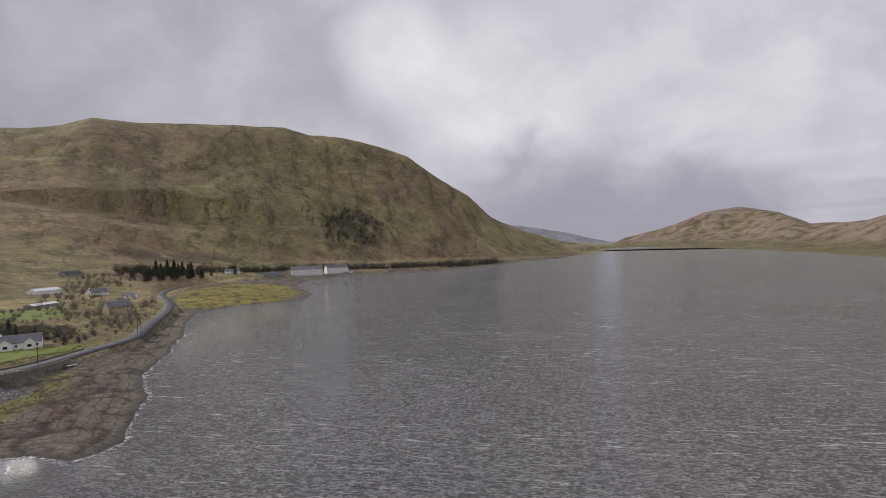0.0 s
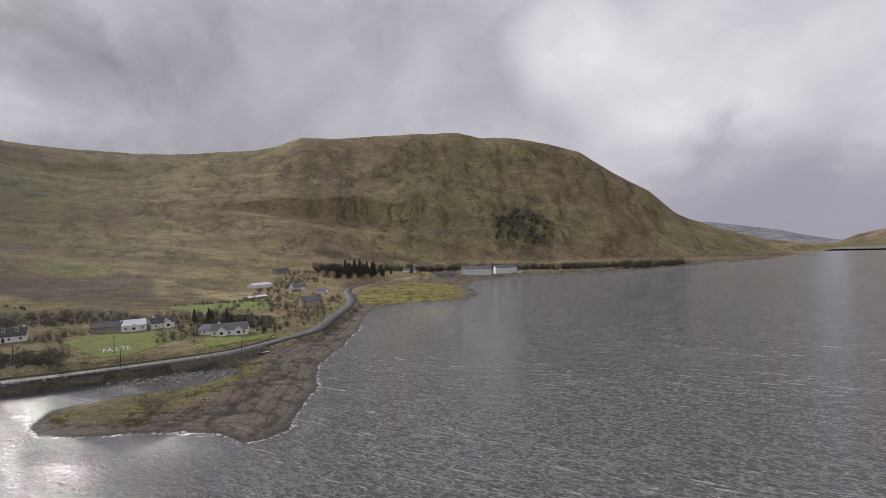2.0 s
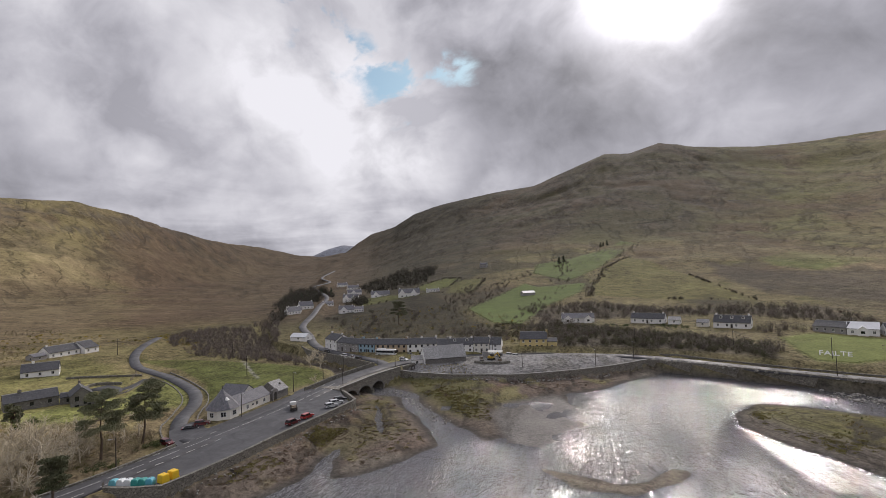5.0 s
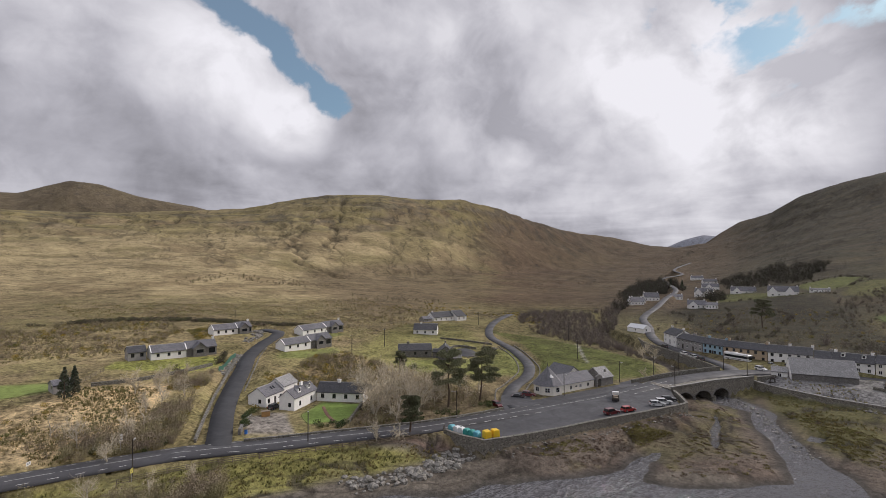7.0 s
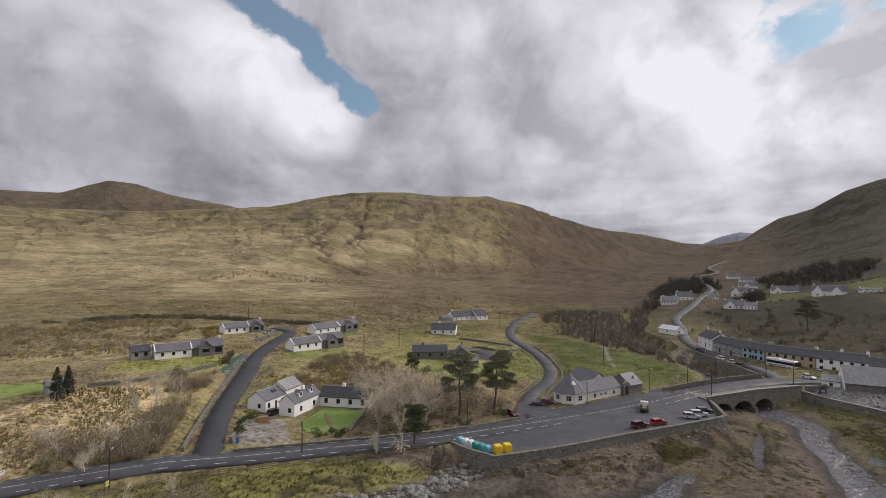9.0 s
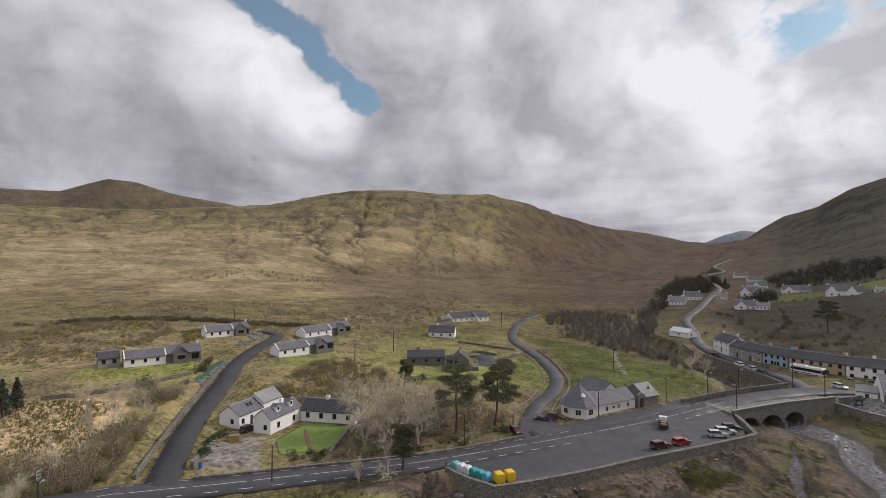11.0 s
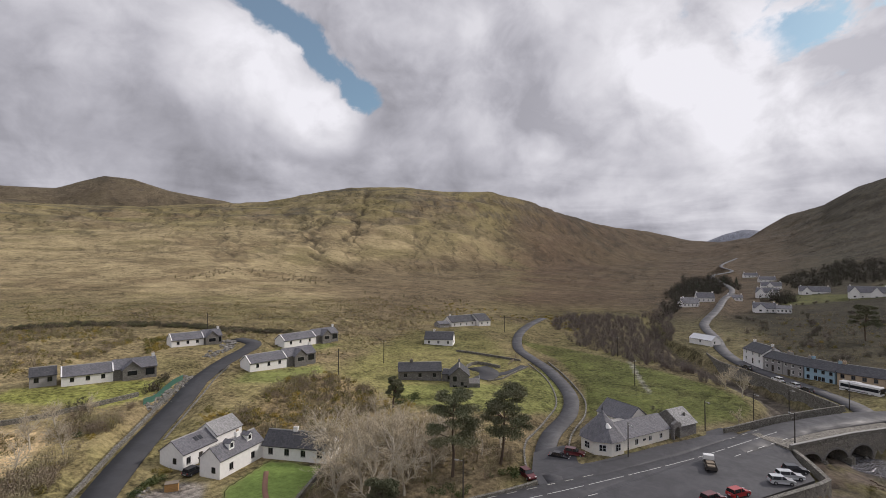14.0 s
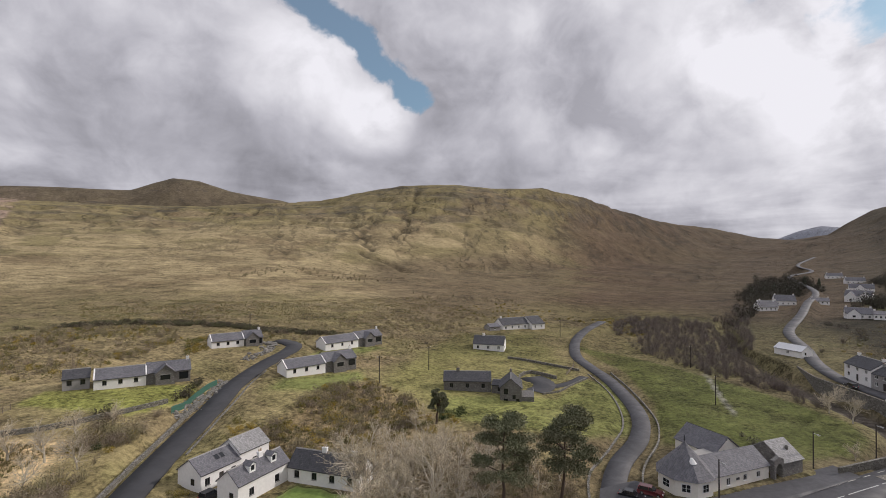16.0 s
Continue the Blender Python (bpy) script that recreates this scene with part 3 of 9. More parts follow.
def water_material():
    m, k, b = material("sea_water")
    p = place(k)
    turn = k.n("ShaderNodeMapping", vector_type="TEXTURE")
    turn.inputs["Rotation"].default_value = (0, 0, radians(-11))
    turn.inputs["Scale"].default_value = (2.1, 1.0, 1.0)
    k.put(turn.inputs[0], p)
    q = turn.outputs[0]
    ripple = k.noise(q, 2.2, 3, 0.6, 0.4)
    ridge = k.math("ABSOLUTE", k.math("SUBTRACT", k.noise(q, 0.60, 4, 0.6, 0.35), 0.5))
    chop = k.math("SUBTRACT", k.math("MULTIPLY", ripple, 0.50), k.math("MULTIPLY", ridge, 2.4))
    swell = k.noise(q, 0.16, 3, 0.5, 0.4)
    shelter = k.n("ShaderNodeAttribute", attribute_name="shelter").outputs["Fac"]
    calm = k.span(shelter, 0.0, 1.0, 1.0, 0.55)
    wave = k.math("ADD", chop, k.math("MULTIPLY", swell, 1.4))
    gust = k.noise(p, 0.012, 4, 0.6, 0.5)
    k.put(b.inputs["Roughness"], k.span(gust, 0.35, 0.65, 0.04, 0.07))
    # white horses and the lace of the breakers
    caps = k.noise(k.vec("MULTIPLY", q, (0.36, 1.7, 1)), 0.62, 8, 0.70, 0.9)
    band = k.noise(k.vec("MULTIPLY", q, (0.25, 1.3, 1)), 0.03, 4, 0.65, 0.8)
    white = k.math("MULTIPLY", k.span(caps, 0.575, 0.635), k.math("MULTIPLY", k.span(band, 0.38, 0.60, 0.3, 1.0), k.span(shelter, 0.0, 0.6, 1.0, 0.0)))
    edge = k.n("ShaderNodeAttribute", attribute_name="breaker").outputs["Fac"]
    lace = k.noise(p, 0.55, 7, 0.72, 1.0)
    surf = k.span(k.math("ADD", k.math("MULTIPLY", edge, 0.40), k.math("MULTIPLY", lace, 0.95)), 0.80, 0.96)
    foam = k.math("MINIMUM", k.math("ADD", k.math("MULTIPLY", white, 0.75), surf), 1.0)
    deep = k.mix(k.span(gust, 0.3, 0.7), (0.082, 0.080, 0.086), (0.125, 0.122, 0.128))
    # bright wave faces painted into the base colour as pale grey ridges
    lit_crest = k.span(k.math("ADD", k.math("SUBTRACT", 0.2, ridge), k.math("MULTIPLY", k.math("SUBTRACT", ripple, 0.5), 0.45)), 0.10, 0.25)
    deep = k.mix(k.math("MULTIPLY", lit_crest, k.span(shelter, 0.0, 0.8, 0.9, 0.15)), deep, (0.30, 0.30, 0.305))
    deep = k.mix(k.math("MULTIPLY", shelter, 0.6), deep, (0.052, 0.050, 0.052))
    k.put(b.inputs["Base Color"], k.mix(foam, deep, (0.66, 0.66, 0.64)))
    b.inputs["IOR"].default_value = 1.33
    node = k.n("ShaderNodeBump")
    # cat's paws: gusts ruffle the sheltered water in patches
    paws = k.span(k.noise(k.vec("MULTIPLY", q, (0.6, 1.3, 1)), 0.075, 7, 0.72, 0.9), 0.46, 0.56)
    k.put(node.inputs["Strength"], k.math("ADD", k.span(shelter, 0.0, 0.9, 0.85, 0.23), k.math("MULTIPLY", k.math("MULTIPLY", shelter, paws), 0.17)))
    node.inputs["Distance"].default_value = 1.4
    k.put(node.inputs["Height"], wave)
    k.put(b.inputs["Normal"], node.outputs[0])
    return m


def road_material(name, colour, wet=0.5):
    m, k, b = material(name)
    p = place(k)
    grit = k.noise(p, 6.0, 4, 0.7)
    patch = k.noise(p, 0.16, 5, 0.65, 0.8)
    worn = k.noise(k.vec("MULTIPLY", p, (1, 1, 1)), 0.9, 4, 0.6)
    f = k.math("ADD", 0.55, k.math("ADD", k.math("MULTIPLY", grit, 0.3), k.math("MULTIPLY", patch, 0.7)))
    k.put(b.inputs["Base Color"], k.vec("SCALE", colour, scale=f))
    damp = k.span(k.math("ADD", k.math("MULTIPLY", patch, 0.7), k.math("MULTIPLY", worn, 0.3)), 0.3, 0.72)
    k.put(b.inputs["Roughness"], k.math("SUBTRACT", 0.85, k.math("MULTIPLY", damp, wet)))
    bump(k, b, grit, 0.01, 0.4)
    return m


GROUND, WATER = ground_material(), water_material()
ASPHALT = road_material("damp_asphalt", (0.052, 0.051, 0.055), 0.34)
TARMAC = road_material("fresh_tarmac", (0.034, 0.034, 0.037), 0.15)
LINE = plain("road_paint", (0.55, 0.55, 0.52), 0.7, 8, 0.5)
YELLOW_LINE = plain("worn_road_paint", (0.50, 0.49, 0.44), 0.7, 8, 0.5)


def stone_material(name, colours, size=2.2, mortar=(0.11, 0.105, 0.095), relief=0.06):
    m, k, b = material(name)
    p = place(k)
    warp = k.vec("ADD", p, k.vec("SCALE", k.n("ShaderNodeTexNoise").outputs["Color"], scale=0.15))
    cell = k.n("ShaderNodeTexVoronoi", feature="F1")
    edge = k.n("ShaderNodeTexVoronoi", feature="DISTANCE_TO_EDGE")
    for v in (cell, edge):
        k.put(v.inputs["Vector"], k.vec("MULTIPLY", warp, (1, 1, 1.6)))
        v.inputs["Scale"].default_value = size
    sep = k.n("ShaderNodeSeparateXYZ")
    k.put(sep.inputs[0], cell.outputs["Color"])
    col = k.mix(sep.outputs[0], colours[0], colours[1])
    col = k.mix(k.math("MULTIPLY", sep.outputs[1], 0.5), col, colours[2])
    grain = k.noise(p, 9, 4, 0.7)
    col = k.vec("SCALE", col, scale=k.math("ADD", 0.6, k.math("MULTIPLY", grain, 0.8)))
    gap = k.span(edge.outputs["Distance"], 0.0, 0.09)
    moss = k.span(k.noise(p, 0.5, 4, 0.7), 0.52, 0.68)
    col = k.mix(k.math("MULTIPLY", moss, 0.35), col, (0.09, 0.095, 0.045))
    k.put(b.inputs["Base Color"], k.mix(gap, mortar, col))
    b.inputs["Roughness"].default_value = 0.92
    bump(k, b, k.math("MINIMUM", edge.outputs["Distance"], 0.2), relief * 4, 0.8)
    return m


def slate_material(name, colour, row=0.32):
    m, k, b = material(name)
    q = own(k)
    p = place(k)
    brick = k.n("ShaderNodeTexBrick")
    brick.offset = 0.5
    k.put(brick.inputs["Vector"], k.vec("MULTIPLY", q, (1, 1.0, 0)))
    brick.inputs["Color1"].default_value = (*[c * 1.25 for c in colour], 1)
    brick.inputs["Color2"].default_value = (*[c * 0.8 for c in colour], 1)
    brick.inputs["Mortar"].default_value = (*[c * 0.45 for c in colour], 1)
    brick.inputs["Scale"].default_value = 1.0
    brick.inputs["Mortar Size"].default_value = 0.012
    brick.inputs["Brick Width"].default_value = 0.30
    brick.inputs["Row Height"].default_value = row
    lichen = k.span(k.noise(p, 1.1, 6, 0.7, 0.4), 0.54, 0.68)
    broad = k.noise(p, 0.25, 4, 0.6)
    col = k.vec("SCALE", brick.outputs["Color"], scale=k.math("ADD", 0.6, k.math("MULTIPLY", broad, 0.8)))
    col = k.mix(k.math("MULTIPLY", lichen, 0.35), col, (0.20, 0.20, 0.19))
    k.put(b.inputs["Base Color"], col)
    k.put(b.inputs["Roughness"], k.math("ADD", 0.62, k.math("MULTIPLY", broad, 0.25)))
    bump(k, b, brick.outputs["Fac"], 0.02, 0.5)
    return m


def leaf_material(name, colours, rough=0.7, through=0.0):
    """Foliage or twigs, each clump a little different."""
    m, k, b = material(name)
    isl = k.n("ShaderNodeNewGeometry").outputs["Random Per Island"]
    rnd = k.n("ShaderNodeObjectInfo").outputs["Random"]
    col = k.mix(isl, colours[0], colours[1])
    col = k.mix(k.span(k.noise(place(k), 0.22, 3, 0.6), 0.4, 0.65), col, colours[2])
    col = k.vec("SCALE", col, scale=k.math("ADD", 0.8, k.math("MULTIPLY", rnd, 0.4)))
    k.put(b.inputs["Base Color"], col)
    b.inputs["Roughness"].default_value = rough
    b.inputs["Specular IOR Level"].default_value = 0.2
    return m


def glass_material():
    m, k, b = material("dark_window_glass")
    b.inputs["Base Color"].default_value = (0.018, 0.02, 0.023, 1)
    b.inputs["Roughness"].default_value = 0.06
    b.inputs["IOR"].default_value = 1.5
    return m


def paint_material(name, colour, metallic=0.0):
    m, k, b = material(name)
    dust = k.noise(place(k), 2.0, 4, 0.6)
    k.put(b.inputs["Base Color"], k.vec("SCALE", colour, scale=k.math("ADD", 0.8, k.math("MULTIPLY", dust, 0.4))))
    k.put(b.inputs["Roughness"], k.math("ADD", 0.22, k.math("MULTIPLY", dust, 0.2)))
    b.inputs["Metallic"].default_value = metallic
    b.inputs["Coat Weight"].default_value = 0.5
    return m


WHITE = plain("white_render", (0.82, 0.81, 0.79), 0.85, 2.0, 0.16, relief=0.01)
CREAM = plain("cream_render", (0.75, 0.72, 0.65), 0.85, 2.0, 0.18, relief=0.01)
TAN = plain("tan_render", (0.46, 0.36, 0.25), 0.85, 2.0, 0.2)
BLUE_RENDER = plain("pale_blue_render", (0.30, 0.43, 0.52), 0.85, 2.0, 0.18)
YELLOW_RENDER = plain("yellow_render", (0.58, 0.47, 0.22), 0.85, 2.0, 0.18)
GREY_RENDER = plain("grey_render", (0.30, 0.29, 0.28), 0.88, 2.0, 0.25, relief=0.01)
SLATE = slate_material("grey_slate", (0.135, 0.133, 0.145))
DARK_SLATE = slate_material("dark_slate", (0.060, 0.060, 0.066))
PALE_SLATE = slate_material("pale_slate", (0.27, 0.265, 0.26))
METAL_ROOF = plain("pale_metal_roof", (0.66, 0.66, 0.66), 0.45, 1.0, 0.15, metal=0.3)
STONE = stone_material("grey_stonework", ((0.16, 0.155, 0.15), (0.27, 0.255, 0.24), (0.12, 0.11, 0.10)), 2.4)
DRYSTONE = stone_material("drystone", ((0.15, 0.14, 0.12), (0.30, 0.285, 0.25), (0.10, 0.095, 0.075)), 1.9, (0.05, 0.045, 0.035))
QUAY_STONE = stone_material("quay_stone", ((0.20, 0.185, 0.16), (0.31, 0.285, 0.24), (0.13, 0.12, 0.10)), 1.6, (0.06, 0.055, 0.045))
CONCRETE = plain("concrete", (0.31, 0.30, 0.28), 0.9, 2.5, 0.3, relief=0.01)
TIMBER = plain("weathered_timber", (0.21, 0.17, 0.125), 0.85, 6, 0.35)
DARK_TIMBER = plain("dark_timber", (0.05, 0.042, 0.036), 0.8, 5, 0.35)
TRIM = plain("white_trim", (0.70, 0.70, 0.68), 0.6, 4, 0.1)
DARK_TRIM = plain("dark_trim", (0.04, 0.04, 0.045), 0.6, 4, 0.2)
GALVANISED = plain("galvanised_steel", (0.42, 0.42, 0.42), 0.5, 4, 0.2, metal=0.6)
RUBBER = plain("black_rubber", (0.02, 0.02, 0.02), 0.85, 8, 0.3)
GLASS = glass_material()
WOODLAND = leaf_material("winter_woodland", ((0.190, 0.160, 0.138), (0.130, 0.110, 0.094), (0.135, 0.128, 0.090)), 0.95)
BARK = plain("grey_bark", (0.50, 0.45, 0.36), 0.9, 5, 0.4)
PINE_BARK = plain("pine_bark", (0.11, 0.08, 0.06), 0.9, 5, 0.4)
TWIG = leaf_material("bare_twigs", ((0.66, 0.57, 0.41), (0.50, 0.42, 0.30), (0.55, 0.48, 0.33)), 0.9)
PINE = leaf_material("pine_needles", ((0.150, 0.158, 0.088), (0.095, 0.104, 0.058), (0.165, 0.160, 0.095)))
DARK_WOOD = leaf_material("dark_winter_wood", ((0.085, 0.074, 0.062), (0.056, 0.050, 0.042), (0.072, 0.072, 0.050)), 0.95)
SPRUCE = leaf_material("spruce_needles", ((0.075, 0.090, 0.058), (0.048, 0.060, 0.042), (0.092, 0.095, 0.065)))
SCRUB = leaf_material("winter_scrub", ((0.300, 0.245, 0.180), (0.215, 0.172, 0.125), (0.255, 0.230, 0.125)), 0.95)
ALDER = leaf_material("reddish_alder_scrub", ((0.205, 0.168, 0.152), (0.150, 0.124, 0.113), (0.180, 0.158, 0.132)), 0.95)
BRIAR = leaf_material("dark_bramble", ((0.120, 0.104, 0.074), (0.084, 0.072, 0.052), (0.122, 0.122, 0.064)), 0.9)
GORSE = leaf_material("gorse", ((0.185, 0.172, 0.055), (0.125, 0.125, 0.048), (0.390, 0.280, 0.060)), 0.9)
HEDGE = leaf_material("evergreen_leaves", ((0.075, 0.108, 0.039), (0.045, 0.069, 0.030), (0.112, 0.128, 0.045)), 0.7)
TUSSOCK = leaf_material("dry_tussock", ((0.351, 0.277, 0.135), (0.203, 0.169, 0.078), (0.155, 0.155, 0.057)), 0.95)
WEED = leaf_material("bladder_wrack", ((0.215, 0.185, 0.062), (0.130, 0.108, 0.044), (0.255, 0.225, 0.080)), 0.8)
RED_WEED = leaf_material("dark_wrack", ((0.125, 0.085, 0.062), (0.085, 0.060, 0.046), (0.150, 0.110, 0.072)), 0.7)
BOULDER = stone_material("boulders", ((0.20, 0.19, 0.17), (0.34, 0.32, 0.29), (0.14, 0.13, 0.11)), 0.9, (0.10, 0.095, 0.08))

# ---- ground, water and roads ----
def mesh_from(name, verts, faces, mat, smooth=False):
    me = bpy.data.meshes.new(name)
    me.from_pydata(verts, [], faces)
    me.materials.append(mat)
    if smooth:
        me.polygons.foreach_set("use_smooth", [True] * len(me.polygons))
    me.update()
    return me


def polar_sheet(name, radii, angles, z_of, mat):
    """A closed round sheet of rings, laid at the heights that z_of gives."""
    A, R = np.meshgrid(np.radians(angles), radii)
    X, Y = R * np.sin(A), 10 + R * np.cos(A)
    Z = z_of(X.ravel(), Y.ravel())
    co = np.stack([X.ravel(), Y.ravel(), Z], 1)
    na, nr = len(angles), len(radii)
    i, j = np.meshgrid(np.arange(nr - 1), np.arange(na), indexing="ij")
    a, b2 = (i * na + j).ravel(), (i * na + (j + 1) % na).ravel()
    quads = np.stack([a, b2, b2 + na, a + na], 1)
    me = bpy.data.meshes.new(name)
    me.vertices.add(len(co) + 1)
    me.vertices.foreach_set("co", np.vstack([co, [0, 10, Z[:na].mean()]]).ravel())
    fan = np.stack([np.arange(na), np.full(na, len(co)), (np.arange(na) + 1) % na], 1)
    me.loops.add(4 * len(quads) + 3 * na)
    me.loops.foreach_set("vertex_index", np.concatenate([quads[:, ::-1].ravel(), fan[:, ::-1].ravel()]))
    me.polygons.add(len(quads) + na)
    me.polygons.foreach_set("loop_start", np.concatenate([np.arange(len(quads)) * 4, 4 * len(quads) + 3 * np.arange(na)]))
    me.polygons.foreach_set("use_smooth", np.ones(len(quads) + na, bool))
    me.materials.append(mat)
    me.update(calc_edges=True)
    me.validate()
    return new(name, me), co[:, 0], co[:, 1], Z


def spread(px, py, ring, soft):
    return smooth01(0.5 + depth_in(px, py, list(ring)) / soft)


def tint_ground(x, y, z):
    """The colour of the growth and the soil, place by place, with some shade, light and haze put in."""
    r, az = np.hypot(x, y - 10), np.degrees(np.arctan2(x, y - 10))
    west = np.where(az > 60, az - 360, az)
    n1, n2, n3 = fbm(x / 35, y / 35, 5, 41), fbm(x / 130, y / 130, 5, 43), fbm(x / 11, y / 11, 4, 47)
    streak = fbm(x / 75 + n2 * 2, y / 75, 5, 51)

    def c(rgb):
        return np.array(rgb)[None, :] * np.ones((len(x), 1))

    def lay(base, rgb, w):
        return base + (c(rgb) - base) * np.clip(w, 0, 1)[:, None]

    out = c((0.132, 0.115, 0.050))                                                # rough hill grass
    out = lay(out, (0.125, 0.088, 0.050), smooth01((n2 - 0.47) / 0.1) * 0.8)        # bracken and heather
    out = lay(out, (0.145, 0.138, 0.050), smooth01((streak - 0.5) / 0.12) * 0.7)
    # northern hillside: browner, and lightened in colour where the sun leaves it dull
    north = smooth01((west + 62) / 16) * smooth01((20 - west) / 4)
    out = lay(out, (0.185, 0.150, 0.080), north * (0.35 + 0.5 * smooth01((n1 - 0.42) / 0.16)))
    out = lay(out, (0.150, 0.105, 0.068), north * smooth01((n2 - 0.50) / 0.08) * 0.7)
    fall = fbm(az / 2.6 + 3 * n2, r / 420, 4, 96)
    out = lay(out, (0.100, 0.082, 0.050), smooth01((fall - 0.52) / 0.07) * smooth01((r - 700) / 300) * 0.35)
    out = lay(out, (0.200, 0.172, 0.080), smooth01((0.46 - fall) / 0.07) * north * smooth01((r - 700) / 300) * 0.25)
    # the patchwork above the village
    farmed = smooth01((west + 112) / 8) * smooth01((-38 - west) / 8) * smooth01((r - 290) / 40) * smooth01((900 - r) / 160)
    patch = fbm(x / 60, y / 38, 3, 83)
    out = lay(out, (0.080, 0.066, 0.042), farmed * smooth01((patch - 0.50) / 0.05) * 0.75)
    out = lay(out, (0.205, 0.165, 0.082), farmed * smooth01((0.44 - patch) / 0.05) * 0.7)
    # western slopes and valley: heather brown darkened further to carry cloud shade
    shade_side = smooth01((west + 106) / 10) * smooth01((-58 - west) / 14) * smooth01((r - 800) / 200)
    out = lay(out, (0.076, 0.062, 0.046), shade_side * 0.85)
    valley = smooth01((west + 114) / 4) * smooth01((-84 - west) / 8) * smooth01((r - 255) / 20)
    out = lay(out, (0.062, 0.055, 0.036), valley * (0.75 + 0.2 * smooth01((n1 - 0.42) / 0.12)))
    south = smooth01((-112 - west) / 14)
    tan = smooth01((-122 - west) / 14) * smooth01((r - 190) / 90)
    out = lay(out, (0.315, 0.262, 0.142), tan * (0.45 + 0.5 * smooth01((n1 - 0.40) / 0.16)) * (1 - 0.5 * smooth01((z - 70) / 90)))
    out = lay(out, (0.21, 0.18, 0.08), south * smooth01((z - 60) / 80) * smooth01((streak - 0.40) / 0.15) * 0.8)
    # reddish moor, its brown also deepened to carry cloud shade
    red = smooth01((west + 132) / 10) * smooth01((-98 - west) / 8) * smooth01((r - 330) / 150)
    out = lay(out, (0.122, 0.088, 0.056), red * 0.85)
    # steep, rocky ground
    rock = smooth01((n3 - 0.56) / 0.08) * smooth01((n2 - 0.5) / 0.08) * smooth01((z - 80) / 60)
    out = lay(out, (0.085, 0.078, 0.070), rock * 0.25)
    # gullies hold dark heather
    g = gully(x, y, r, az)
    out = lay(out, (0.070, 0.058, 0.038), smooth01((0.06 - g) / 0.06) * smooth01((r - 420) / 200) * 0.55)
    out = lay(out, (0.045, 0.038, 0.026), smooth01((stream(x, y) - 0.08) / 0.35) * (r > 420) * (0.7 - 0.25 * north))
    seam = fbm(z / 6 + 3 * n2, west / 5, 3, 87)
    out = lay(out, (0.085, 0.078, 0.062), smooth01((seam - 0.58) / 0.06) * smooth01((-118 - west) / 6) * smooth01((z - 80) / 50) * 0.6)
    for ring, soft in DARK_WOODS:
        out = lay(out, (0.062, 0.050, 0.034), spread(x, y, ring, soft) * smooth01((n1 - 0.36) / 0.1) * 0.85)
    # the rough ground round the village
    town = smooth01((420 - r) / 120)
    out = lay(out, (0.165, 0.142, 0.068), town * 0.8)
    out = lay(out, (0.135, 0.108, 0.062), town * smooth01((n1 - 0.50) / 0.08) * 0.6)
    out = lay(out, (0.145, 0.135, 0.055), town * smooth01((n3 - 0.54) / 0.08) * 0.5)
    for ring, rgb, soft, w in FIELDS:
        out = lay(out, rgb, spread(x, y, ring, soft) * w * (0.75 + 0.5 * n3))
    # the strand: shingle, tide lines, weed, marsh
    land = depth_in(*ragged(x, y, r), list(SHORE + SHORE_SOUTH))
    made = depth_in(x, y, list(QUAY + QUAY_NORTH))
    shore = smooth01((1.0 - made) / 2) * (r < 1300) * ((az < 14) | (y < 0))
    strand = c((0.118, 0.101, 0.080))
    tidal = smooth01((-wide_x(x, y)) / 6)
    strand = lay(strand, (0.105, 0.080, 0.062), tidal * (0.6 + 0.5 * smooth01((n1 - 0.45) / 0.1)))
    strand = lay(strand, (0.140, 0.125, 0.052), tidal * smooth01((n3 - 0.53) / 0.05) * smooth01((n1 - 0.44) / 0.08) * 0.85)
    lines = 0.5 + 0.5 * np.sin(land * 0.8 + 1.2 * n3 + 3 * n1)
    strand = lay(strand, (0.062, 0.052, 0.042), smooth01((lines - 0.60) / 0.2) * (0.35 - 0.2 * tidal))
    strand = lay(strand, (0.045, 0.042, 0.038), smooth01((3.5 - land) / 3) * 0.8)
    strand = lay(strand, (0.095, 0.052, 0.042), smooth01(1 - np.abs(land - 19 - 8 * (n1 - 0.5)) / 3) * 0.6)
    strand = lay(strand, (0.075, 0.067, 0.060), spread(x, y, MUD_FLAT, 5))
    for ring, rgb, soft, w in MARSH:
        strand = lay(strand, rgb, spread(x, y, ring, soft) * w * (0.55 + 0.9 * n3) * smooth01((0.72 - lines * 0.25 - n3 * 0.3 + 0.3) / 0.3))
    strand = lay(strand, (0.165, 0.140, 0.105), spread(x, y, SAND_BAR, 3))
    creek = smooth01((0.06 - np.abs(fbm(x / 13, y / 13, 3, 57) - 0.5)) / 0.03) * smooth01((land - 1.5) / 2)
    strand = lay(strand, (0.036, 0.030, 0.024), creek * 0.8)
    out = lay(strand, (0, 0, 0), 0 * shore) * shore[:, None] + out * (1 - shore[:, None])
    # the far bank
    bank = smooth01((az - 14) / 3) * (az < 179) * (r > 700)
    out = lay(out, (0.31, 0.235, 0.185), bank * 0.85 * smooth01((n1 - 0.3) / 0.2))
    out = lay(out, (0.175, 0.160, 0.075), bank * smooth01((26 - z) / 12) * 0.8)
    out = lay(out, (0.11, 0.092, 0.062), (r > 2050) * south * 0.9)
    # bluish distance haze put into the colour of the farthest hills
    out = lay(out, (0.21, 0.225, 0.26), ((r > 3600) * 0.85))
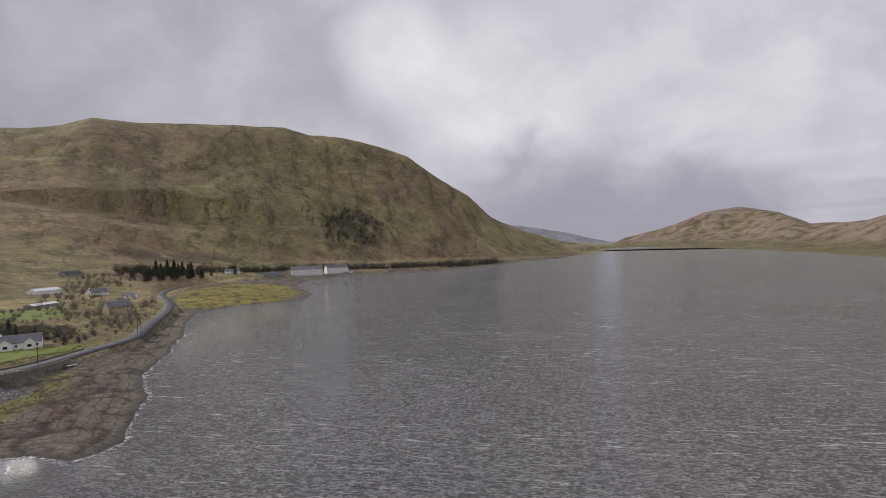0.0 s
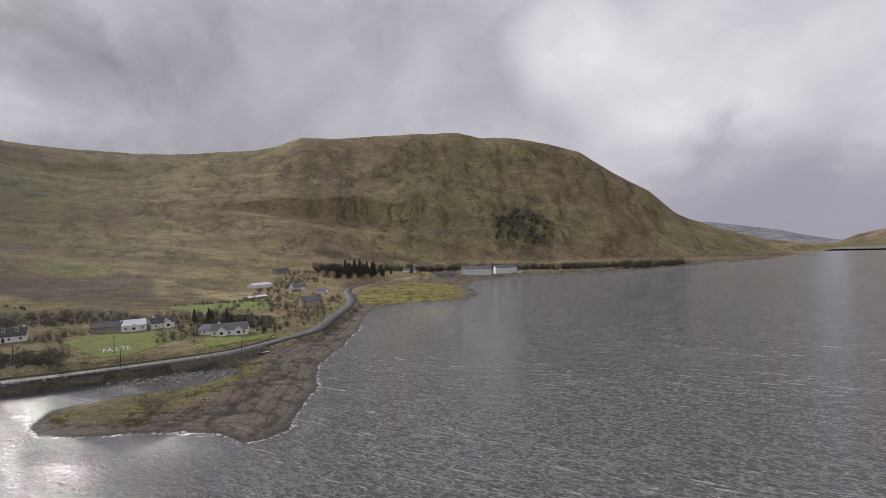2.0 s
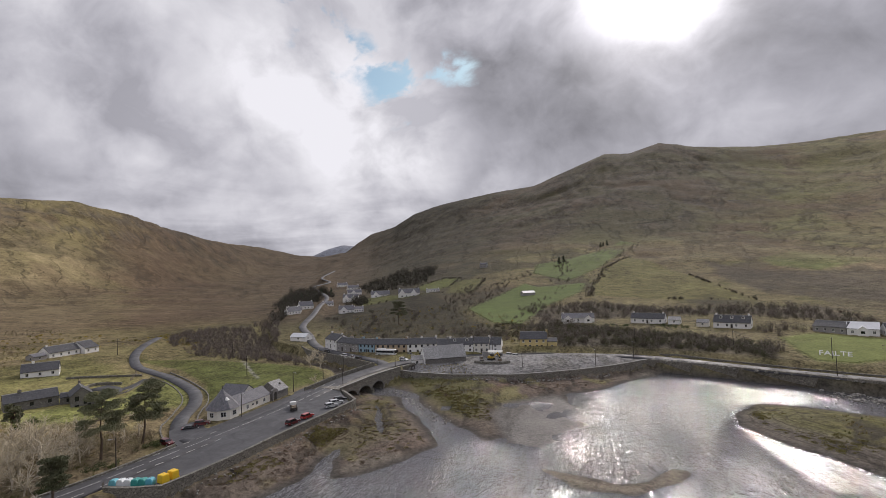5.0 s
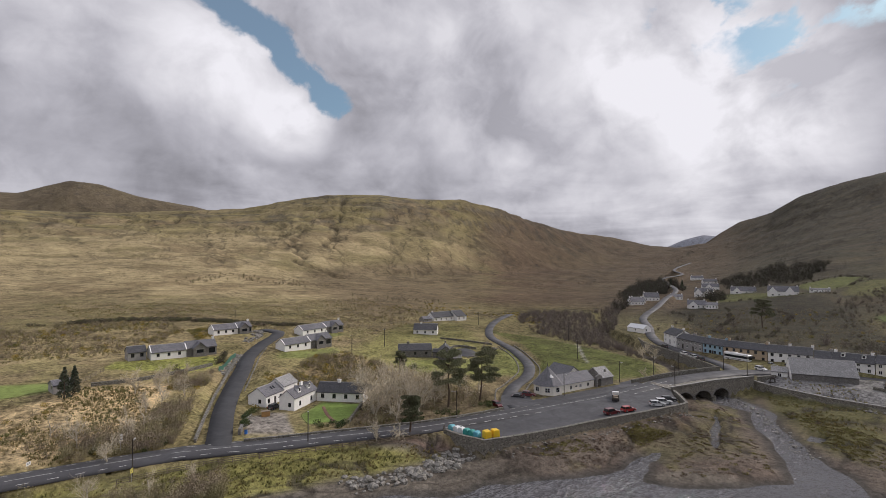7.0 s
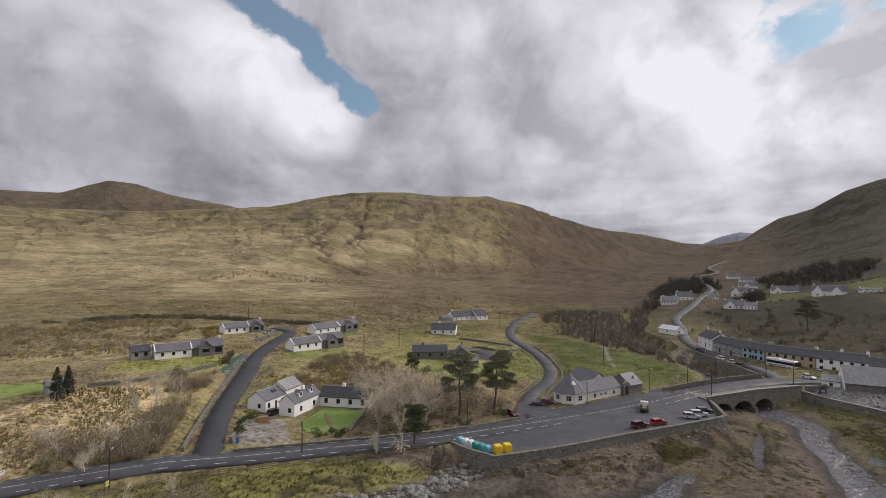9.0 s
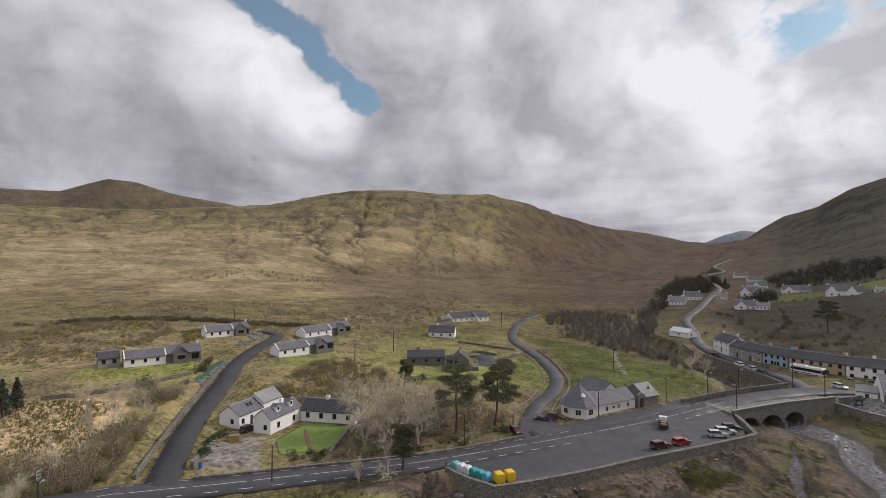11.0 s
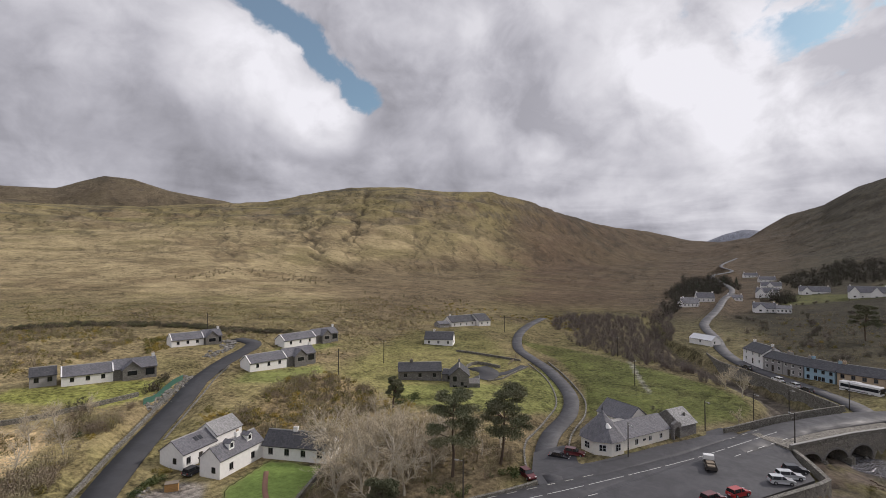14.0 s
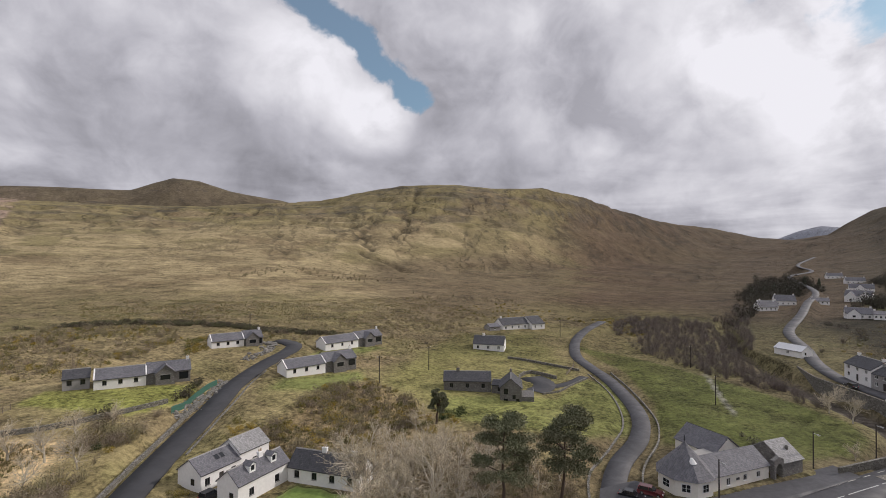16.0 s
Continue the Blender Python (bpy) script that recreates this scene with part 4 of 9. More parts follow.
    # sunlit and dull ground put into the colour by distance and bearing, slightly greyed
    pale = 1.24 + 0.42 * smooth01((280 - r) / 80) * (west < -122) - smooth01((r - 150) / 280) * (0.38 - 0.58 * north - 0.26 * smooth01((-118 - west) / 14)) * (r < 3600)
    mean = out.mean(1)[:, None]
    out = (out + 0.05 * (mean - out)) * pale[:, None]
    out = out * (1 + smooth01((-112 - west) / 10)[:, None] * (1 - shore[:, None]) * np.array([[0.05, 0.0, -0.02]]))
    damp = shore * (0.38 + 0.1 * smooth01((1.0 - land) / 1.0)) + shore * spread(x, y, MUD_FLAT, 5) * 0.3
    return np.hstack([out, np.clip(damp * (r < 700), 0, 1)[:, None]])


def wide_x(x, y):
    """Below zero on the tidal flats between the quay, the bridge and the village."""
    return -depth_in(x, y, [(-92, -40), (-92, -22), (-118, -2), (-126, 38), (-172, 75), (-215, 92), (-215, -14), (-160, -30)])


DARK_WOODS = [(((-301, 1199), (-290, 1270), (-211, 1283), (-153, 1269), (-150, 1190), (-174, 1120), (-260, 1110)), 40), (((-620, -100), (-640, -30), (-760, -20), (-900, -110), (-760, -150)), 40),
              (((-548, -205), (-560, -150), (-680, -175), (-680, -235)), 20), (((-520, 620), (-420, 760), (-300, 900), (-100, 960), (-60, 1010), (-200, 1000), (-400, 900), (-560, 720)), 60)]
GREEN = (0.108, 0.143, 0.040)
FIELDS = [
    (((-251, -30), (-250, 30), (-289, 41), (-351, 15), (-409, 5), (-496, -26), (-532, -91), (-390, -100), (-312, -60), (-280, -60)), (0.047, 0.042, 0.027), 16, 0.9),
    (((-374, 58), (-396, 111), (-346, 149), (-323, 235), (-265, 225), (-283, 206), (-317, 169), (-320, 118), (-300, 60)), (0.088, 0.072, 0.052), 14, 0.9),
    (((-300, 48), (-311, 73), (-277, 100), (-247, 133), (-220, 148), (-196, 138), (-223, 104), (-234, 76), (-238, 56)), (0.078, 0.066, 0.046), 8, 1.0),
    (((-393, 15), (-489, 54), (-525, 71), (-495, 82), (-501, 129), (-450, 114), (-390, 76), (-310, 49), (-321, 33)), GREEN, 5, 1.0),
    (((-596, 87), (-668, 102), (-696, 152), (-736, 198), (-817, 253), (-788, 268), (-731, 237), (-590, 162), (-524, 115)), GREEN, 6, 0.95),
    (((-569, -51), (-624, -19), (-611, 1), (-559, -9), (-525, -26)), (0.125, 0.140, 0.040), 6, 0.9),
    (((-559, -9), (-596, 4), (-583, 32), (-486, 15), (-499, -9)), (0.120, 0.118, 0.042), 6, 0.9),
    (((-519, -114), (-547, -94), (-517, -28), (-496, -58), (-469, -90)), (0.112, 0.118, 0.038), 6, 0.9),
    (((-431, 118), (-583, 167), (-672, 224), (-506, 232), (-358, 216), (-389, 166)), (0.165, 0.150, 0.052), 8, 0.85),
    (((-586, 282), (-505, 297), (-445, 382), (-323, 282), (-380, 235), (-461, 246)), (0.082, 0.068, 0.048), 14, 0.9),
    (((-575, 336), (-596, 383), (-512, 414), (-481, 337), (-520, 321)), (0.125, 0.150, 0.042), 12, 0.85),
    (((-296, 262), (-265, 333), (-232, 300), (-249, 261)), GREEN, 6, 1.0),
    (((-786, 199), (-795, 308), (-612, 417), (-410, 478), (-466, 401), (-586, 311)), (0.19, 0.155, 0.08), 60, 0.6),
    (((-10, -98), (-20, -122), (-36, -131), (-54, -128), (-58, -122), (-48, -106), (-38, -95), (-24, -91)), (0.36, 0.285, 0.155), 5, 1.0),
    (((-10, -141), (-19, -149), (-33, -142), (-32, -134), (-14, -134)), GREEN, 3, 1.0),
    (((-328, -508), (-472, -549), (-571, -558), (-672, -512), (-396, -286), (-250, -216), (-199, -205), (-214, -271)), (0.125, 0.098, 0.058), 40, 0.8),
    (((-50, -165), (-88, -176), (-90, -215), (-40, -225), (-15, -190)), (0.20, 0.165, 0.085), 20, 0.8),
    (((-130, -108), (-150, -112), (-165, -100), (-185, -110), (-200, -125), (-232, -168), (-200, -185), (-160, -160), (-128, -135)), (0.130, 0.126, 0.045), 10, 0.9),
    (((-46, -150), (-52, -158), (-66, -153), (-81, -149), (-82, -143), (-74, -134.5), (-66, -133)), (0.165, 0.178, 0.045), 1.5, 1.0),
    (((-227, -143), (-206, -104), (-182, -80), (-166, -70), (-158, -64), (-164, -52), (-170, -43), (-182, -37.5), (-196, -38), (-205, -44), (-212, -56), (-219, -70), (-224, -88), (-230, -112)), (0.088, 0.098, 0.028), 2, 1.0),
    (((-136, -117), (-150, -110.5), (-164, -98), (-185, -108), (-196, -101), (-176, -84), (-160, -73), (-148, -75), (-128, -104)), (0.135, 0.146, 0.046), 3, 1.0),
    (((-238, 161), (-246, 181), (-224, 203), (-200, 199), (-190, 172), (-186, 158), (-192, 147), (-204, 150)), (0.118, 0.135, 0.038), 4, 1.0),
    (((-167, 178), (-186, 191), (-186, 197), (-173, 206), (-162, 217), (-159, 205)), (0.12, 0.15, 0.035), 3, 1.0),
    (((-59, -81), (-66, -92), (-72, -94), (-75, -90), (-71, -82), (-68, -74)), (0.17, 0.16, 0.14), 1.5, 1.0),
    (((-200, -6), (-197, 4), (-194, 14), (-193, 28), (-192, 37), (-196, 54), (-203, 74), (-215, 94), (-225, 92), (-234, 55), (-234, 36), (-220, 20), (-222, -6), (-212, -10)), (0.17, 0.165, 0.16), 2, 1.0),
    (((-226, -86), (-204, -72), (-191, -63), (-190.4, -63.9), (-203.5, -73), (-225.5, -87)), (0.26, 0.25, 0.21), 0.8, 0.9),
    (((-84, -108), (-100, -125), (-126, -143), (-128, -115), (-112, -98), (-92, -99)), (0.165, 0.130, 0.065), 8, 0.9),
    (((-82, -62), (-72, -66), (-90, -86), (-112, -95), (-128, -86), (-124, -60), (-110, -54)), (0.12, 0.098, 0.06), 6, 0.9),
    (((-76.5, -86), (-87.5, -92.5), (-93.5, -83), (-88, -76.5), (-81, -73.5), (-73.5, -77.5)), (0.100, 0.148, 0.036), 1.2, 1.0),
    (((-97, -138), (-108, -134), (-126, -138), (-128, -146), (-104, -146)), (0.120, 0.138, 0.042), 4, 0.9),
    (((-120, -166), (-140, -165), (-152, -170), (-146, -173), (-126, -172)), (0.120, 0.140, 0.042), 3, 0.9),
    (((-205, -150), (-190, -140), (-180, -150), (-186, -163), (-200, -166)), (0.135, 0.135, 0.050), 6, 0.8),
]
MARSH = [
    (((-158, 109), (-150, 103), (-136, 106), (-122, 116), (-118, 130), (-124, 152), (-132, 170), (-142, 183), (-146, 178), (-139, 160), (-138, 145), (-152, 124)), (0.118, 0.110, 0.040), 8, 0.95),
    (((-200, -8), (-180, 2), (-165, 8), (-150, 18), (-148, 24), (-170, 26), (-188, 26), (-205, 18), (-210, 0)), (0.090, 0.083, 0.034), 6, 0.95),
    (((-190, 372), (-175, 398), (-140, 425), (-140, 470), (-195, 590), (-270, 620), (-278, 520), (-235, 425), (-212, 388)), (0.16, 0.14, 0.034), 8, 1.0),
    (((-122, -8), (-140, 4), (-165, -8), (-172, -18), (-158, -10), (-140, -14), (-125, -20)), (0.10, 0.088, 0.036), 8, 0.6),
    (((-90, -44), (-72, -50), (-50, -60), (-20, -70), (0, -80), (0, -90), (-36, -79), (-72, -62)), (0.14, 0.13, 0.04), 4, 1.0),
]
angles = np.concatenate([np.arange(-188, 48, 0.34), np.arange(48, 172, 1.5)])
sheet, gx, gy, gz = polar_sheet("ground", np.geomspace(22, 4750, 440), angles, heights, GROUND)
tagged(sheet, "rough moorland hills, fields and shingle shore round a fjord", "ground", kind="structure")
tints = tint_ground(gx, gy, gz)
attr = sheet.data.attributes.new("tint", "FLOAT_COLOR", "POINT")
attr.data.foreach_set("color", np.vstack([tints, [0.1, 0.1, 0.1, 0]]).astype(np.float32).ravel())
tides = np.clip(depth_in(*ragged(gx, gy, np.hypot(gx, gy - 10)), list(SHORE + SHORE_SOUTH)), -20, 200)
tides = np.where(wide_x(gx, gy) < 6, -5, tides)
attr = sheet.data.attributes.new("tide", "FLOAT", "POINT")
attr.data.foreach_set("value", np.append(tides, 0).astype(np.float32))

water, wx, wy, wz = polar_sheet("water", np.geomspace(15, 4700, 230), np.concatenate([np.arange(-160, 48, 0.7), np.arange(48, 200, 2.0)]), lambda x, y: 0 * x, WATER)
tagged(water, "grey choppy sea water of the fjord", "water", kind="structure")
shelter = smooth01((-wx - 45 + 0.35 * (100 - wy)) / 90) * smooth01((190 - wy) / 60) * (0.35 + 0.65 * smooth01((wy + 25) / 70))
exposed = list(SHORE)[10:28]
edge = np.abs(depth_in(*ragged(wx, wy, np.hypot(wx, wy - 10)), list(SHORE + SHORE_SOUTH)))
surf = smooth01(1 - edge / 5.0) * smooth01((30 - line_distance(wx, wy, exposed)) / 12)
for name, values in (("shelter", shelter), ("breaker", surf)):
    attr = water.data.attributes.new(name, "FLOAT", "POINT")
    attr.data.foreach_set("value", np.append(values, 0).astype(np.float32))


def along(line, step):
    """Points every step or so along a line of points of any dimension, smoothed at the bends."""
    p = [np.array(q, float) for q in line]
    out = []
    for i in range(len(p) - 1):
        a, b, c, d = p[max(i - 1, 0)], p[i], p[i + 1], p[min(i + 2, len(p) - 1)]
        n = max(1, int(np.linalg.norm((c - b)[:2]) / step))
        for q in range(n):
            t = q / n
            out.append(0.5 * (2 * b + (c - a) * t + (2 * a - 5 * b + 4 * c - d) * t * t + (3 * b - a - 3 * c + d) * t**3))
    return out + [p[-1]]


def sides(points, off):
    """Points shifted to the left of their line by off."""
    out = []
    for i, q in enumerate(points):
        d = points[min(i + 1, len(points) - 1)][:2] - points[max(i - 1, 0)][:2]
        d = d / (np.hypot(*d) + 1e-9)
        out.append(np.array([q[0] - d[1] * off, q[1] + d[0] * off, q[2]]))
    return out


def ribbon(name, points, left, right, mat, lift=0.0, skirt=0.5):
    """A strip along points, from left to right of them, with edges that go down into the ground."""
    L, R = sides(points, left), sides(points, right)
    verts, faces = [], []
    for a, b in zip(L, R):
        m = (a + b) / 2
        verts += [(a[0], a[1], a[2] + lift - skirt), (a[0], a[1], a[2] + lift), (m[0], m[1], m[2] + lift + 0.04), (b[0], b[1], b[2] + lift), (b[0], b[1], b[2] + lift - skirt)]
    for i in range(len(points) - 1):
        for e in range(4):
            faces.append((5 * i + e, 5 * i + e + 5, 5 * i + e + 6, 5 * i + e + 1))
    return new(name, mesh_from(name, verts, faces, mat, True))


def road_object(name, road, mat, label):
    (half,), *line = road
    return tagged(ribbon(name, along(line, 3.0), half, -half, mat), label, "road", kind="structure")


road_object("road_shore", MAIN_ROAD, ASPHALT, "damp grey asphalt main road along the shore")
road_object("road_shore_far", MAIN_ROAD_NORTH, ASPHALT, "damp grey asphalt road past the marsh")
road_object("road_valley", STREET, ASPHALT, "damp grey village street up the valley")
road_object("road_cottages", COTTAGE_LANE, TARMAC, "dark fresh tarmac lane up to the cottages")
road_object("road_field", FIELD_LANE, ASPHALT, "narrow winding asphalt lane past a field")


def slab(name, ring, top, mat, thick=0.8, kind="structure", label="", category=""):
    n = len(ring)
    top = top if isinstance(top, (list, tuple)) else [top] * n
    verts = [(x, y, z) for (x, y), z in zip(ring, top)] + [(x, y, z - thick) for (x, y), z in zip(ring, top)]
    faces = [tuple(range(n))] + [(i, i + n, (i + 1) % n + n, (i + 1) % n) for i in range(n)]
    ob = new(name, mesh_from(name, verts, faces, mat))
    bm = bmesh.new()
    bm.from_mesh(ob.data)
    bmesh.ops.recalc_face_normals(bm, faces=bm.faces)
    bm.to_mesh(ob.data)
    bm.free()
    return tagged(ob, label, category, kind=kind)


slab("car_park", CAR_PARK, (4.16, 4.16, 4.16, 4.16, 4.16, 4.55, 4.95, 5.12, 4.74, 4.26, 4.1, 4.16, 4.16, 4.16), ASPHALT, 1.2, label="wide damp asphalt car park on the quay", category="car park")

FORECOURT = ((-117, -48.6, 4.2), (-120.5, -54, 4.02), (-130, -60.5, 3.98), (-137.5, -58.5, 4.05), (-139.5, -52, 4.12), (-139.5, -47.8, 4.16), (-164.4, -41.2, 4.3), (-172, -38.3, 4.95), (-170, -33.5, 4.98),
             (-150, -38.8, 4.3), (-128, -46, 4.14))
slab("forecourt", [q[:2] for q in FORECOURT], [q[2] for q in FORECOURT], ASPHALT, 1.0, label="damp asphalt forecourt between the hall and the road", category="forecourt")

# ---- building kit ----
def part(name, bm, mat, parent, label="", m=None, smooth=False):
    """Links a bmesh as one mesh object under a thing or under a part."""
    me = bpy.data.meshes.new(name)
    bmesh.ops.recalc_face_normals(bm, faces=bm.faces)
    bm.to_mesh(me)
    bm.free()
    me.materials.append(mat)
    if smooth:
        me.polygons.foreach_set("use_smooth", [True] * len(me.polygons))
    ob = new(name, me)
    ob.parent = parent
    if m is not None:
        ob.matrix_basis = m
    if label:
        ob["label"] = label
    return ob


def thing(name, m, label, category, group="", kind=""):
    ob = new(name)
    ob.empty_display_size = 0.5
    ob.matrix_basis = m
    return tagged(ob, label, category, group, kind)


def solid(bm, x0, x1, y0, y1, z0, z1, m=None):
    v = [bm.verts.new((x, y, z)) for z in (z0, z1) for x, y in ((x0, y0), (x1, y0), (x1, y1), (x0, y1))]
    for f in ((0, 3, 2, 1), (4, 5, 6, 7), (0, 1, 5, 4), (1, 2, 6, 5), (2, 3, 7, 6), (3, 0, 4, 7)):
        bm.faces.new([v[i] for i in f])
    if m is not None:
        bmesh.ops.transform(bm, matrix=m, verts=v)
    return v


def box(x0, x1, y0, y1, z0, z1, bevel=0.0):
    bm = bmesh.new()
    solid(bm, x0, x1, y0, y1, z0, z1)
    if bevel:
        bmesh.ops.bevel(bm, geom=bm.edges[:], offset=bevel, segments=1, affect="EDGES")
    return bm


def prism(bm, outline, y0, y1):
    """Pulls an outline in x and z from y0 to y1."""
    a = [bm.verts.new((x, y0, z)) for x, z in outline]
    b = [bm.verts.new((x, y1, z)) for x, z in outline]
    bm.faces.new(a)
    bm.faces.new(b[::-1])
    for i in range(len(a)):
        j = (i + 1) % len(a)
        bm.faces.new((a[i], b[i], b[j], a[j]))
    return a + b


def pierced(bm, width, z0, z1, holes, depth, y=0.0, out=-1):
    """A wall face along x with real holes in it, whose reveals go back by depth."""
    xs = sorted({0.0, width, *[h[0] for h in holes], *[h[1] for h in holes]})
    zs = sorted({z0, z1, *[h[2] for h in holes], *[h[3] for h in holes]})
    at = {}

    def v(x, z, yy=y):
        if (x, z, yy) not in at:
            at[x, z, yy] = bm.verts.new((x, yy, z))
        return at[x, z, yy]

    for a, b in zip(xs, xs[1:]):
        for c, d in zip(zs, zs[1:]):
            if not any(h[0] <= a and b <= h[1] and h[2] <= c and d <= h[3] for h in holes):
                bm.faces.new((v(a, c), v(b, c), v(b, d), v(a, d)))
    for a, b, c, d in holes:
        q = [(a, c), (b, c), (b, d), (a, d)]
        for i in range(4):
            p, r = q[i], q[(i + 1) % 4]
            bm.faces.new((v(*p), v(*r), v(*r, y - out * depth), v(*p, y - out * depth)))


def window(parent, x, z, w, h, y, frame_mat, face=-1, bars=1):
    """A window in a wall that runs along x: frame, bars and a pane set back in its hole. face: -1 looks to -y."""
    bm = bmesh.new()
    t, back = 0.09, y - face * 0.10
    f0, f1 = sorted((back, back + face * 0.06))
    solid(bm, x, x + w, f0, f1, z, z + t)
    solid(bm, x, x + w, f0, f1, z + h - t, z + h)
    solid(bm, x, x + t, f0, f1, z + t, z + h - t)
    solid(bm, x + w - t, x + w, f0, f1, z + t, z + h - t)
    for i in range(bars):
        c = x + w * (i + 1) / (bars + 1)
        solid(bm, c - 0.035, c + 0.035, f0, f1, z + t, z + h - t)
    win = part("window", bm, frame_mat, parent)
    g0, g1 = sorted((back - face * 0.05, back - face * 0.02))
    part("pane", box(x + 0.02, x + w - 0.02, g0, g1, z + 0.02, z + h - 0.02), GLASS, win)
    s0, s1 = sorted((y + face * 0.10, back))
    part("sill", box(x - 0.06, x + w + 0.06, s0, s1, z - 0.08, z - 0.001), TRIM if frame_mat is not DARK_TRIM else CONCRETE, win)
    return win


def door(parent, x, w, h, y, mat, face=-1):
    d0, d1 = sorted((y - face * 0.14, y - face * 0.08))
    leaf = part("door", box(x + 0.03, x + w - 0.03, d0, d1, 0.02, h - 0.03), mat, parent)
    k0, k1 = sorted((y - face * 0.08, y - face * 0.02))
    part("handle", box(x + w - 0.18, x + w - 0.12, k0, k1, 1.0, 1.08), GALVANISED, leaf)
    return leaf


def chimney(parent, x, y, z0, z1, mat, wide=0.9, deep=0.55, pots=2):
    bm = bmesh.new()
    solid(bm, x - wide / 2, x + wide / 2, y - deep / 2, y + deep / 2, z0, z1)
    solid(bm, x - wide / 2 - 0.07, x + wide / 2 + 0.07, y - deep / 2 - 0.07, y + deep / 2 + 0.07, z1 - 0.22, z1 - 0.06)
    stack = part("chimney", bm, mat, parent)
    for i in range(pots):
        bm = bmesh.new()
        cx = x + (i - (pots - 1) / 2) * 0.4
        bmesh.ops.create_cone(bm, segments=10, radius1=0.13, radius2=0.10, depth=0.45, cap_ends=True, matrix=Matrix.Translation((cx, y, z1 + 0.2)))
        part("chimney_pot", bm, TAN, stack)


def pitched_roof(parent, L, W, eaves, ridge, mat, over=0.25, verge=0.15, name="roof", y0=0.0):
    """Two slopes with thickness, a ridge capping and gutters."""
    half = W / 2
    slope = (ridge - eaves) / half
    for side in (0, 1):
        run = math.hypot(half + over, slope * (half + over))
        bm = bmesh.new()
        solid(bm, -verge, L + verge, 0, run, 0.0, 0.13)
        ang = math.atan2(ridge - eaves, half)
        if side == 0:
            m = Matrix.Translation((0, y0 - over, eaves - over * slope + 0.02)) @ Matrix.Rotation(ang, 4, "X")
        else:
            m = Matrix.Translation((L, y0 + W + over, eaves - over * slope + 0.02)) @ Matrix.Rotation(math.pi, 4, "Z") @ Matrix.Rotation(ang, 4, "X")
        part(name, bm, mat, parent, m=m)
        yy = y0 - over - 0.04 if side == 0 else y0 + W + over - 0.06
        part("gutter", box(-verge, L + verge, yy, yy + 0.10, eaves - over * slope - 0.03, eaves - over * slope + 0.06), DARK_TRIM, parent)
    bm = bmesh.new()
    prism(bm, [(-0.16, -0.05), (0.16, -0.05), (0.05, 0.14), (-0.05, 0.14)], -verge, L + verge)
    part("ridge_tiles", bm, CONCRETE, parent, m=Matrix.Translation((0, y0 + half, ridge + 0.09)) @ Matrix.Rotation(-math.pi / 2, 4, "Z"))


def frame_of(p, q, z):
    """The pose of a house whose front runs from p, on the left of one who faces it, to q."""
    u = Vector((q[0] - p[0], q[1] - p[1], 0))
    L = u.length
    return Matrix.LocRotScale((p[0], p[1], z), Euler((0, 0, math.atan2(u.y, u.x))), None), L


def shell(parent, L, W, eaves, ridge, mat, holes=(), back=(), name="wall", x0=0.0):
    """Outer walls with two gables; holes (x0, x1, z0, z1) in the front and in the back."""
    bm = bmesh.new()
    pierced(bm, L, -1.5, eaves, list(holes), 0.16, 0.0, -1)
    pierced(bm, L, -1.5, eaves, list(back), 0.16, W, 1)
    for x in (0.0, L):
        vs = [bm.verts.new((x, y, z)) for y, z in ((0, -1.5), (W, -1.5), (W, eaves), (W / 2, ridge), (0, eaves))]
        bm.faces.new(vs)
    bmesh.ops.remove_doubles(bm, verts=bm.verts, dist=0.001)
    # inner floor and loft, so that no light passes through
    inner = [bm.verts.new(c) for c in ((0.3, 0.3, -1.4), (L - 0.3, 0.3, -1.4), (L - 0.3, W - 0.3, -1.4), (0.3, W - 0.3, -1.4))]
    bm.faces.new(inner)
    w = part(name, bm, mat, parent)
    return w


ROW = "row of houses along the village street"


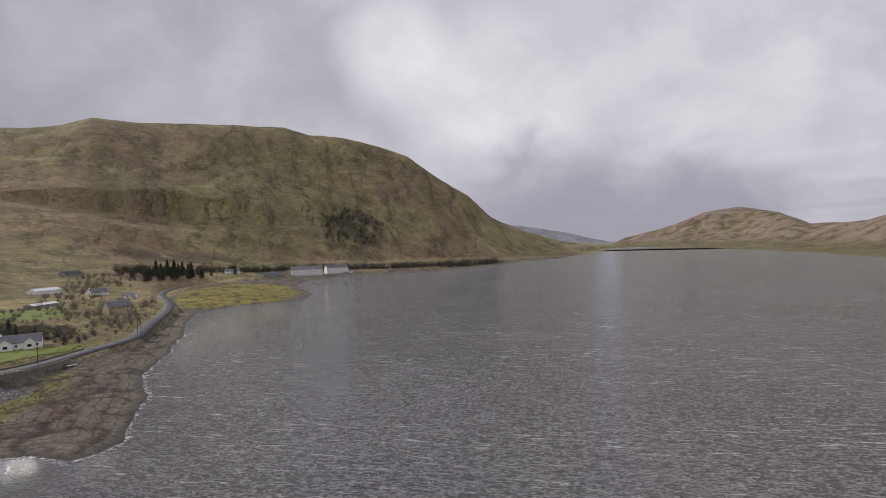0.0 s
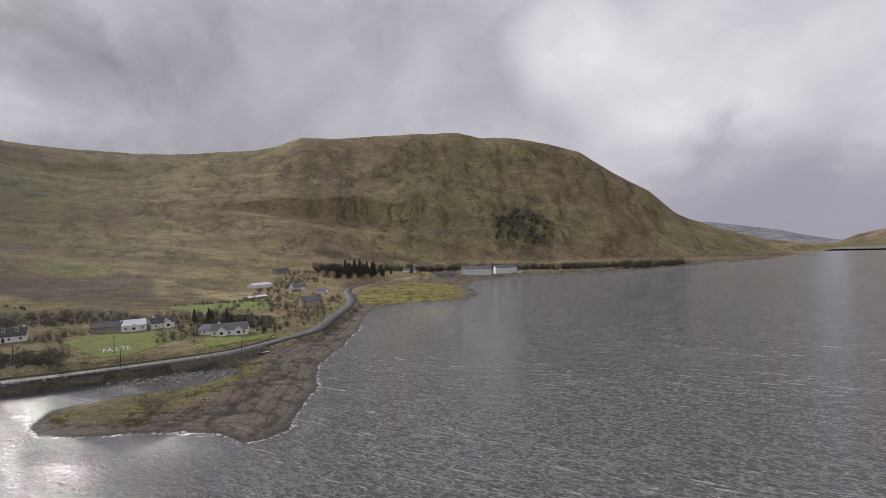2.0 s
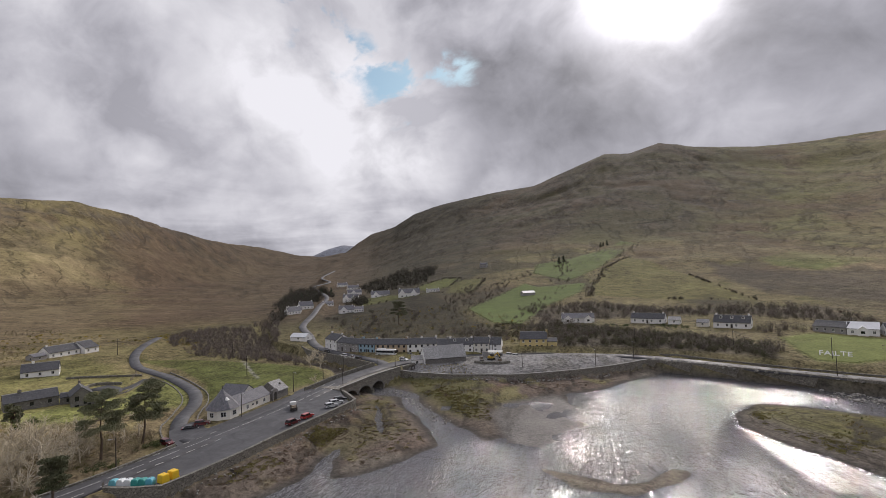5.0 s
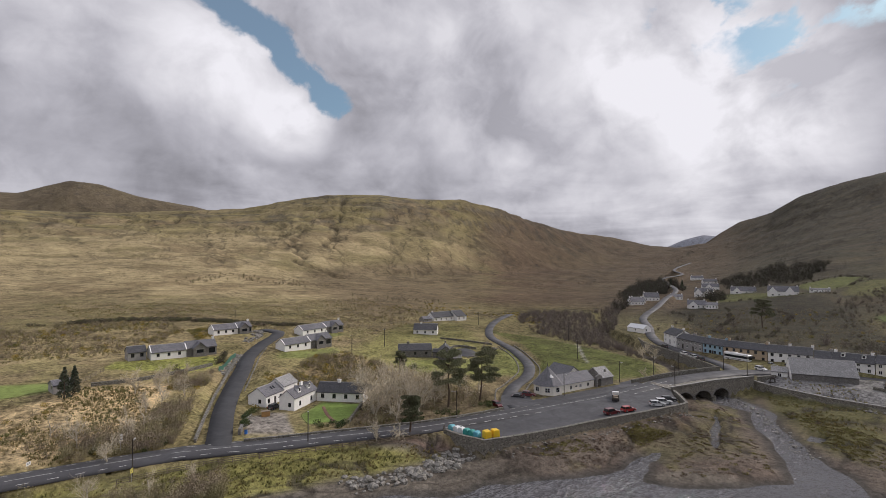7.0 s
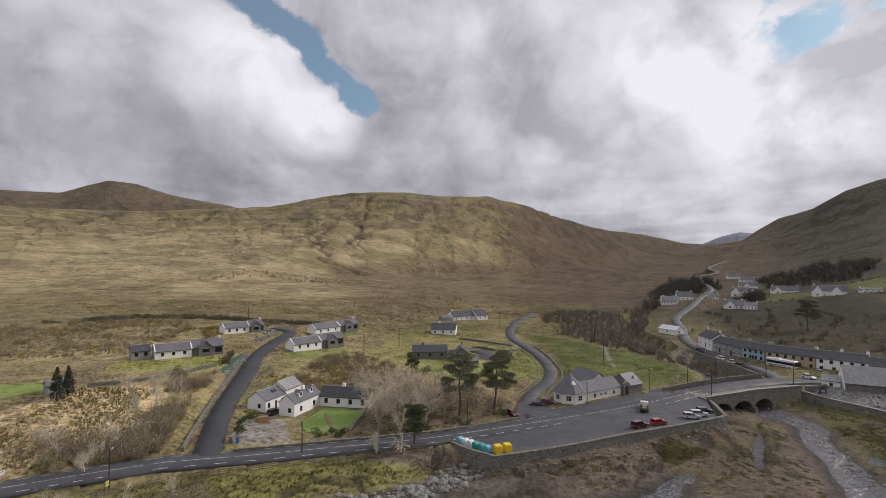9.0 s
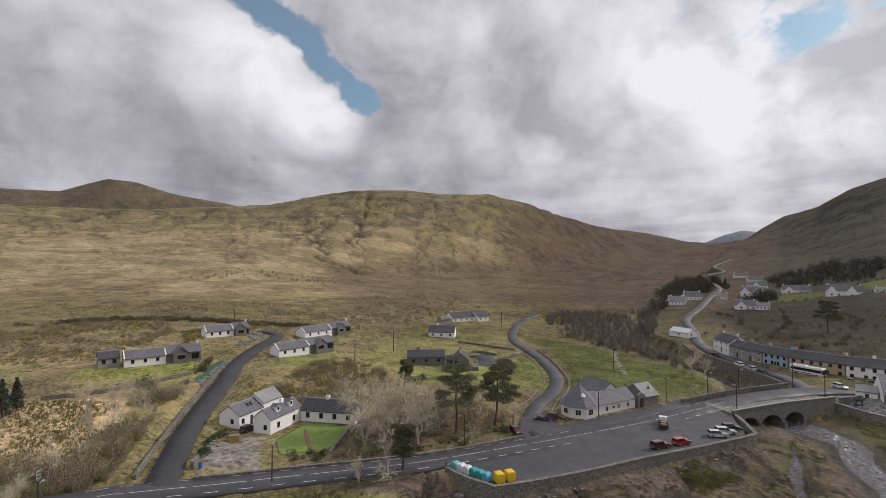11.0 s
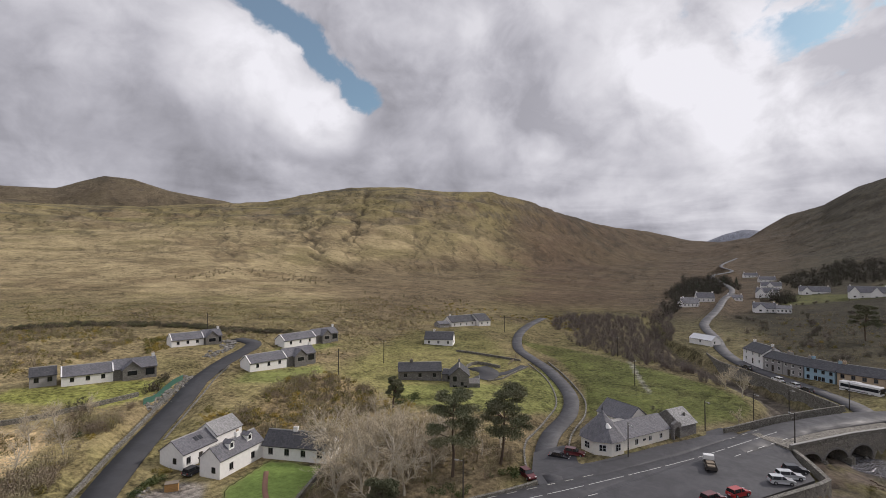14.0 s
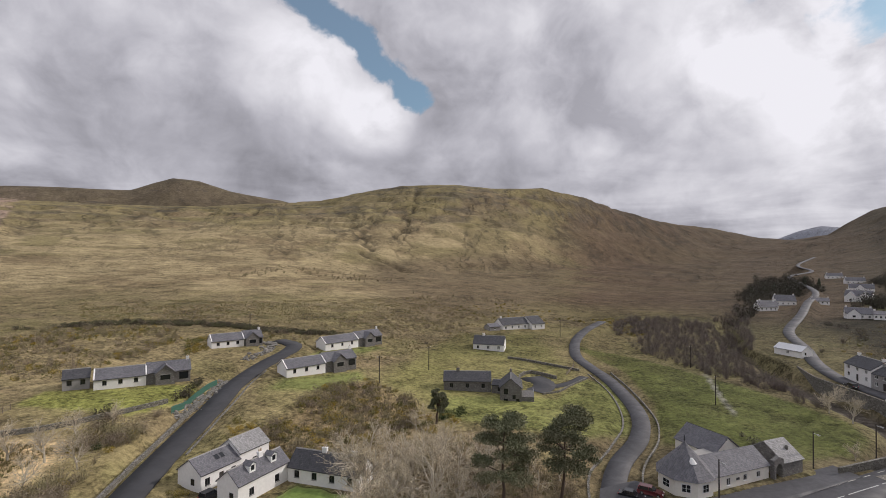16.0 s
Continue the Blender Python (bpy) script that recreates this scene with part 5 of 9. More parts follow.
def gable_house(name, p, q, depth, eaves, ridge, wall, roof, label, z=None, windows=None, doors=(), chimneys=(0.06, 0.94), chimney_mat=None, frame_mat=None,
                storeys=1, group="", category="house", gable_windows=True, skylights=(), dormers=()):
    frame_mat = frame_mat or TRIM
    if group == ROW:
        eaves, ridge = 0.88 * eaves, 0.88 * ridge
    z = z if z is not None else min(ground(*p), ground(*q)) + 0.15
    m, L = frame_of(p, q, z)
    house = thing(name, m, label, category, group)
    holes, panes = [], []
    n = windows if windows is not None else max(2, int(L / 3.4))
    for s in range(storeys):
        base = 0.85 + s * (eaves / storeys)
        high = min(1.25, eaves - 0.35 - base)
        for i in range(n):
            x = L * (i + 0.5) / n - 0.5
            if s == 0 and any(abs(x + 0.5 - L * d) < 1.15 for d in doors):
                continue
            if high > 0.4:
                panes.append((round(x, 3), round(base, 3), 1.0, round(high, 3)))
    for d in doors:
        holes.append((round(L * d - 0.5, 3), round(L * d + 0.5, 3), 0.0, 2.1))
    for x, b, w, h in panes:
        holes.append((x, round(x + w, 3), b, round(b + h, 3)))
    rear = [(round(L * f - 0.5, 3), round(L * f + 0.5, 3), 0.9, min(2.0, eaves - 0.3)) for f in (0.25, 0.75)]
    shell(house, L, depth, eaves, ridge, wall, holes, rear)
    for x, b, w, h in panes:
        window(house, x, b, w, h, 0.0, frame_mat)
    for a, b2, c, d2 in rear:
        window(house, a, c, b2 - a, d2 - c, depth, frame_mat, face=1)
    for d in doors:
        door(house, L * d - 0.5, 1.0, 2.1, 0.0, DARK_TIMBER)
    pitched_roof(house, L, depth, eaves, ridge, roof)
    for c in chimneys:
        chimney(house, L * c, depth / 2, ridge - 0.6, ridge + 0.95, chimney_mat or wall)
    if gable_windows:
        for x, turn in ((0.0, -90), (L, 90)):
            bm = bmesh.new()
            solid(bm, -0.45, 0.45, -0.02, 0.03, 0, 1.1)
            w = part("gable_window", bm, frame_mat, house, m=Matrix.Translation((x, depth / 2 - (0.9 if storeys == 1 else 0), 0.95)) @ Matrix.Rotation(radians(turn), 4, "Z"))
            part("pane", box(-0.38, 0.38, -0.035, -0.021, 0.07, 1.03), GLASS, w)
    slope = (ridge - eaves) / (depth / 2)
    for f in skylights:
        bm = bmesh.new()
        solid(bm, -0.4, 0.4, 0, 1.1, 0.0, 0.08)
        sk = part("skylight", bm, DARK_TRIM, house, m=Matrix.Translation((L * f, depth * 0.2, eaves + depth * 0.2 * slope + 0.16)) @ Matrix.Rotation(math.atan(slope), 4, "X"))
        part("pane", box(-0.33, 0.33, 0.07, 1.03, 0.081, 0.095), GLASS, sk)
    for f in dormers:
        y1 = depth * 0.34
        z1 = eaves + y1 * slope
        bm = bmesh.new()
        prism(bm, [(-0.62, -0.6), (0.62, -0.6), (0.62, 0.75), (0, 1.2), (-0.62, 0.75)], 0.0, 1.6)
        do = part("dormer", bm, wall, house, m=Matrix.Translation((L * f, y1 - 0.9, z1 - 0.05)))
        part("pane", box(-0.36, 0.36, -0.03, -0.01, -0.15, 0.68), GLASS, do)
        for s in (-1, 1):
            bm = bmesh.new()
            solid(bm, 0, 0.92, -0.15, 1.7, 0, 0.08)
            part("dormer_roof", bm, roof, do, m=Matrix.Translation((0, 0, 1.24)) @ Matrix.Rotation(radians(36 if s > 0 else 144), 4, "Y"))
    return house


def front_gable(house, x, width, out, eaves, ridge, wall, roof, frame_mat=None):
    """A gabled bay that stands forward of a house's front, with a window in it."""
    bay = part("bay", box(0, 0.01, 0, 0.01, 0, 0.01), wall, house, m=Matrix.Translation((x, 0, 0)))
    bm = bmesh.new()
    prism(bm, [(0, -0.8), (width, -0.8), (width, eaves), (width / 2, ridge), (0, eaves)], -out, 0.0)
    bm.to_mesh(bay.data)
    bm.free()
    rise = math.atan2(ridge - eaves, width / 2)
    run = math.hypot(ridge - eaves, width / 2) + 0.25
    for s in (-1, 1):
        bm = bmesh.new()
        solid(bm, 0, run, -out - 0.2, out * 0.9, 0.02, 0.14)
        turn = Matrix.Rotation(rise if s > 0 else math.pi - rise, 4, "Y")
        part("bay_roof", bm, roof, bay, m=Matrix.Translation((width / 2, 0, ridge + (0.0 if s > 0 else 0.12))) @ turn)
    fr = part("bay_window", box(width / 2 - 0.8, width / 2 + 0.8, -out - 0.03, -out + 0.02, 0.85, 2.15), frame_mat or TRIM, bay)
    part("pane", box(width / 2 - 0.7, width / 2 + 0.7, -out - 0.05, -out - 0.031, 0.95, 2.05), GLASS, fr)


# ---- the white farm buildings by the lane ----
u = Vector((-0.894, -0.448))
a0 = Vector((-77.2, -90.2))
gable_house("white_house", a0, a0 + u * 11.2, 4.7, 3.4, 5.3, WHITE, SLATE, "white rendered two-storey house with slate roof and small dormers", z=4.5, windows=2, storeys=1,
            dormers=(0.32, 0.74), chimneys=(0.60,), frame_mat=DARK_TRIM)
b0 = Vector((-73.5, -98.9))
gable_house("farmhouse", b0, b0 + u * 8.1, 5.8, 3.0, 5.0, WHITE, SLATE, "long white rendered farmhouse with slate roof beside a tarmac lane", z=4.5, windows=3, doors=(0.52,), chimneys=(), skylights=(0.55, 0.68),
            frame_mat=DARK_TRIM)
b1 = b0 + u * 8.15
gable_house("tall_barn", b1, b1 + u * 7.0, 5.6, 3.9, 5.9, WHITE, PALE_SLATE, "tall white rendered barn with pale slate roof", z=4.5, windows=1, storeys=1, chimneys=(), frame_mat=DARK_TRIM)
gable_house("long_cottage", (-86.9, -94.6), (-94.9, -83.2), 5.2, 2.6, 4.8, WHITE, DARK_SLATE, "long low white cottage with dark slate roof and two chimneys", z=4.6, windows=4, chimneys=(0.42, 0.84),
            frame_mat=DARK_TRIM)


# ---- the four holiday cottages up the lane ----
def holiday_cottage(p, q, stone_len, z, label):
    """A long white wing, a lower link and a stone-fronted cross gable."""
    m, L = frame_of(p, q, z)
    house = thing("holiday_cottage", m, label, "cottage", "holiday cottages up the lane")
    xs = [L * f for f in (0.2, 0.5, 0.8)]
    holes = [(round(x - 0.45, 3), round(x + 0.45, 3), 0.8, 1.9) for x in xs]
    shell(house, L, 6.0, 2.3, 4.3, WHITE, holes)
    for h in holes:
        window(house, h[0], h[2], 0.9, 1.1, 0.0, DARK_TRIM)
    pitched_roof(house, L, 6.0, 2.3, 4.3, SLATE)
    # raised white gable copings at both ends of the wing
    for x in (-0.12, L - 0.14):
        for side in (0, 1):
            bm = bmesh.new()
            solid(bm, x, x + 0.3, 0, 3.75, 0.02, 0.30)
            mm = Matrix.Translation((0, -0.15, 2.2)) if side == 0 else Matrix.Translation((2 * x + 0.3, 6.15, 2.2)) @ Matrix.Rotation(math.pi, 4, "Z")
            part("gable_coping", bm, WHITE, house, m=mm @ Matrix.Rotation(math.atan2(2.0, 3.0), 4, "X"))
    wing = part("stone_wing", box(L + 0.02, L + stone_len, 0.2, 6.2, -1.5, 2.5), STONE, house, "grey stone wing")
    for s in (0, 1):
        run = math.hypot(3.2, 2.2)
        bm = bmesh.new()
        solid(bm, L - 0.1, L + stone_len + 0.2, 0, run + 0.15, 0, 0.13)
        mm = Matrix.Translation((0, -0.05, 2.42)) if s == 0 else Matrix.Translation((2 * L + stone_len + 0.1, 6.45, 2.42)) @ Matrix.Rotation(math.pi, 4, "Z")
        part("wing_roof", bm, SLATE, house, m=mm @ Matrix.Rotation(math.atan2(2.2, 3.2), 4, "X"))
    bm = bmesh.new()
    prism(bm, [(6.2, 2.49), (0.2, 2.49), (3.2, 4.62)], 0, 0.3)
    part("wing_gable", bm, STONE, house, m=Matrix.Translation((L + stone_len, 0, 0)) @ Matrix.Rotation(math.pi / 2, 4, "Z"))
    gx, gw = L + stone_len * 0.42, 4.4
    bm = bmesh.new()
    prism(bm, [(gx - gw / 2, -1.5), (gx + gw / 2, -1.5), (gx + gw / 2, 2.4), (gx, 4.4), (gx - gw / 2, 2.4)], -0.9, 3.0)
    porch = part("cross_gable", bm, STONE, house, "grey stone cross gable")
    part("pane", box(gx - 1.1, gx + 1.1, -0.95, -0.91, 0.8, 2.0), GLASS, porch)
    part("window_head", box(gx - 1.25, gx + 1.25, -0.97, -0.905, 2.0, 2.15), CONCRETE, porch)
    for s in (-1, 1):
        bm = bmesh.new()
        solid(bm, 0, math.hypot(gw / 2, 2.0) + 0.35, -1.15, 3.4, 0, 0.12)
        ang = math.atan2(2.0, gw / 2)
        part("gable_roof", bm, SLATE, porch, m=Matrix.Translation((gx, 0, 4.48)) @ Matrix.Rotation(ang if s > 0 else math.pi - ang, 4, "Y"))
    part("pane", box(L + stone_len * 0.74, L + stone_len * 0.95, 0.14, 0.19, 0.3, 2.1), GLASS, wing)
    chimney(house, L + stone_len - 0.5, 3.2, 3.6, 5.6, TRIM, 0.7, 0.5, 1)
    return house


holiday_cottage((-104.8, -145.6), (-117.0, -146.9), 11.0, 10.4, "white cottage with slate roof and stone cross gable")
holiday_cottage((-127.5, -170.6), (-141.5, -173.0), 11.5, 11.6, "white cottage with slate roof at a lane's end")
holiday_cottage((-93.8, -185.6), (-104.2, -185.6), 6.4, 13.6, "white cottage with slate roof among gorse and boulders")
holiday_cottage((-60.6, -153.4), (-71.4, -152.4), 10.0, 12.2, "white cottage with slate roof on a mown lawn")
gable_house("timber_annexe", (-54.6, -155.9), (-59.9, -155.6), 5.0, 2.5, 4.2, GREY_RENDER, DARK_SLATE, "dark timber-clad annexe with deck beside a lawn", z=12.5, windows=2, chimneys=(), frame_mat=DARK_TRIM, category="annexe")

# ---- houses beyond the trees ----
gable_house("stone_house", (-141.8, -121.2), (-152.3, -112.6), 6.0, 2.8, 4.9, STONE, DARK_SLATE, "long grey stone house with dark slate roof on a knoll", z=6.1, windows=3, chimneys=(0.3,), frame_mat=DARK_TRIM)
tower = gable_house("stone_tower_house", (-153.6, -101.9), (-160.0, -108.3), 5.8, 3.9, 6.3, STONE, DARK_SLATE, "grey stone gabled house block with dark slate roof and terrace", z=5.0, windows=2, storeys=1, chimneys=(0.92,), frame_mat=DARK_TRIM)
for y, zz, w, h in ((4.2, 2.2, 1.1, 1.5), (4.2, 0.1, 1.1, 0.9), (1.0, 0.1, 0.9, 0.9)):
    part("gable_pane", box(-0.05, -0.01, y - w / 2, y + w / 2, zz, zz + h), GLASS, tower)
deck = part("terrace", box(0.6, 7.5, -3.4, -0.05, -0.6, 1.5), STONE, tower, "stone terrace with a glass balustrade")
for x in (0.7, 2.4, 4.1, 5.8, 7.4):
    part("baluster", box(x - 0.03, x + 0.03, -3.36, -3.30, 1.5, 2.5), GALVANISED, deck)
part("top_rail", box(0.65, 7.45, -3.37, -3.29, 2.5, 2.56), GALVANISED, deck)
gable_house("stone_link", (-152.2, -112.2), (-154.8, -108.6), 4.5, 2.6, 3.6, STONE, DARK_SLATE, "low stone passage between two blocks of a stone house", z=5.4, windows=1, chimneys=(), frame_mat=DARK_TRIM, category="house")
gable_house("dark_roofed_bungalow", (-184.5, -158.0), (-192.2, -148.5), 8.0, 2.7, 5.4, WHITE, DARK_SLATE, "white bungalow with dark slate roof by a winding lane", z=7.3, windows=3, chimneys=(0.3,))
gable_house("white_farm_bungalow", (-225.5, -183.5), (-240.5, -180.6), 8.0, 2.8, 5.6, WHITE, DARK_SLATE, "white L-shaped bungalow with slate roof below the moor", z=8.4, windows=4, chimneys=(0.1,))
gable_house("white_farm_wing", (-240.6, -178.0), (-248.4, -176.8), 11.0, 2.8, 6.0, WHITE, DARK_SLATE, "white gabled wing of a moorland bungalow", z=8.3, windows=2, chimneys=())
gable_house("outhouse", (-217.5, -184), (-223.5, -183), 5.0, 2.2, 3.4, GREY_RENDER, SLATE, "low grey outhouse with slate roof", z=8.6, windows=1, chimneys=(), category="shed")


# ---- the hall with the eight-sided end ----
def village_hall():
    m, L = frame_of((-139.7, -48.0), (-164.4, -41.4), 4.15)
    hall = thing("village_hall", m, "cream rendered hall with pointed slate roof and arched stone gateway", "hall")
    # eight-sided end
    R, cx, cy = 4.6, 1.2, 4.0
    ring = [(cx + R * math.cos(radians(22.5 + 45 * i)), cy + R * math.sin(radians(22.5 + 45 * i))) for i in range(8)]
    bm = bmesh.new()
    lo, hi = [bm.verts.new((x, y, -1)) for x, y in ring], [bm.verts.new((x, y, 2.9)) for x, y in ring]
    bm.faces.new(hi)
    for i in range(8):
        bm.faces.new((lo[i], lo[(i + 1) % 8], hi[(i + 1) % 8], hi[i]))
    octa = part("round_end", bm, CREAM, hall, "eight-sided cream end")
    for i in range(3, 8):
        a, b = Vector(ring[i]), Vector(ring[(i + 1) % 8])
        mid, ang = (a + b) / 2, math.atan2(b.y - a.y, b.x - a.x)
        mm = Matrix.Translation((mid.x, mid.y, 1.0)) @ Matrix.Rotation(ang, 4, "Z")
        bm = bmesh.new()
        solid(bm, -0.75, 0.75, -0.06, 0.02, -0.05, 1.35)
        w = part("window_surround", bm, TRIM, octa, m=mm)
        bm = bmesh.new()
        for sx in (-0.62, 0.05):
            for sz in (0.06, 0.68):
                solid(bm, sx, sx + 0.57, -0.08, -0.061, sz, sz + 0.56)
        pane = part("pane", bm, GLASS, w)
    bm = bmesh.new()
    outer = [(cx + (R + 0.4) * math.cos(radians(22.5 + 45 * i)), cy + (R + 0.4) * math.sin(radians(22.5 + 45 * i))) for i in range(8)]
    lo, mid = [bm.verts.new((x, y, 2.85)) for x, y in outer], [bm.verts.new((cx + (x - cx) * 0.12, cy + (y - cy) * 0.12, 7.4)) for x, y in outer]
    top = bm.verts.new((cx, cy, 8.3))
    bm.faces.new(lo[::-1])
    for i in range(8):
        j = (i + 1) % 8
        bm.faces.new((lo[i], lo[j], mid[j], mid[i]))
        bm.faces.new((mid[i], mid[j], top))
    spire = part("pointed_roof", bm, SLATE, hall)
    bm = bmesh.new()
    bmesh.ops.create_cone(bm, segments=8, radius1=0.16, radius2=0.03, depth=1.0, cap_ends=True, matrix=Matrix.Translation((cx, cy, 8.7)))
    part("finial", bm, DARK_TRIM, spire)
    bm = bmesh.new()
    bmesh.ops.create_cone(bm, segments=8, radius1=0.85, radius2=0.2, depth=0.8, cap_ends=True, matrix=Matrix.Translation((cx - 0.6, cy - 2.0, 5.55)))
    part("roof_vent", bm, TRIM, spire, "white cowl on the roof")
    # the long wing
    holes = [(7.2, 8.2, 0.7, 2.0), (11.4, 12.4, 0.9, 2.0), (14.8, 15.8, 0.9, 2.0)]
    bm = bmesh.new()
    pierced(bm, 18.0, -1, 2.7, holes, 0.16, 0.6, -1)
    bm.faces.new([bm.verts.new(c) for c in ((0, 7, -1), (18, 7, -1), (18, 7, 2.7), (0, 7, 2.7))])
    q = [bm.verts.new(c) for c in ((18, 0.6, -1), (18, 7, -1), (18, 7, 2.7), (18, 3.8, 5.0), (18, 0.6, 2.7))]
    bm.faces.new(q)
    part("wing_wall", bm, CREAM, hall)
    for h in holes:
        window(hall, h[0], h[2], 1.0, h[3] - h[2], 0.6, TRIM)
    part("plaque", box(9.6, 10.4, 0.55, 0.6, 1.3, 1.7), DARK_TRIM, hall)
    run = math.hypot(3.45, 2.5)
    for s in (0, 1):
        bm = bmesh.new()
        solid(bm, 3.0, 18.2, 0, run, 0, 0.13)
        mm = Matrix.Translation((0, 0.35, 2.55)) if s == 0 else Matrix.Translation((21.2, 7.25, 2.55)) @ Matrix.Rotation(math.pi, 4, "Z")
        part("wing_roof", bm, SLATE, hall, m=mm @ Matrix.Rotation(math.atan2(2.5, 3.45), 4, "X"))
    # stone gateway with an arch, and the stone end block
    bm = bmesh.new()
    n = 12
    arch = [(18.3, -1), (18.3, 3.6), (19.6, 4.2), (20.9, 3.6), (20.9, -1), (20.45, -1), (20.45, 2.0)]
    arch += [(19.6 + 0.85 * math.cos(math.pi * i / n), 2.0 + 0.9 * math.sin(math.pi * i / n)) for i in range(n + 1)]
    arch += [(18.75, -1)]
    prism(bm, arch, -0.3, 0.5)
    part("gateway_arch", bm, STONE, hall, "pale stone arch over a passage")
    part("passage_wall", box(18.2, 20.9, 4.5, 4.8, -1, 2.6), STONE, hall)
    block = part("end_block", box(21.0, 26.2, -0.2, 7.2, -1, 2.9), STONE, hall, "dark stone end block")
    for s in (-1, 1):
        bm = bmesh.new()
        prism(bm, [(-0.2, 2.9), (7.4 - 0.0, 2.9), (3.5, 5.5)], 0, 0.35)
        part("gable", bm, STONE, block, m=Matrix.Translation((21.0 if s < 0 else 25.85, 0, 0)) @ Matrix.Rotation(math.pi / 2, 4, "Z") @ Matrix.Rotation(math.pi, 4, "Z") @ Matrix.Scale(-1, 4, (1, 0, 0)))
    run = math.hypot(3.9, 2.75)
    for s in (0, 1):
        bm = bmesh.new()
        solid(bm, 20.8, 26.45, 0, run, 0, 0.14)
        mm = Matrix.Translation((0, -0.4, 2.75)) if s == 0 else Matrix.Translation((47.25, 7.4, 2.75)) @ Matrix.Rotation(math.pi, 4, "Z")
        part("block_roof", bm, PALE_SLATE, hall, m=mm @ Matrix.Rotation(math.atan2(2.75, 3.9), 4, "X"))
    bm = bmesh.new()
    bmesh.ops.create_uvsphere(bm, u_segments=8, v_segments=6, radius=0.5, matrix=Matrix.Translation((24.4, 1.6, 4.5)) @ Matrix.Diagonal((0.8, 0.6, 1.2, 1)))
    part("roof_ornament", bm, STONE, hall)
    # rear wing with a steeper slate roof
    bm = bmesh.new()
    prism(bm, [(0, -1), (7, -1), (7, 3.2), (3.5, 5.8), (0, 3.2)], 7.0, 16.0)
    part("rear_wing", bm, CREAM, hall, m=Matrix.Translation((12.0, 0, 0)))
    for s in (-1, 1):
        bm = bmesh.new()
        solid(bm, 0, math.hypot(3.5, 2.6) + 0.3, 6.7, 16.3, 0, 0.13)
        ang = math.atan2(2.6, 3.5)
        part("rear_roof", bm, SLATE, hall, m=Matrix.Translation((15.5, 0, 5.86)) @ Matrix.Rotation(ang if s > 0 else math.pi - ang, 4, "Y"))
    bm = bmesh.new()
    solid(bm, 4.5, 11.9, 7.0, 9.2, 3.2, 3.45)
    part("flat_roof", bm, CONCRETE, hall)
    part("link_wall", box(4.6, 11.8, 7.0, 9.0, -1, 3.2), CREAM, hall)


village_hall()

# ---- the street ----
gable_house("end_house", (-257.5, -57.5), (-249.0, -49.0), 8, 5.2, 8.0, WHITE, DARK_SLATE, "white two-storey end house with dark roof on the village street", z=6.0, windows=3, storeys=2, doors=(0.5,), group=ROW)
gable_house("stone_terrace_house", (-248.6, -48.6), (-244.8, -42.2), 7, 4.9, 7.1, GREY_RENDER, DARK_SLATE, "grey stone-fronted terraced house on the village street", z=5.5, windows=3, storeys=2, doors=(0.5,), group=ROW)
gable_house("stone_terrace_house", (-244.6, -42.0), (-241.0, -35.6), 7, 5.0, 7.3, GREY_RENDER, DARK_SLATE, "grey stone-fronted terraced house on the village street", z=5.3, windows=3, storeys=2, doors=(0.3,), group=ROW)
gable_house("blue_house", (-240.8, -35.2), (-237.0, -26.8), 7, 5.2, 7.6, BLUE_RENDER, DARK_SLATE, "pale blue rendered two-storey terraced house", z=5.2, windows=4, storeys=2, doors=(0.5,), group=ROW, frame_mat=DARK_TRIM)
gable_house("tan_guesthouse", (-236.6, -26.2), (-234.8, -10.6), 7.5, 5.4, 7.8, TAN, DARK_SLATE, "long tan rendered two-storey guesthouse with dark windows", z=5.1, windows=6, storeys=2, doors=(0.2, 0.7), group=ROW, frame_mat=DARK_TRIM)
gable_house("white_pub", (-234.8, -10.3), (-236.2, 3.6), 8, 5.4, 8.0, WHITE, DARK_SLATE, "white two-storey pub with dark shopfront and chimneys", z=5.0, windows=5, storeys=2, doors=(0.35,), group=ROW, chimneys=(0.0, 0.5, 1.0), frame_mat=DARK_TRIM)
gable_house("low_terrace_house", (-236.3, 4.0), (-236.6, 9.0), 8, 4.6, 7.2, GREY_RENDER, DARK_SLATE, "grey terraced house with dark roof", z=4.9, windows=2, storeys=2, doors=(0.5,), group=ROW, chimneys=(1.0,))
gable_house("dormer_house", (-236.6, 9.3), (-236.4, 21.0), 8, 4.6, 7.4, WHITE, DARK_SLATE, "white house with gabled dormers behind the shop", z=4.8, windows=4, storeys=2, doors=(0.5,), dormers=(0.25, 0.75), group=ROW)
gable_house("cream_house", (-236.4, 21.3), (-235.8, 28.6), 8, 5.2, 7.8, CREAM, DARK_SLATE, "cream two-storey house at the end of the terrace", z=4.7, windows=3, storeys=2, doors=(0.5,), group=ROW, chimneys=(1.0,))
gable_house("white_gabled_house", (-235.8, 28.9), (-235.0, 34.0), 9, 4.6, 7.6, WHITE, DARK_SLATE, "small white gabled end house", z=4.7, windows=1, storeys=2, group=ROW, chimneys=())
gable_house("craft_shop", (-206.4, 1.5), (-211.6, 18.4), 10.5, 3.6, 7.9, STONE, PALE_SLATE, "large pale-roofed shop with a white gable on the quay", z=4.2, windows=0, chimneys=())
bm = bmesh.new()
prism(bm, [(0, -1), (10.5, -1), (10.5, 3.6), (5.25, 7.8), (0, 3.6)], -0.12, -0.01)
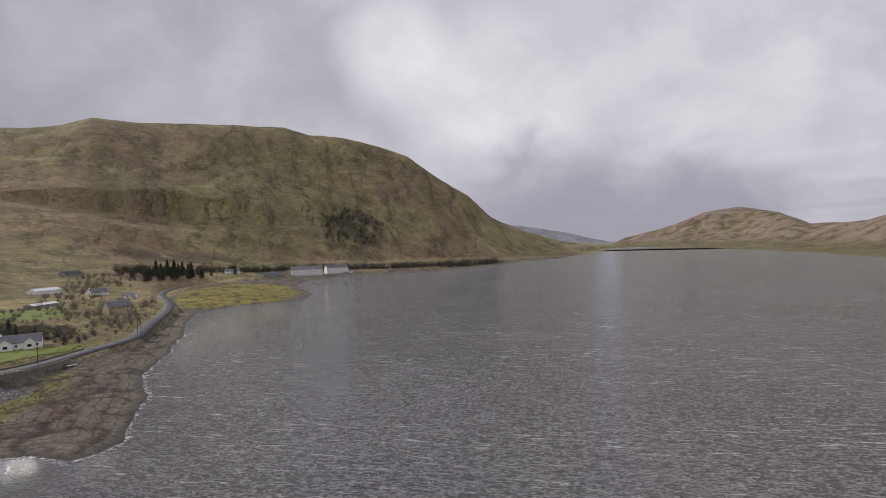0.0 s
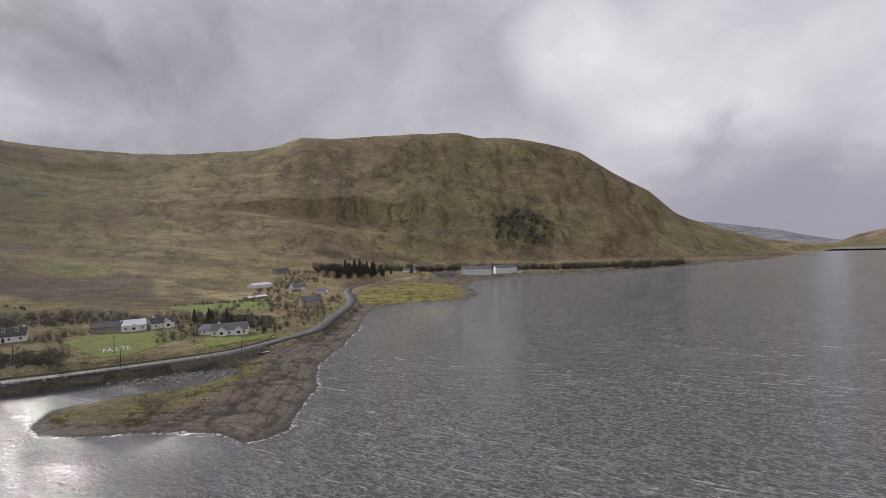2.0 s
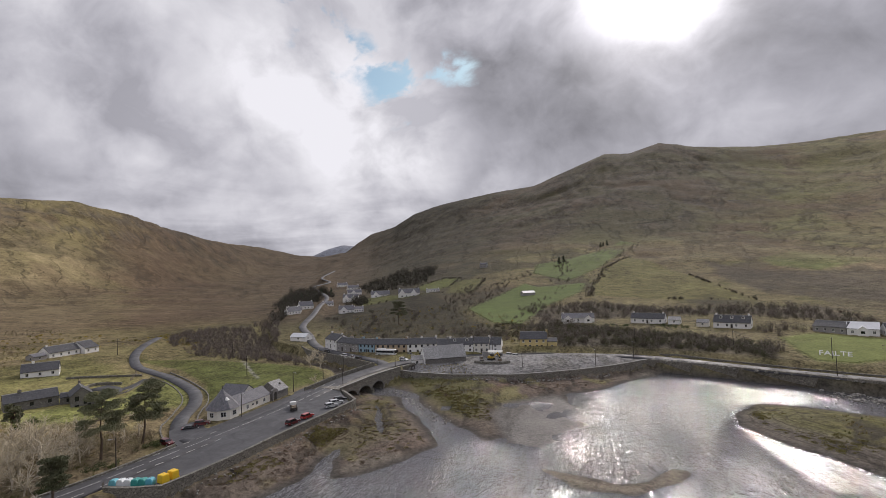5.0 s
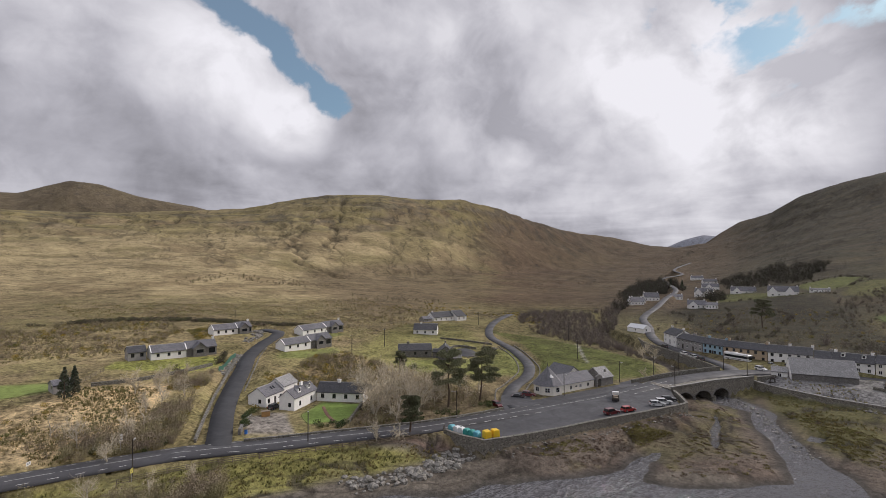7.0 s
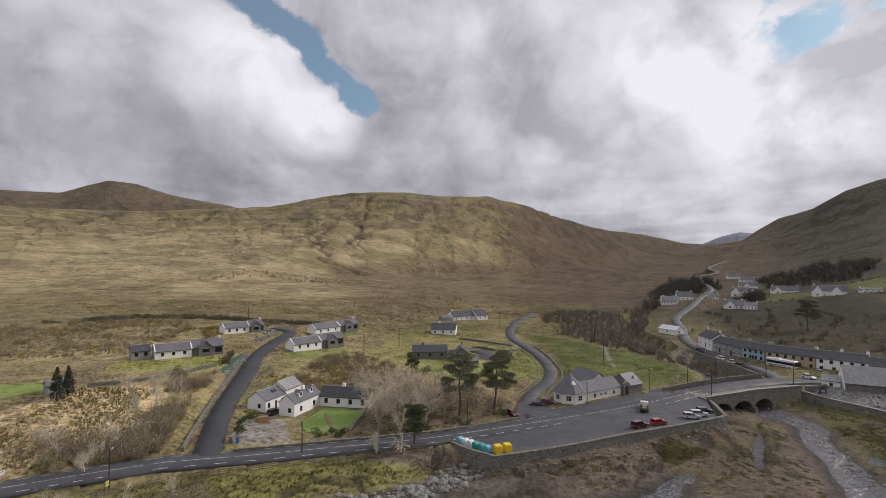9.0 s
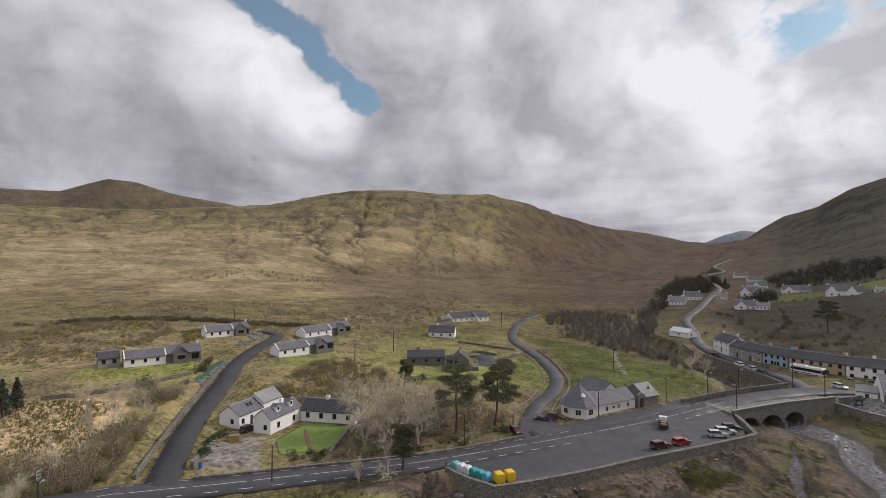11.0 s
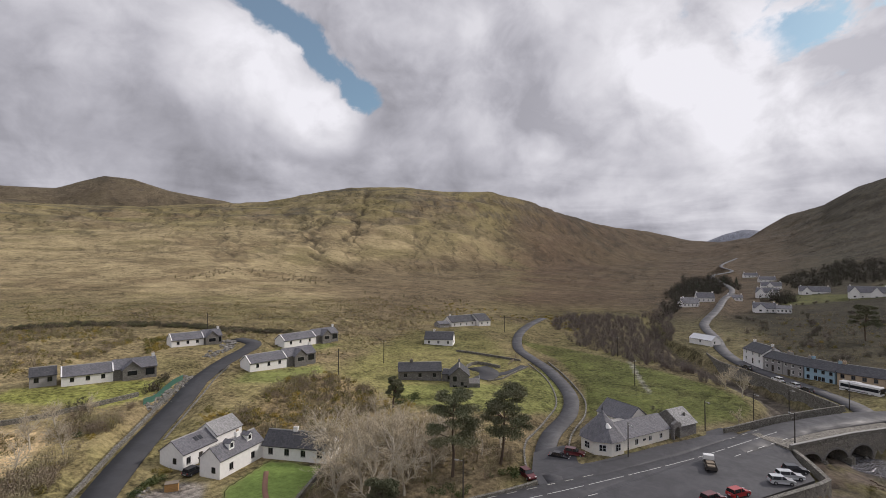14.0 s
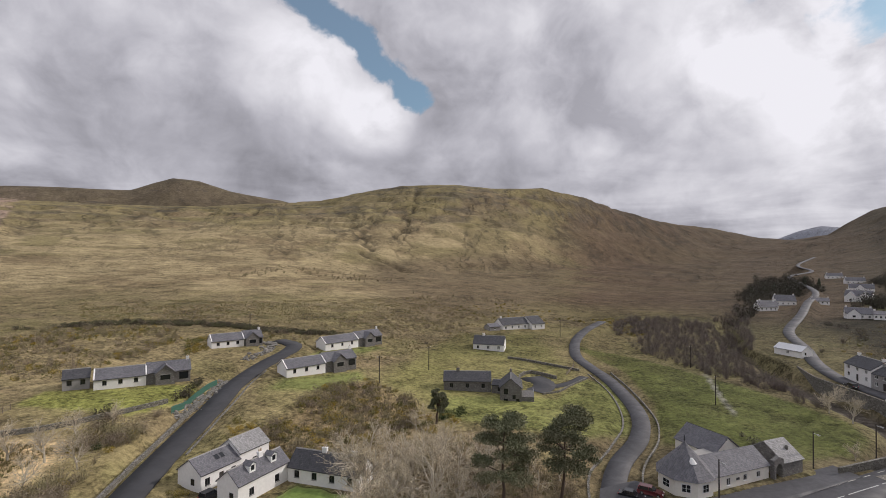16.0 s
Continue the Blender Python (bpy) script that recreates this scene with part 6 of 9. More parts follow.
part("gable_render", bm, WHITE, bpy.data.objects["craft_shop"], "white gable wall", m=Matrix.Rotation(math.pi / 2, 4, "Z") @ Matrix.Scale(-1, 4, (0, 1, 0)) @ Matrix.Translation((0, 0, 0)))
gable_house("shop_porch", (-208.8, -4.6), (-209.6, 0.0), 4.5, 2.6, 3.9, WHITE, PALE_SLATE, "low white lean-to at the shop's gable", z=4.6, windows=1, chimneys=(), category="annexe")
gable_house("yellow_house", (-240.5, 43.5), (-238.9, 56.0), 8, 5.0, 7.9, YELLOW_RENDER, DARK_SLATE, "yellow two-storey house with slate roof above the quay road", z=5.2, windows=4, storeys=2, doors=(0.2, 0.8), chimneys=(1.0,))
gable_house("yellow_annexe", (-238.6, 56.3), (-237.8, 60.4), 6, 3.8, 5.0, YELLOW_RENDER, DARK_SLATE, "yellow annexe with a low roof", z=5.2, windows=1, storeys=1, chimneys=(), category="annexe")

# ---- bungalows along the shore road ----
BUNG = "bungalows above the shore road"
host = gable_house("bungalow", (-308.5, 74.5), (-306.5, 93.5), 9, 2.8, 5.2, WHITE, SLATE, "white bungalow with bay gables and grey slate roof", windows=5, group=BUNG)
front_gable(host, 1.0, 4.6, 2.2, 2.8, 4.7, WHITE, SLATE)
front_gable(host, 13.0, 4.6, 2.2, 2.8, 4.7, WHITE, SLATE)
gable_house("bungalow", (-298.5, 112.5), (-289.5, 128.5), 8, 2.8, 5.4, WHITE, DARK_SLATE, "white bungalow with dark slate roof and end chimneys", windows=4, doors=(0.5,), group=BUNG)
gable_house("garage", (-288.5, 130.0), (-285.5, 135.5), 6, 2.4, 3.8, WHITE, PALE_SLATE, "white garage with pale roof beside a bungalow", windows=1, chimneys=(), category="garage")
gable_house("dormer_bungalow", (-271.5, 147.0), (-262.0, 161.0), 8, 2.9, 6.2, WHITE, DARK_SLATE, "white dormer bungalow with three roof dormers", windows=4, doors=(0.5,), dormers=(0.2, 0.5, 0.8), group=BUNG)
gable_house("carport", (-276.5, 140.5), (-273.5, 145.5), 5, 2.2, 3.6, CREAM, PALE_SLATE, "small cream outbuilding by a dormer bungalow", windows=1, chimneys=(), category="shed")
gable_house("grey_bungalow", (-250.5, 183.5), (-239.5, 191.0), 8, 2.9, 5.2, GREY_RENDER, DARK_SLATE, "grey bungalow wing with dark roof above a lawn", windows=4, chimneys=(), group=BUNG)
host = gable_house("bright_roofed_house", (-239.2, 191.2), (-232.6, 200.4), 9, 3.0, 5.6, WHITE, METAL_ROOF, "white house with a bright pale roof above a lawn", windows=3, chimneys=(), group=BUNG)
front_gable(host, 3.6, 3.8, 1.4, 2.6, 4.2, WHITE, METAL_ROOF)
host = gable_house("white_bungalow", (-231.5, 202.5), (-227.6, 213.5), 8, 2.9, 5.6, WHITE, DARK_SLATE, "white bungalow with a front gable above a lawn", windows=3, chimneys=(0.2,), group=BUNG)
front_gable(host, 5.5, 4.2, 1.8, 2.9, 4.8, WHITE, DARK_SLATE)
gable_house("small_white_house", (-196.0, 199.5), (-189.5, 200.5), 6, 2.6, 4.8, WHITE, SLATE, "small white outbuilding among shrubs", windows=1, chimneys=(), category="shed")
host = gable_house("white_corner_bungalow", (-187.6, 198.9), (-174.0, 209.2), 8.5, 2.9, 5.6, WHITE, SLATE, "long white bungalow with hipped look beside the shore road", windows=5, chimneys=(0.2,), group=BUNG)
front_gable(host, 3.0, 4.4, 2.0, 2.9, 4.9, WHITE, SLATE)
front_gable(host, 11.0, 4.0, 1.6, 2.9, 4.7, WHITE, SLATE)
gable_house("long_barn", (-322.7, 384.5), (-319.0, 406.2), 9, 3.2, 5.2, WHITE, METAL_ROOF, "long white barn with a bright metal roof on the hillside", windows=0, chimneys=(), category="barn")
gable_house("low_shed", (-272.3, 322.0), (-270.7, 342.0), 7, 2.0, 3.0, GREY_RENDER, METAL_ROOF, "low long shed with a pale roof", windows=0, chimneys=(), category="shed")
gable_house("tan_house", (-210.5, 305.0), (-203.5, 316.5), 8, 5.0, 8.4, TAN, SLATE, "tan two-storey gabled house near the road bend", windows=3, storeys=2)
gable_house("hillside_house", (-291.3, 403.0), (-287.2, 417.0), 8, 3.0, 6.0, WHITE, SLATE, "white house among trees below the hill", windows=3)
gable_house("dark_house", (-388, 501), (-387, 524), 9, 3.0, 6.0, GREY_RENDER, DARK_SLATE, "dark-roofed house among trees under the hill", windows=3)
gable_house("white_row", (-266.8, 401), (-256.0, 402.5), 6, 2.6, 4.4, WHITE, SLATE, "low white building near the road bend", windows=3, chimneys=())
gable_house("field_ruin", (-678, 25), (-674.5, 34), 6, 4.5, 6.5, GREY_RENDER, SLATE, "small grey abandoned house on the hillside", windows=2, storeys=2, chimneys=(0.0, 1.0))
gable_house("field_barn", (-446, 63), (-450, 74), 6, 2.6, 4.2, GREY_RENDER, METAL_ROOF, "grey field barn with a pale roof on a green slope", windows=0, chimneys=(), category="barn")

# ---- the hotel and its neighbours down the fjord ----
gable_house("hotel", (-237, 752), (-191, 760), 12, 8.5, 12.5, WHITE, SLATE, "long white three-storey hotel on the fjord's shore", windows=12, storeys=3, chimneys=(0.02, 0.3, 0.7), z=3.4)
gable_house("hotel_wing", (-189, 784), (-159, 804), 12, 8.5, 12.5, WHITE, SLATE, "white hotel wing with tall windows", windows=8, storeys=2, chimneys=(), z=3.0)
gable_house("boat_house", (-156, 796), (-148, 800), 8, 3.0, 5, WHITE, SLATE, "small white building beside the hotel", windows=2, chimneys=(), z=2.5)
gable_house("shore_house", (-318, 711), (-302, 722), 8, 4.5, 7.5, WHITE, SLATE, "white house under the wooded hill", windows=4, storeys=2)
gable_house("grey_shore_house", (-262, 706), (-243, 738), 9, 3.0, 6.0, GREY_RENDER, SLATE, "long grey house before the hotel", windows=5)

# ---- houses up the valley ----
VAL = "scattered houses up the valley"
for p, q, e, r, tag, bays in (((-430.8, -146), (-440, -138.5), 2.8, 6.2, "bungalow", ()), ((-444, -150), (-452, -142), 2.6, 5.6, "bungalow", ()), ((-475, -152), (-483, -141), 3.4, 7.4, "gabled house", ()), ((-419.5, -97), (-423.5, -85), 3.0, 6.2, "house", (1.0,)),
                              ((-420, -84), (-422, -76), 3.0, 4.6, "wing", ()), ((-543, -96), (-549, -76), 3.2, 7.0, "long house", (2.0,)), ((-509, -60), (-511.5, -38), 4.6, 8.8, "large house with two gables", (1.0, 13.0)), ((-520, -122), (-521, -106), 4.6, 8.4, "house", (1.0, 9.0)),
                              ((-600, -138), (-606, -122), 4.2, 7.6, "house", (4.0,)), ((-700, -165), (-708, -150), 3.4, 6.5, "house", ()),
                              ((-520, -32), (-522, -18), 2.6, 3.6, "flat-roofed wing", ()), ((-490, -134), (-494, -124), 2.6, 4.6, "outbuilding", ()), ((-770, -200), (-778, -186), 3.4, 6.5, "house", ())):
    host = gable_house("valley_house", p, q, 8, e, r, WHITE, SLATE, "white rendered %s beside the valley road" % tag, windows=4, group=VAL)
    for x in bays:
        front_gable(host, x, 6.0, 2.0, e, r - 0.4, WHITE, SLATE)
gable_house("roadside_shed", (-283, -86.5), (-279.5, -76), 6, 2.4, 4.2, WHITE, METAL_ROOF, "white shed with a pale roof beside the river", windows=1, chimneys=(), category="shed")
gable_house("lane_shed", (-31.5, -131), (-36.0, -131.5), 4.0, 2.1, 3.1, GREY_RENDER, SLATE, "small grey shed in a green paddock", windows=0, chimneys=(), category="shed")
gable_house("roadside_cottage", (-12, -129), (-18.5, -130), 6, 2.8, 5.2, WHITE, SLATE, "white cottage by the main road", windows=2, chimneys=(0.5,))

# ---- walls, bridge, fences ----
def wall_line(name, pts, height, thick, mat, label, category="wall", cap=None, z_of=None, step=3.0, foot=1.5, kind=""):
    """A free-standing wall along points, with a rounded cap as a part of its own."""
    line = [(x, y, 0) for x, y in pts]
    P = along(line, step)
    for q in P:
        q[2] = z_of(q[0], q[1]) if z_of else ground(q[0], q[1])
    w = thing(name, Matrix.Identity(4), label, category, kind=kind)

    def strip(half, lo, hi):
        L, R = sides(P, half), sides(P, -half)
        bm = bmesh.new()
        prev = None
        for i, (a, b) in enumerate(zip(L, R)):
            wob = 0.06 * (hash01(np.float64(i), np.float64(len(P)), 3) - 0.5)
            row = [bm.verts.new(c) for c in ((a[0], a[1], a[2] + lo), (a[0], a[1], a[2] + hi + wob), (b[0], b[1], b[2] + hi + wob), (b[0], b[1], b[2] + lo))]
            if prev:
                for e in range(4):
                    bm.faces.new((prev[e], row[e], row[(e + 1) % 4], prev[(e + 1) % 4]))
            else:
                bm.faces.new(row)
            prev = row
        bm.faces.new(prev[::-1])
        return bm

    part("wall_body", strip(thick / 2, -foot, height), mat, w)
    if cap:
        part("coping", strip(thick / 2 + 0.06, height - 0.02, height + 0.12), cap, w)
    return w


def flat_at(z):
    return lambda x, y: z


wall_line("quay_wall", ((-93.5, -50), (-93.2, -44), (-94.2, -38.4), (-98, -36.6), (-110, -31.6), (-125, -26.6), (-141, -20.6), (-156.4, -15.6), (-160, -17.6), (-166, -21.4), (-168.5, -23.3)), 0.75, 0.7, QUAY_STONE,
          "rough stone quay wall round the car park", cap=DRYSTONE, z_of=flat_at(4.1), foot=4.5)
wall_line("sea_wall", ((-201.6, -8.2), (-199.6, -3), (-197.1, 5), (-194.1, 14), (-193.1, 28), (-192.1, 37), (-195.6, 53), (-202.6, 74), (-213.6, 94)), 0.12, 0.6, QUAY_STONE, "weathered stone sea wall below the village", cap=CONCRETE,
          z_of=lambda x, y: np.interp(y, (-9, 0, 60, 94), (4.4, 3.85, 3.85, 4.3)), foot=4.5)
wall_line("shore_road_wall", ((-213.6, 94), (-195.3, 118.8), (-168.3, 151.8), (-151.6, 174.8), (-149, 192)), 0.45, 0.6, QUAY_STONE, "stone wall between the road and the inlet", z_of=flat_at(4.1), foot=4.2)
wall_line("inland_road_wall", ((-222.5, 102), (-189, 140), (-167.5, 169.5), (-160, 186), (-158, 212)), 0.9, 0.5, DRYSTONE, "mossy stone wall along the inland side of the road")
wall_line("street_parapet", ((-209.5, -22), (-223, -35), (-236, -49), (-247, -62), (-262, -72)), 0.9, 0.45, DRYSTONE, "stone parapet of the street above the river", z_of=lambda x, y: 5.4, foot=5.6)
wall_line("bridge_approach_wall", ((-169, -36.6), (-183, -31.2), (-196, -26.2), (-208.6, -20.6)), 0.95, 0.45, DRYSTONE, "stone wall along the upstream side of the bridge", z_of=lambda x, y: np.interp(-x, [169, 183, 209], [4.9, 5.6, 5.7]), foot=3.0)
wall_line("roadside_wall", ((-57, -76.5), (-64, -73.2), (-72, -69.5), (-83, -63.8), (-96, -57.6), (-112, -52.6), (-118.5, -51.3)), 0.9, 0.55, DRYSTONE, "mossy drystone wall beside the main road")
wall_line("lane_wall", ((-118.5, -51.3), (-123, -57), (-134, -65.5), (-150, -71.5), (-165, -78.5), (-182, -93.5), (-195, -111)), 0.3, 0.4, DRYSTONE, "low mossy wall along the winding lane")
wall_line("lane_wall_field_side", ((-137, -56.5), (-145, -61), (-160, -66.5), (-174, -75.5), (-190, -92), (-202, -107)), 0.5, 0.35, DRYSTONE, "low drystone wall between lane and field")
wall_line("cottage_lane_wall", ((-49.5, -84), (-58.6, -101), (-67.2, -116), (-78.6, -134.2), (-86, -146)), 0.7, 0.5, DRYSTONE, "low stone wall beside the cottage lane", cap=DRYSTONE)
wall_line("cottage_lane_kerb", ((-73.6, -112.3), (-85.2, -130.4), (-95.2, -146), (-102, -154.5)), 0.25, 0.35, DRYSTONE, "low pale kerb of the cottage lane", "kerb")
wall_line("garden_wall", ((-81, -71), (-88.5, -77.5), (-93.5, -82)), 0.9, 0.5, DRYSTONE, "rough drystone wall of a garden")
wall_line("gate_pillar_wall", ((-58.3, -81.6), (-60, -84)), 1.4, 0.6, STONE, "short stone gate pier at the lane's mouth", "gate pier")
wall_line("paddock_wall", ((-40, -133), (-52, -131.5), (-64, -134), (-74, -137)), 1.0, 0.6, DRYSTONE, "dark drystone wall below the cottage lawn")
wall_line("terrace_wall", ((-166, -114), (-171, -119.5), (-178, -121), (-180, -112)), 1.0, 0.5, DRYSTONE, "dark retaining wall of a yard")
wall_line("street_stub_wall", ((-201.5, -7.2), (-212, -2)), 1.1, 0.45, DRYSTONE, "stone wall beside the quay steps", z_of=flat_at(4.9), foot=2)


def bridge():
    m, L = frame_of((-168.0, -23.6), (-201.2, -8.2), 0.0)
    br = thing("stone_bridge", m @ Matrix.Scale(1, 4), "three-arched stone road bridge over a tidal river", "bridge")
    n = 14
    out = [(0, -1.5), (0, 5.1), (L * 0.5, 5.5), (L, 5.3), (L, -1.5)]
    for a, b in ((24.6, 17.5), (16.7, 9.5), (8.8, 1.9)):
        c, r = (a + b) / 2, (a - b) / 2
        out += [(a, -1.5)] + [(c + r * math.cos(math.pi * i / n), 1.0 + (2.9 if r > 4 else 2.5) * math.sin(math.pi * i / n)) for i in range(n + 1)] + [(b, -1.5)]
    bm = bmesh.new()
    prism(bm, out, 0.0, -9.3)
    part("arch_wall", bm, QUAY_STONE, br, m=Matrix.Scale(-1, 4, (0, 1, 0)))
    for a, b in ((24.6, 17.5), (16.7, 9.5), (8.8, 1.9)):
        c, r = (a + b) / 2, (a - b) / 2
        h = 2.9 if r > 4 else 2.5
        ring = [(c + r * math.cos(math.pi * i / n), 1.0 + h * math.sin(math.pi * i / n)) for i in range(n + 1)]
        ring += [(c + (r + 0.45) * math.cos(math.pi * i / n), 1.0 + (h + 0.45) * math.sin(math.pi * i / n)) for i in range(n, -1, -1)]
        bm = bmesh.new()
        prism(bm, ring, -0.08, 0.05)
        part("arch_ring", bm, STONE, br)
    for i, x in enumerate((9.15, 17.1)):
        bm = bmesh.new()
        prism(bm, [(x - 0.55, -1.5), (x + 0.55, -1.5), (x + 0.55, 1.3), (x, 1.9), (x - 0.55, 1.3)], -0.9, 0.1)
        part("cutwater", bm, QUAY_STONE, br)
    bm = bmesh.new()
    top = [(0, 5.0), (0, 5.75), (L * 0.5, 6.35), (L, 6.1), (L, 5.2), (L * 0.5, 5.4)]
    prism(bm, top, -0.02, 0.45)
    part("parapet", bm, DRYSTONE, br)
    bm = bmesh.new()
    prism(bm, [(0, 5.75), (L * 0.5, 6.35), (L, 6.1), (L, 6.22), (L * 0.5, 6.47), (0, 5.87)], -0.08, 0.51)
    part("coping", bm, CONCRETE, br)


bridge()


def fence(name, pts, label, mat, high=1.2, gap=2.4, rails=3, mesh_mat=None):
    """Posts and rails, each post a part."""
    P = along([(x, y, 0) for x, y in pts], gap)
    f = thing(name, Matrix.Identity(4), label, "fence")
    for q in P:
        q[2] = ground(q[0], q[1])
        part("post", box(q[0] - 0.06, q[0] + 0.06, q[1] - 0.06, q[1] + 0.06, q[2] - 0.4, q[2] + high), mat, f)
    for k in range(rails):
        zz = high * (k + 0.7) / rails
        for a, b in zip(P, P[1:]):
            d = Vector(b) - Vector(a)
            mm = Matrix.Translation(Vector(a) + Vector((0, 0, zz))) @ d.to_track_quat("X", "Z").to_matrix().to_4x4()
            part("rail", box(0, d.length, -0.02, 0.02, -0.05, 0.05), mat, f, m=mm)
    if mesh_mat:
        bm = bmesh.new()
        for a, b in zip(P, P[1:]):
            d = Vector(b) - Vector(a)
            n = max(2, int(d.length / 0.12))
            for i in range(n):
                c = Vector(a) + d * (i / n)
                solid(bm, c.x - 0.035, c.x + 0.035, c.y - 0.035, c.y + 0.035, c.z, c.z + high)
        part("mesh_panel", bm, mesh_mat, f)
    return f


GREEN_PAINT = plain("green_fence_paint", (0.10, 0.23, 0.17), 0.6, 3, 0.2)
fence("green_fence", ((-74, -131.5), (-79, -138), (-84, -145.5), (-87.5, -150)), "green paling fence above a boulder bank", GREEN_PAINT, 1.5, 2.0, 2, GREEN_PAINT)
fence("roadside_fence", ((-33, -76.6), (-47, -72.4), (-59, -67), (-72, -60.6), (-84, -54.6), (-90, -52)), "weathered timber fence beside the main road", TIMBER, 1.1, 2.6, 3)
fence("paddock_fence", ((-36, -136), (-40, -139), (-46, -147)), "pale timber fence at a paddock's corner", TIMBER, 1.3, 2.2, 3)
fence("terrace_fence", ((-186, -113), (-196, -118), (-204, -124)), "white-grey timber fence along the lane", TIMBER, 1.1, 2.2, 3)

# markings
(half,), *mid = MAIN_ROAD
mid = along(mid, 1.0)
bm_pts = [q for q in mid if -178 < q[0] < 0 and q[1] < 0]
marks = tagged(new("road_marking"), "worn white centre and edge lines on the road", "road marking", kind="structure")


def dashes(name, off, on, gap, width, mat, pts, lift):
    side = sides(pts, off)
    bm = bmesh.new()
    i = 0
    while i + on < len(side):
        a0, a1 = sides(side[i:i + on + 1], width / 2), sides(side[i:i + on + 1], -width / 2)
        for p, q, r, s in zip(a0, a0[1:], a1[1:], a1):
            bm.faces.new([bm.verts.new((c[0], c[1], c[2] + lift)) for c in (s, r, q, p)])
        i += on + gap
    part(name, bm, mat, marks)


dashes("centre_line", 0.0, 8, 1, 0.16, LINE, bm_pts, 0.06)
dashes("edge_line", 2.9, 2, 2, 0.14, YELLOW_LINE, bm_pts, 0.035)
dashes("edge_line", -2.9, 2, 3, 0.16, LINE, [q for q in bm_pts if q[0] > -100], 0.035)
dashes("bay_line", 3.25 - 6.6, 2, 2, 0.18, LINE, [q for q in bm_pts if q[0] < -98], 0.1)

# ---- plants ----
def tube_tree(rng, height, spread_out=0.58, levels=3, trunk=0.30, fork=0.35, twigs=5, bend=0.26):
    """A bare tree: wood as tapered four-sided limbs, and its twigs as fine blades. Returns (wood, twigs) as verts and faces."""
    wood_v, wood_f, twig_v, twig_f = [], [], [], []

    def limb(p, d, length, r, level):
        steps = 4 if level == 0 else 3
        ring = None
        for s in range(steps + 1):
            side = d.orthogonal().normalized()
            other = d.cross(side)
            rr = r * (1 - 0.5 * s / steps)
            base = len(wood_v)
            for k in range(4):
                a = k * math.pi / 2
                wood_v.append(tuple(p + side * (rr * math.cos(a)) + other * (rr * math.sin(a))))
            if ring is not None:
                for k in range(4):
                    wood_f.append((ring + k, ring + (k + 1) % 4, base + (k + 1) % 4, base + k))
            ring = base
            if s == steps:
                break
            if level < levels and (level > 0 or s >= 1):
                for _ in range(2 if level else 2):
                    if rng.random() < 0.85:
                        a = rng.random() * 2 * math.pi
                        out = (side * math.cos(a) + other * math.sin(a))
                        nd = (d * (1 - spread_out * 0.55) + out * spread_out * (0.8 + 0.7 * rng.random()) + Vector((0, 0, 0.14))).normalized()
                        limb(p + d * length / steps * rng.random(), nd, length * (0.55 + 0.25 * rng.random()), rr * 0.58, level + 1)
            if level >= levels - 1:
                for _ in range(twigs):
                    a = rng.random() * 2 * math.pi
                    out = (side * math.cos(a) + other * math.sin(a))
                    nd = (d * 0.5 + out * 0.85 + Vector((0, 0, 0.12))).normalized()
                    q = p + d * length / steps * rng.random()
                    ln = height * (0.035 + 0.06 * rng.random())
                    w = out.cross(nd).normalized() * 0.019
                    b = len(twig_v)
                    twig_v.extend([tuple(q - w), tuple(q + w), tuple(q + nd * ln)])
                    twig_f.append((b, b + 1, b + 2))
            p = p + d * (length / steps)
            d = (d + Vector((rng.uniform(-1, 1), rng.uniform(-1, 1), rng.uniform(-0.3, 0.6))) * bend).normalized()

    limb(Vector((0, 0, -0.3)), Vector((rng.uniform(-0.1, 0.1), rng.uniform(-0.1, 0.1), 1)).normalized(), height * 0.55, trunk, 0)
    return (wood_v, wood_f), (twig_v, twig_f)


def raw_part(name, data, mat, parent):
    ob = new(name, mesh_from(name, data[0], data[1], mat))
    ob.parent = parent
    return ob


def leaf_cloud(rng, n, centre, radii, size, hollow=0.55):
    """n small leaf clumps, each a bent quad, through an ellipsoid, densest near its skin."""
    d = rng.normal(size=(n, 3))
    d /= np.linalg.norm(d, axis=1)[:, None]
    rad = hollow + (1 - hollow) * rng.random(n) ** 0.6
    c = np.array(centre) + d * rad[:, None] * np.array(radii)
    u = rng.normal(size=(n, 3))
    u /= np.linalg.norm(u, axis=1)[:, None]
    w = np.cross(u, rng.normal(size=(n, 3)))
    w /= np.linalg.norm(w, axis=1)[:, None]
    s = size * (0.6 + 0.8 * rng.random(n))[:, None]
    corner = np.stack([c - u * s, c + w * s * 0.6, c + u * s, c - w * s * 0.6], 1)
    return corner.reshape(-1, 3)


def quads(points):
    return [tuple(p) for p in points], [tuple(range(i, i + 4)) for i in range(0, len(points), 4)]


def bare_tree(label, seed, height, **more):
    rng = random.Random(seed)
    wood, twigs = tube_tree(rng, height, **more)
    t = thing("bare_tree", Matrix.Identity(4), label, "tree", "bare trees by the road")
    raw_part("trunk", wood, BARK, t)
    raw_part("crown", twigs, TWIG, t)
    return t


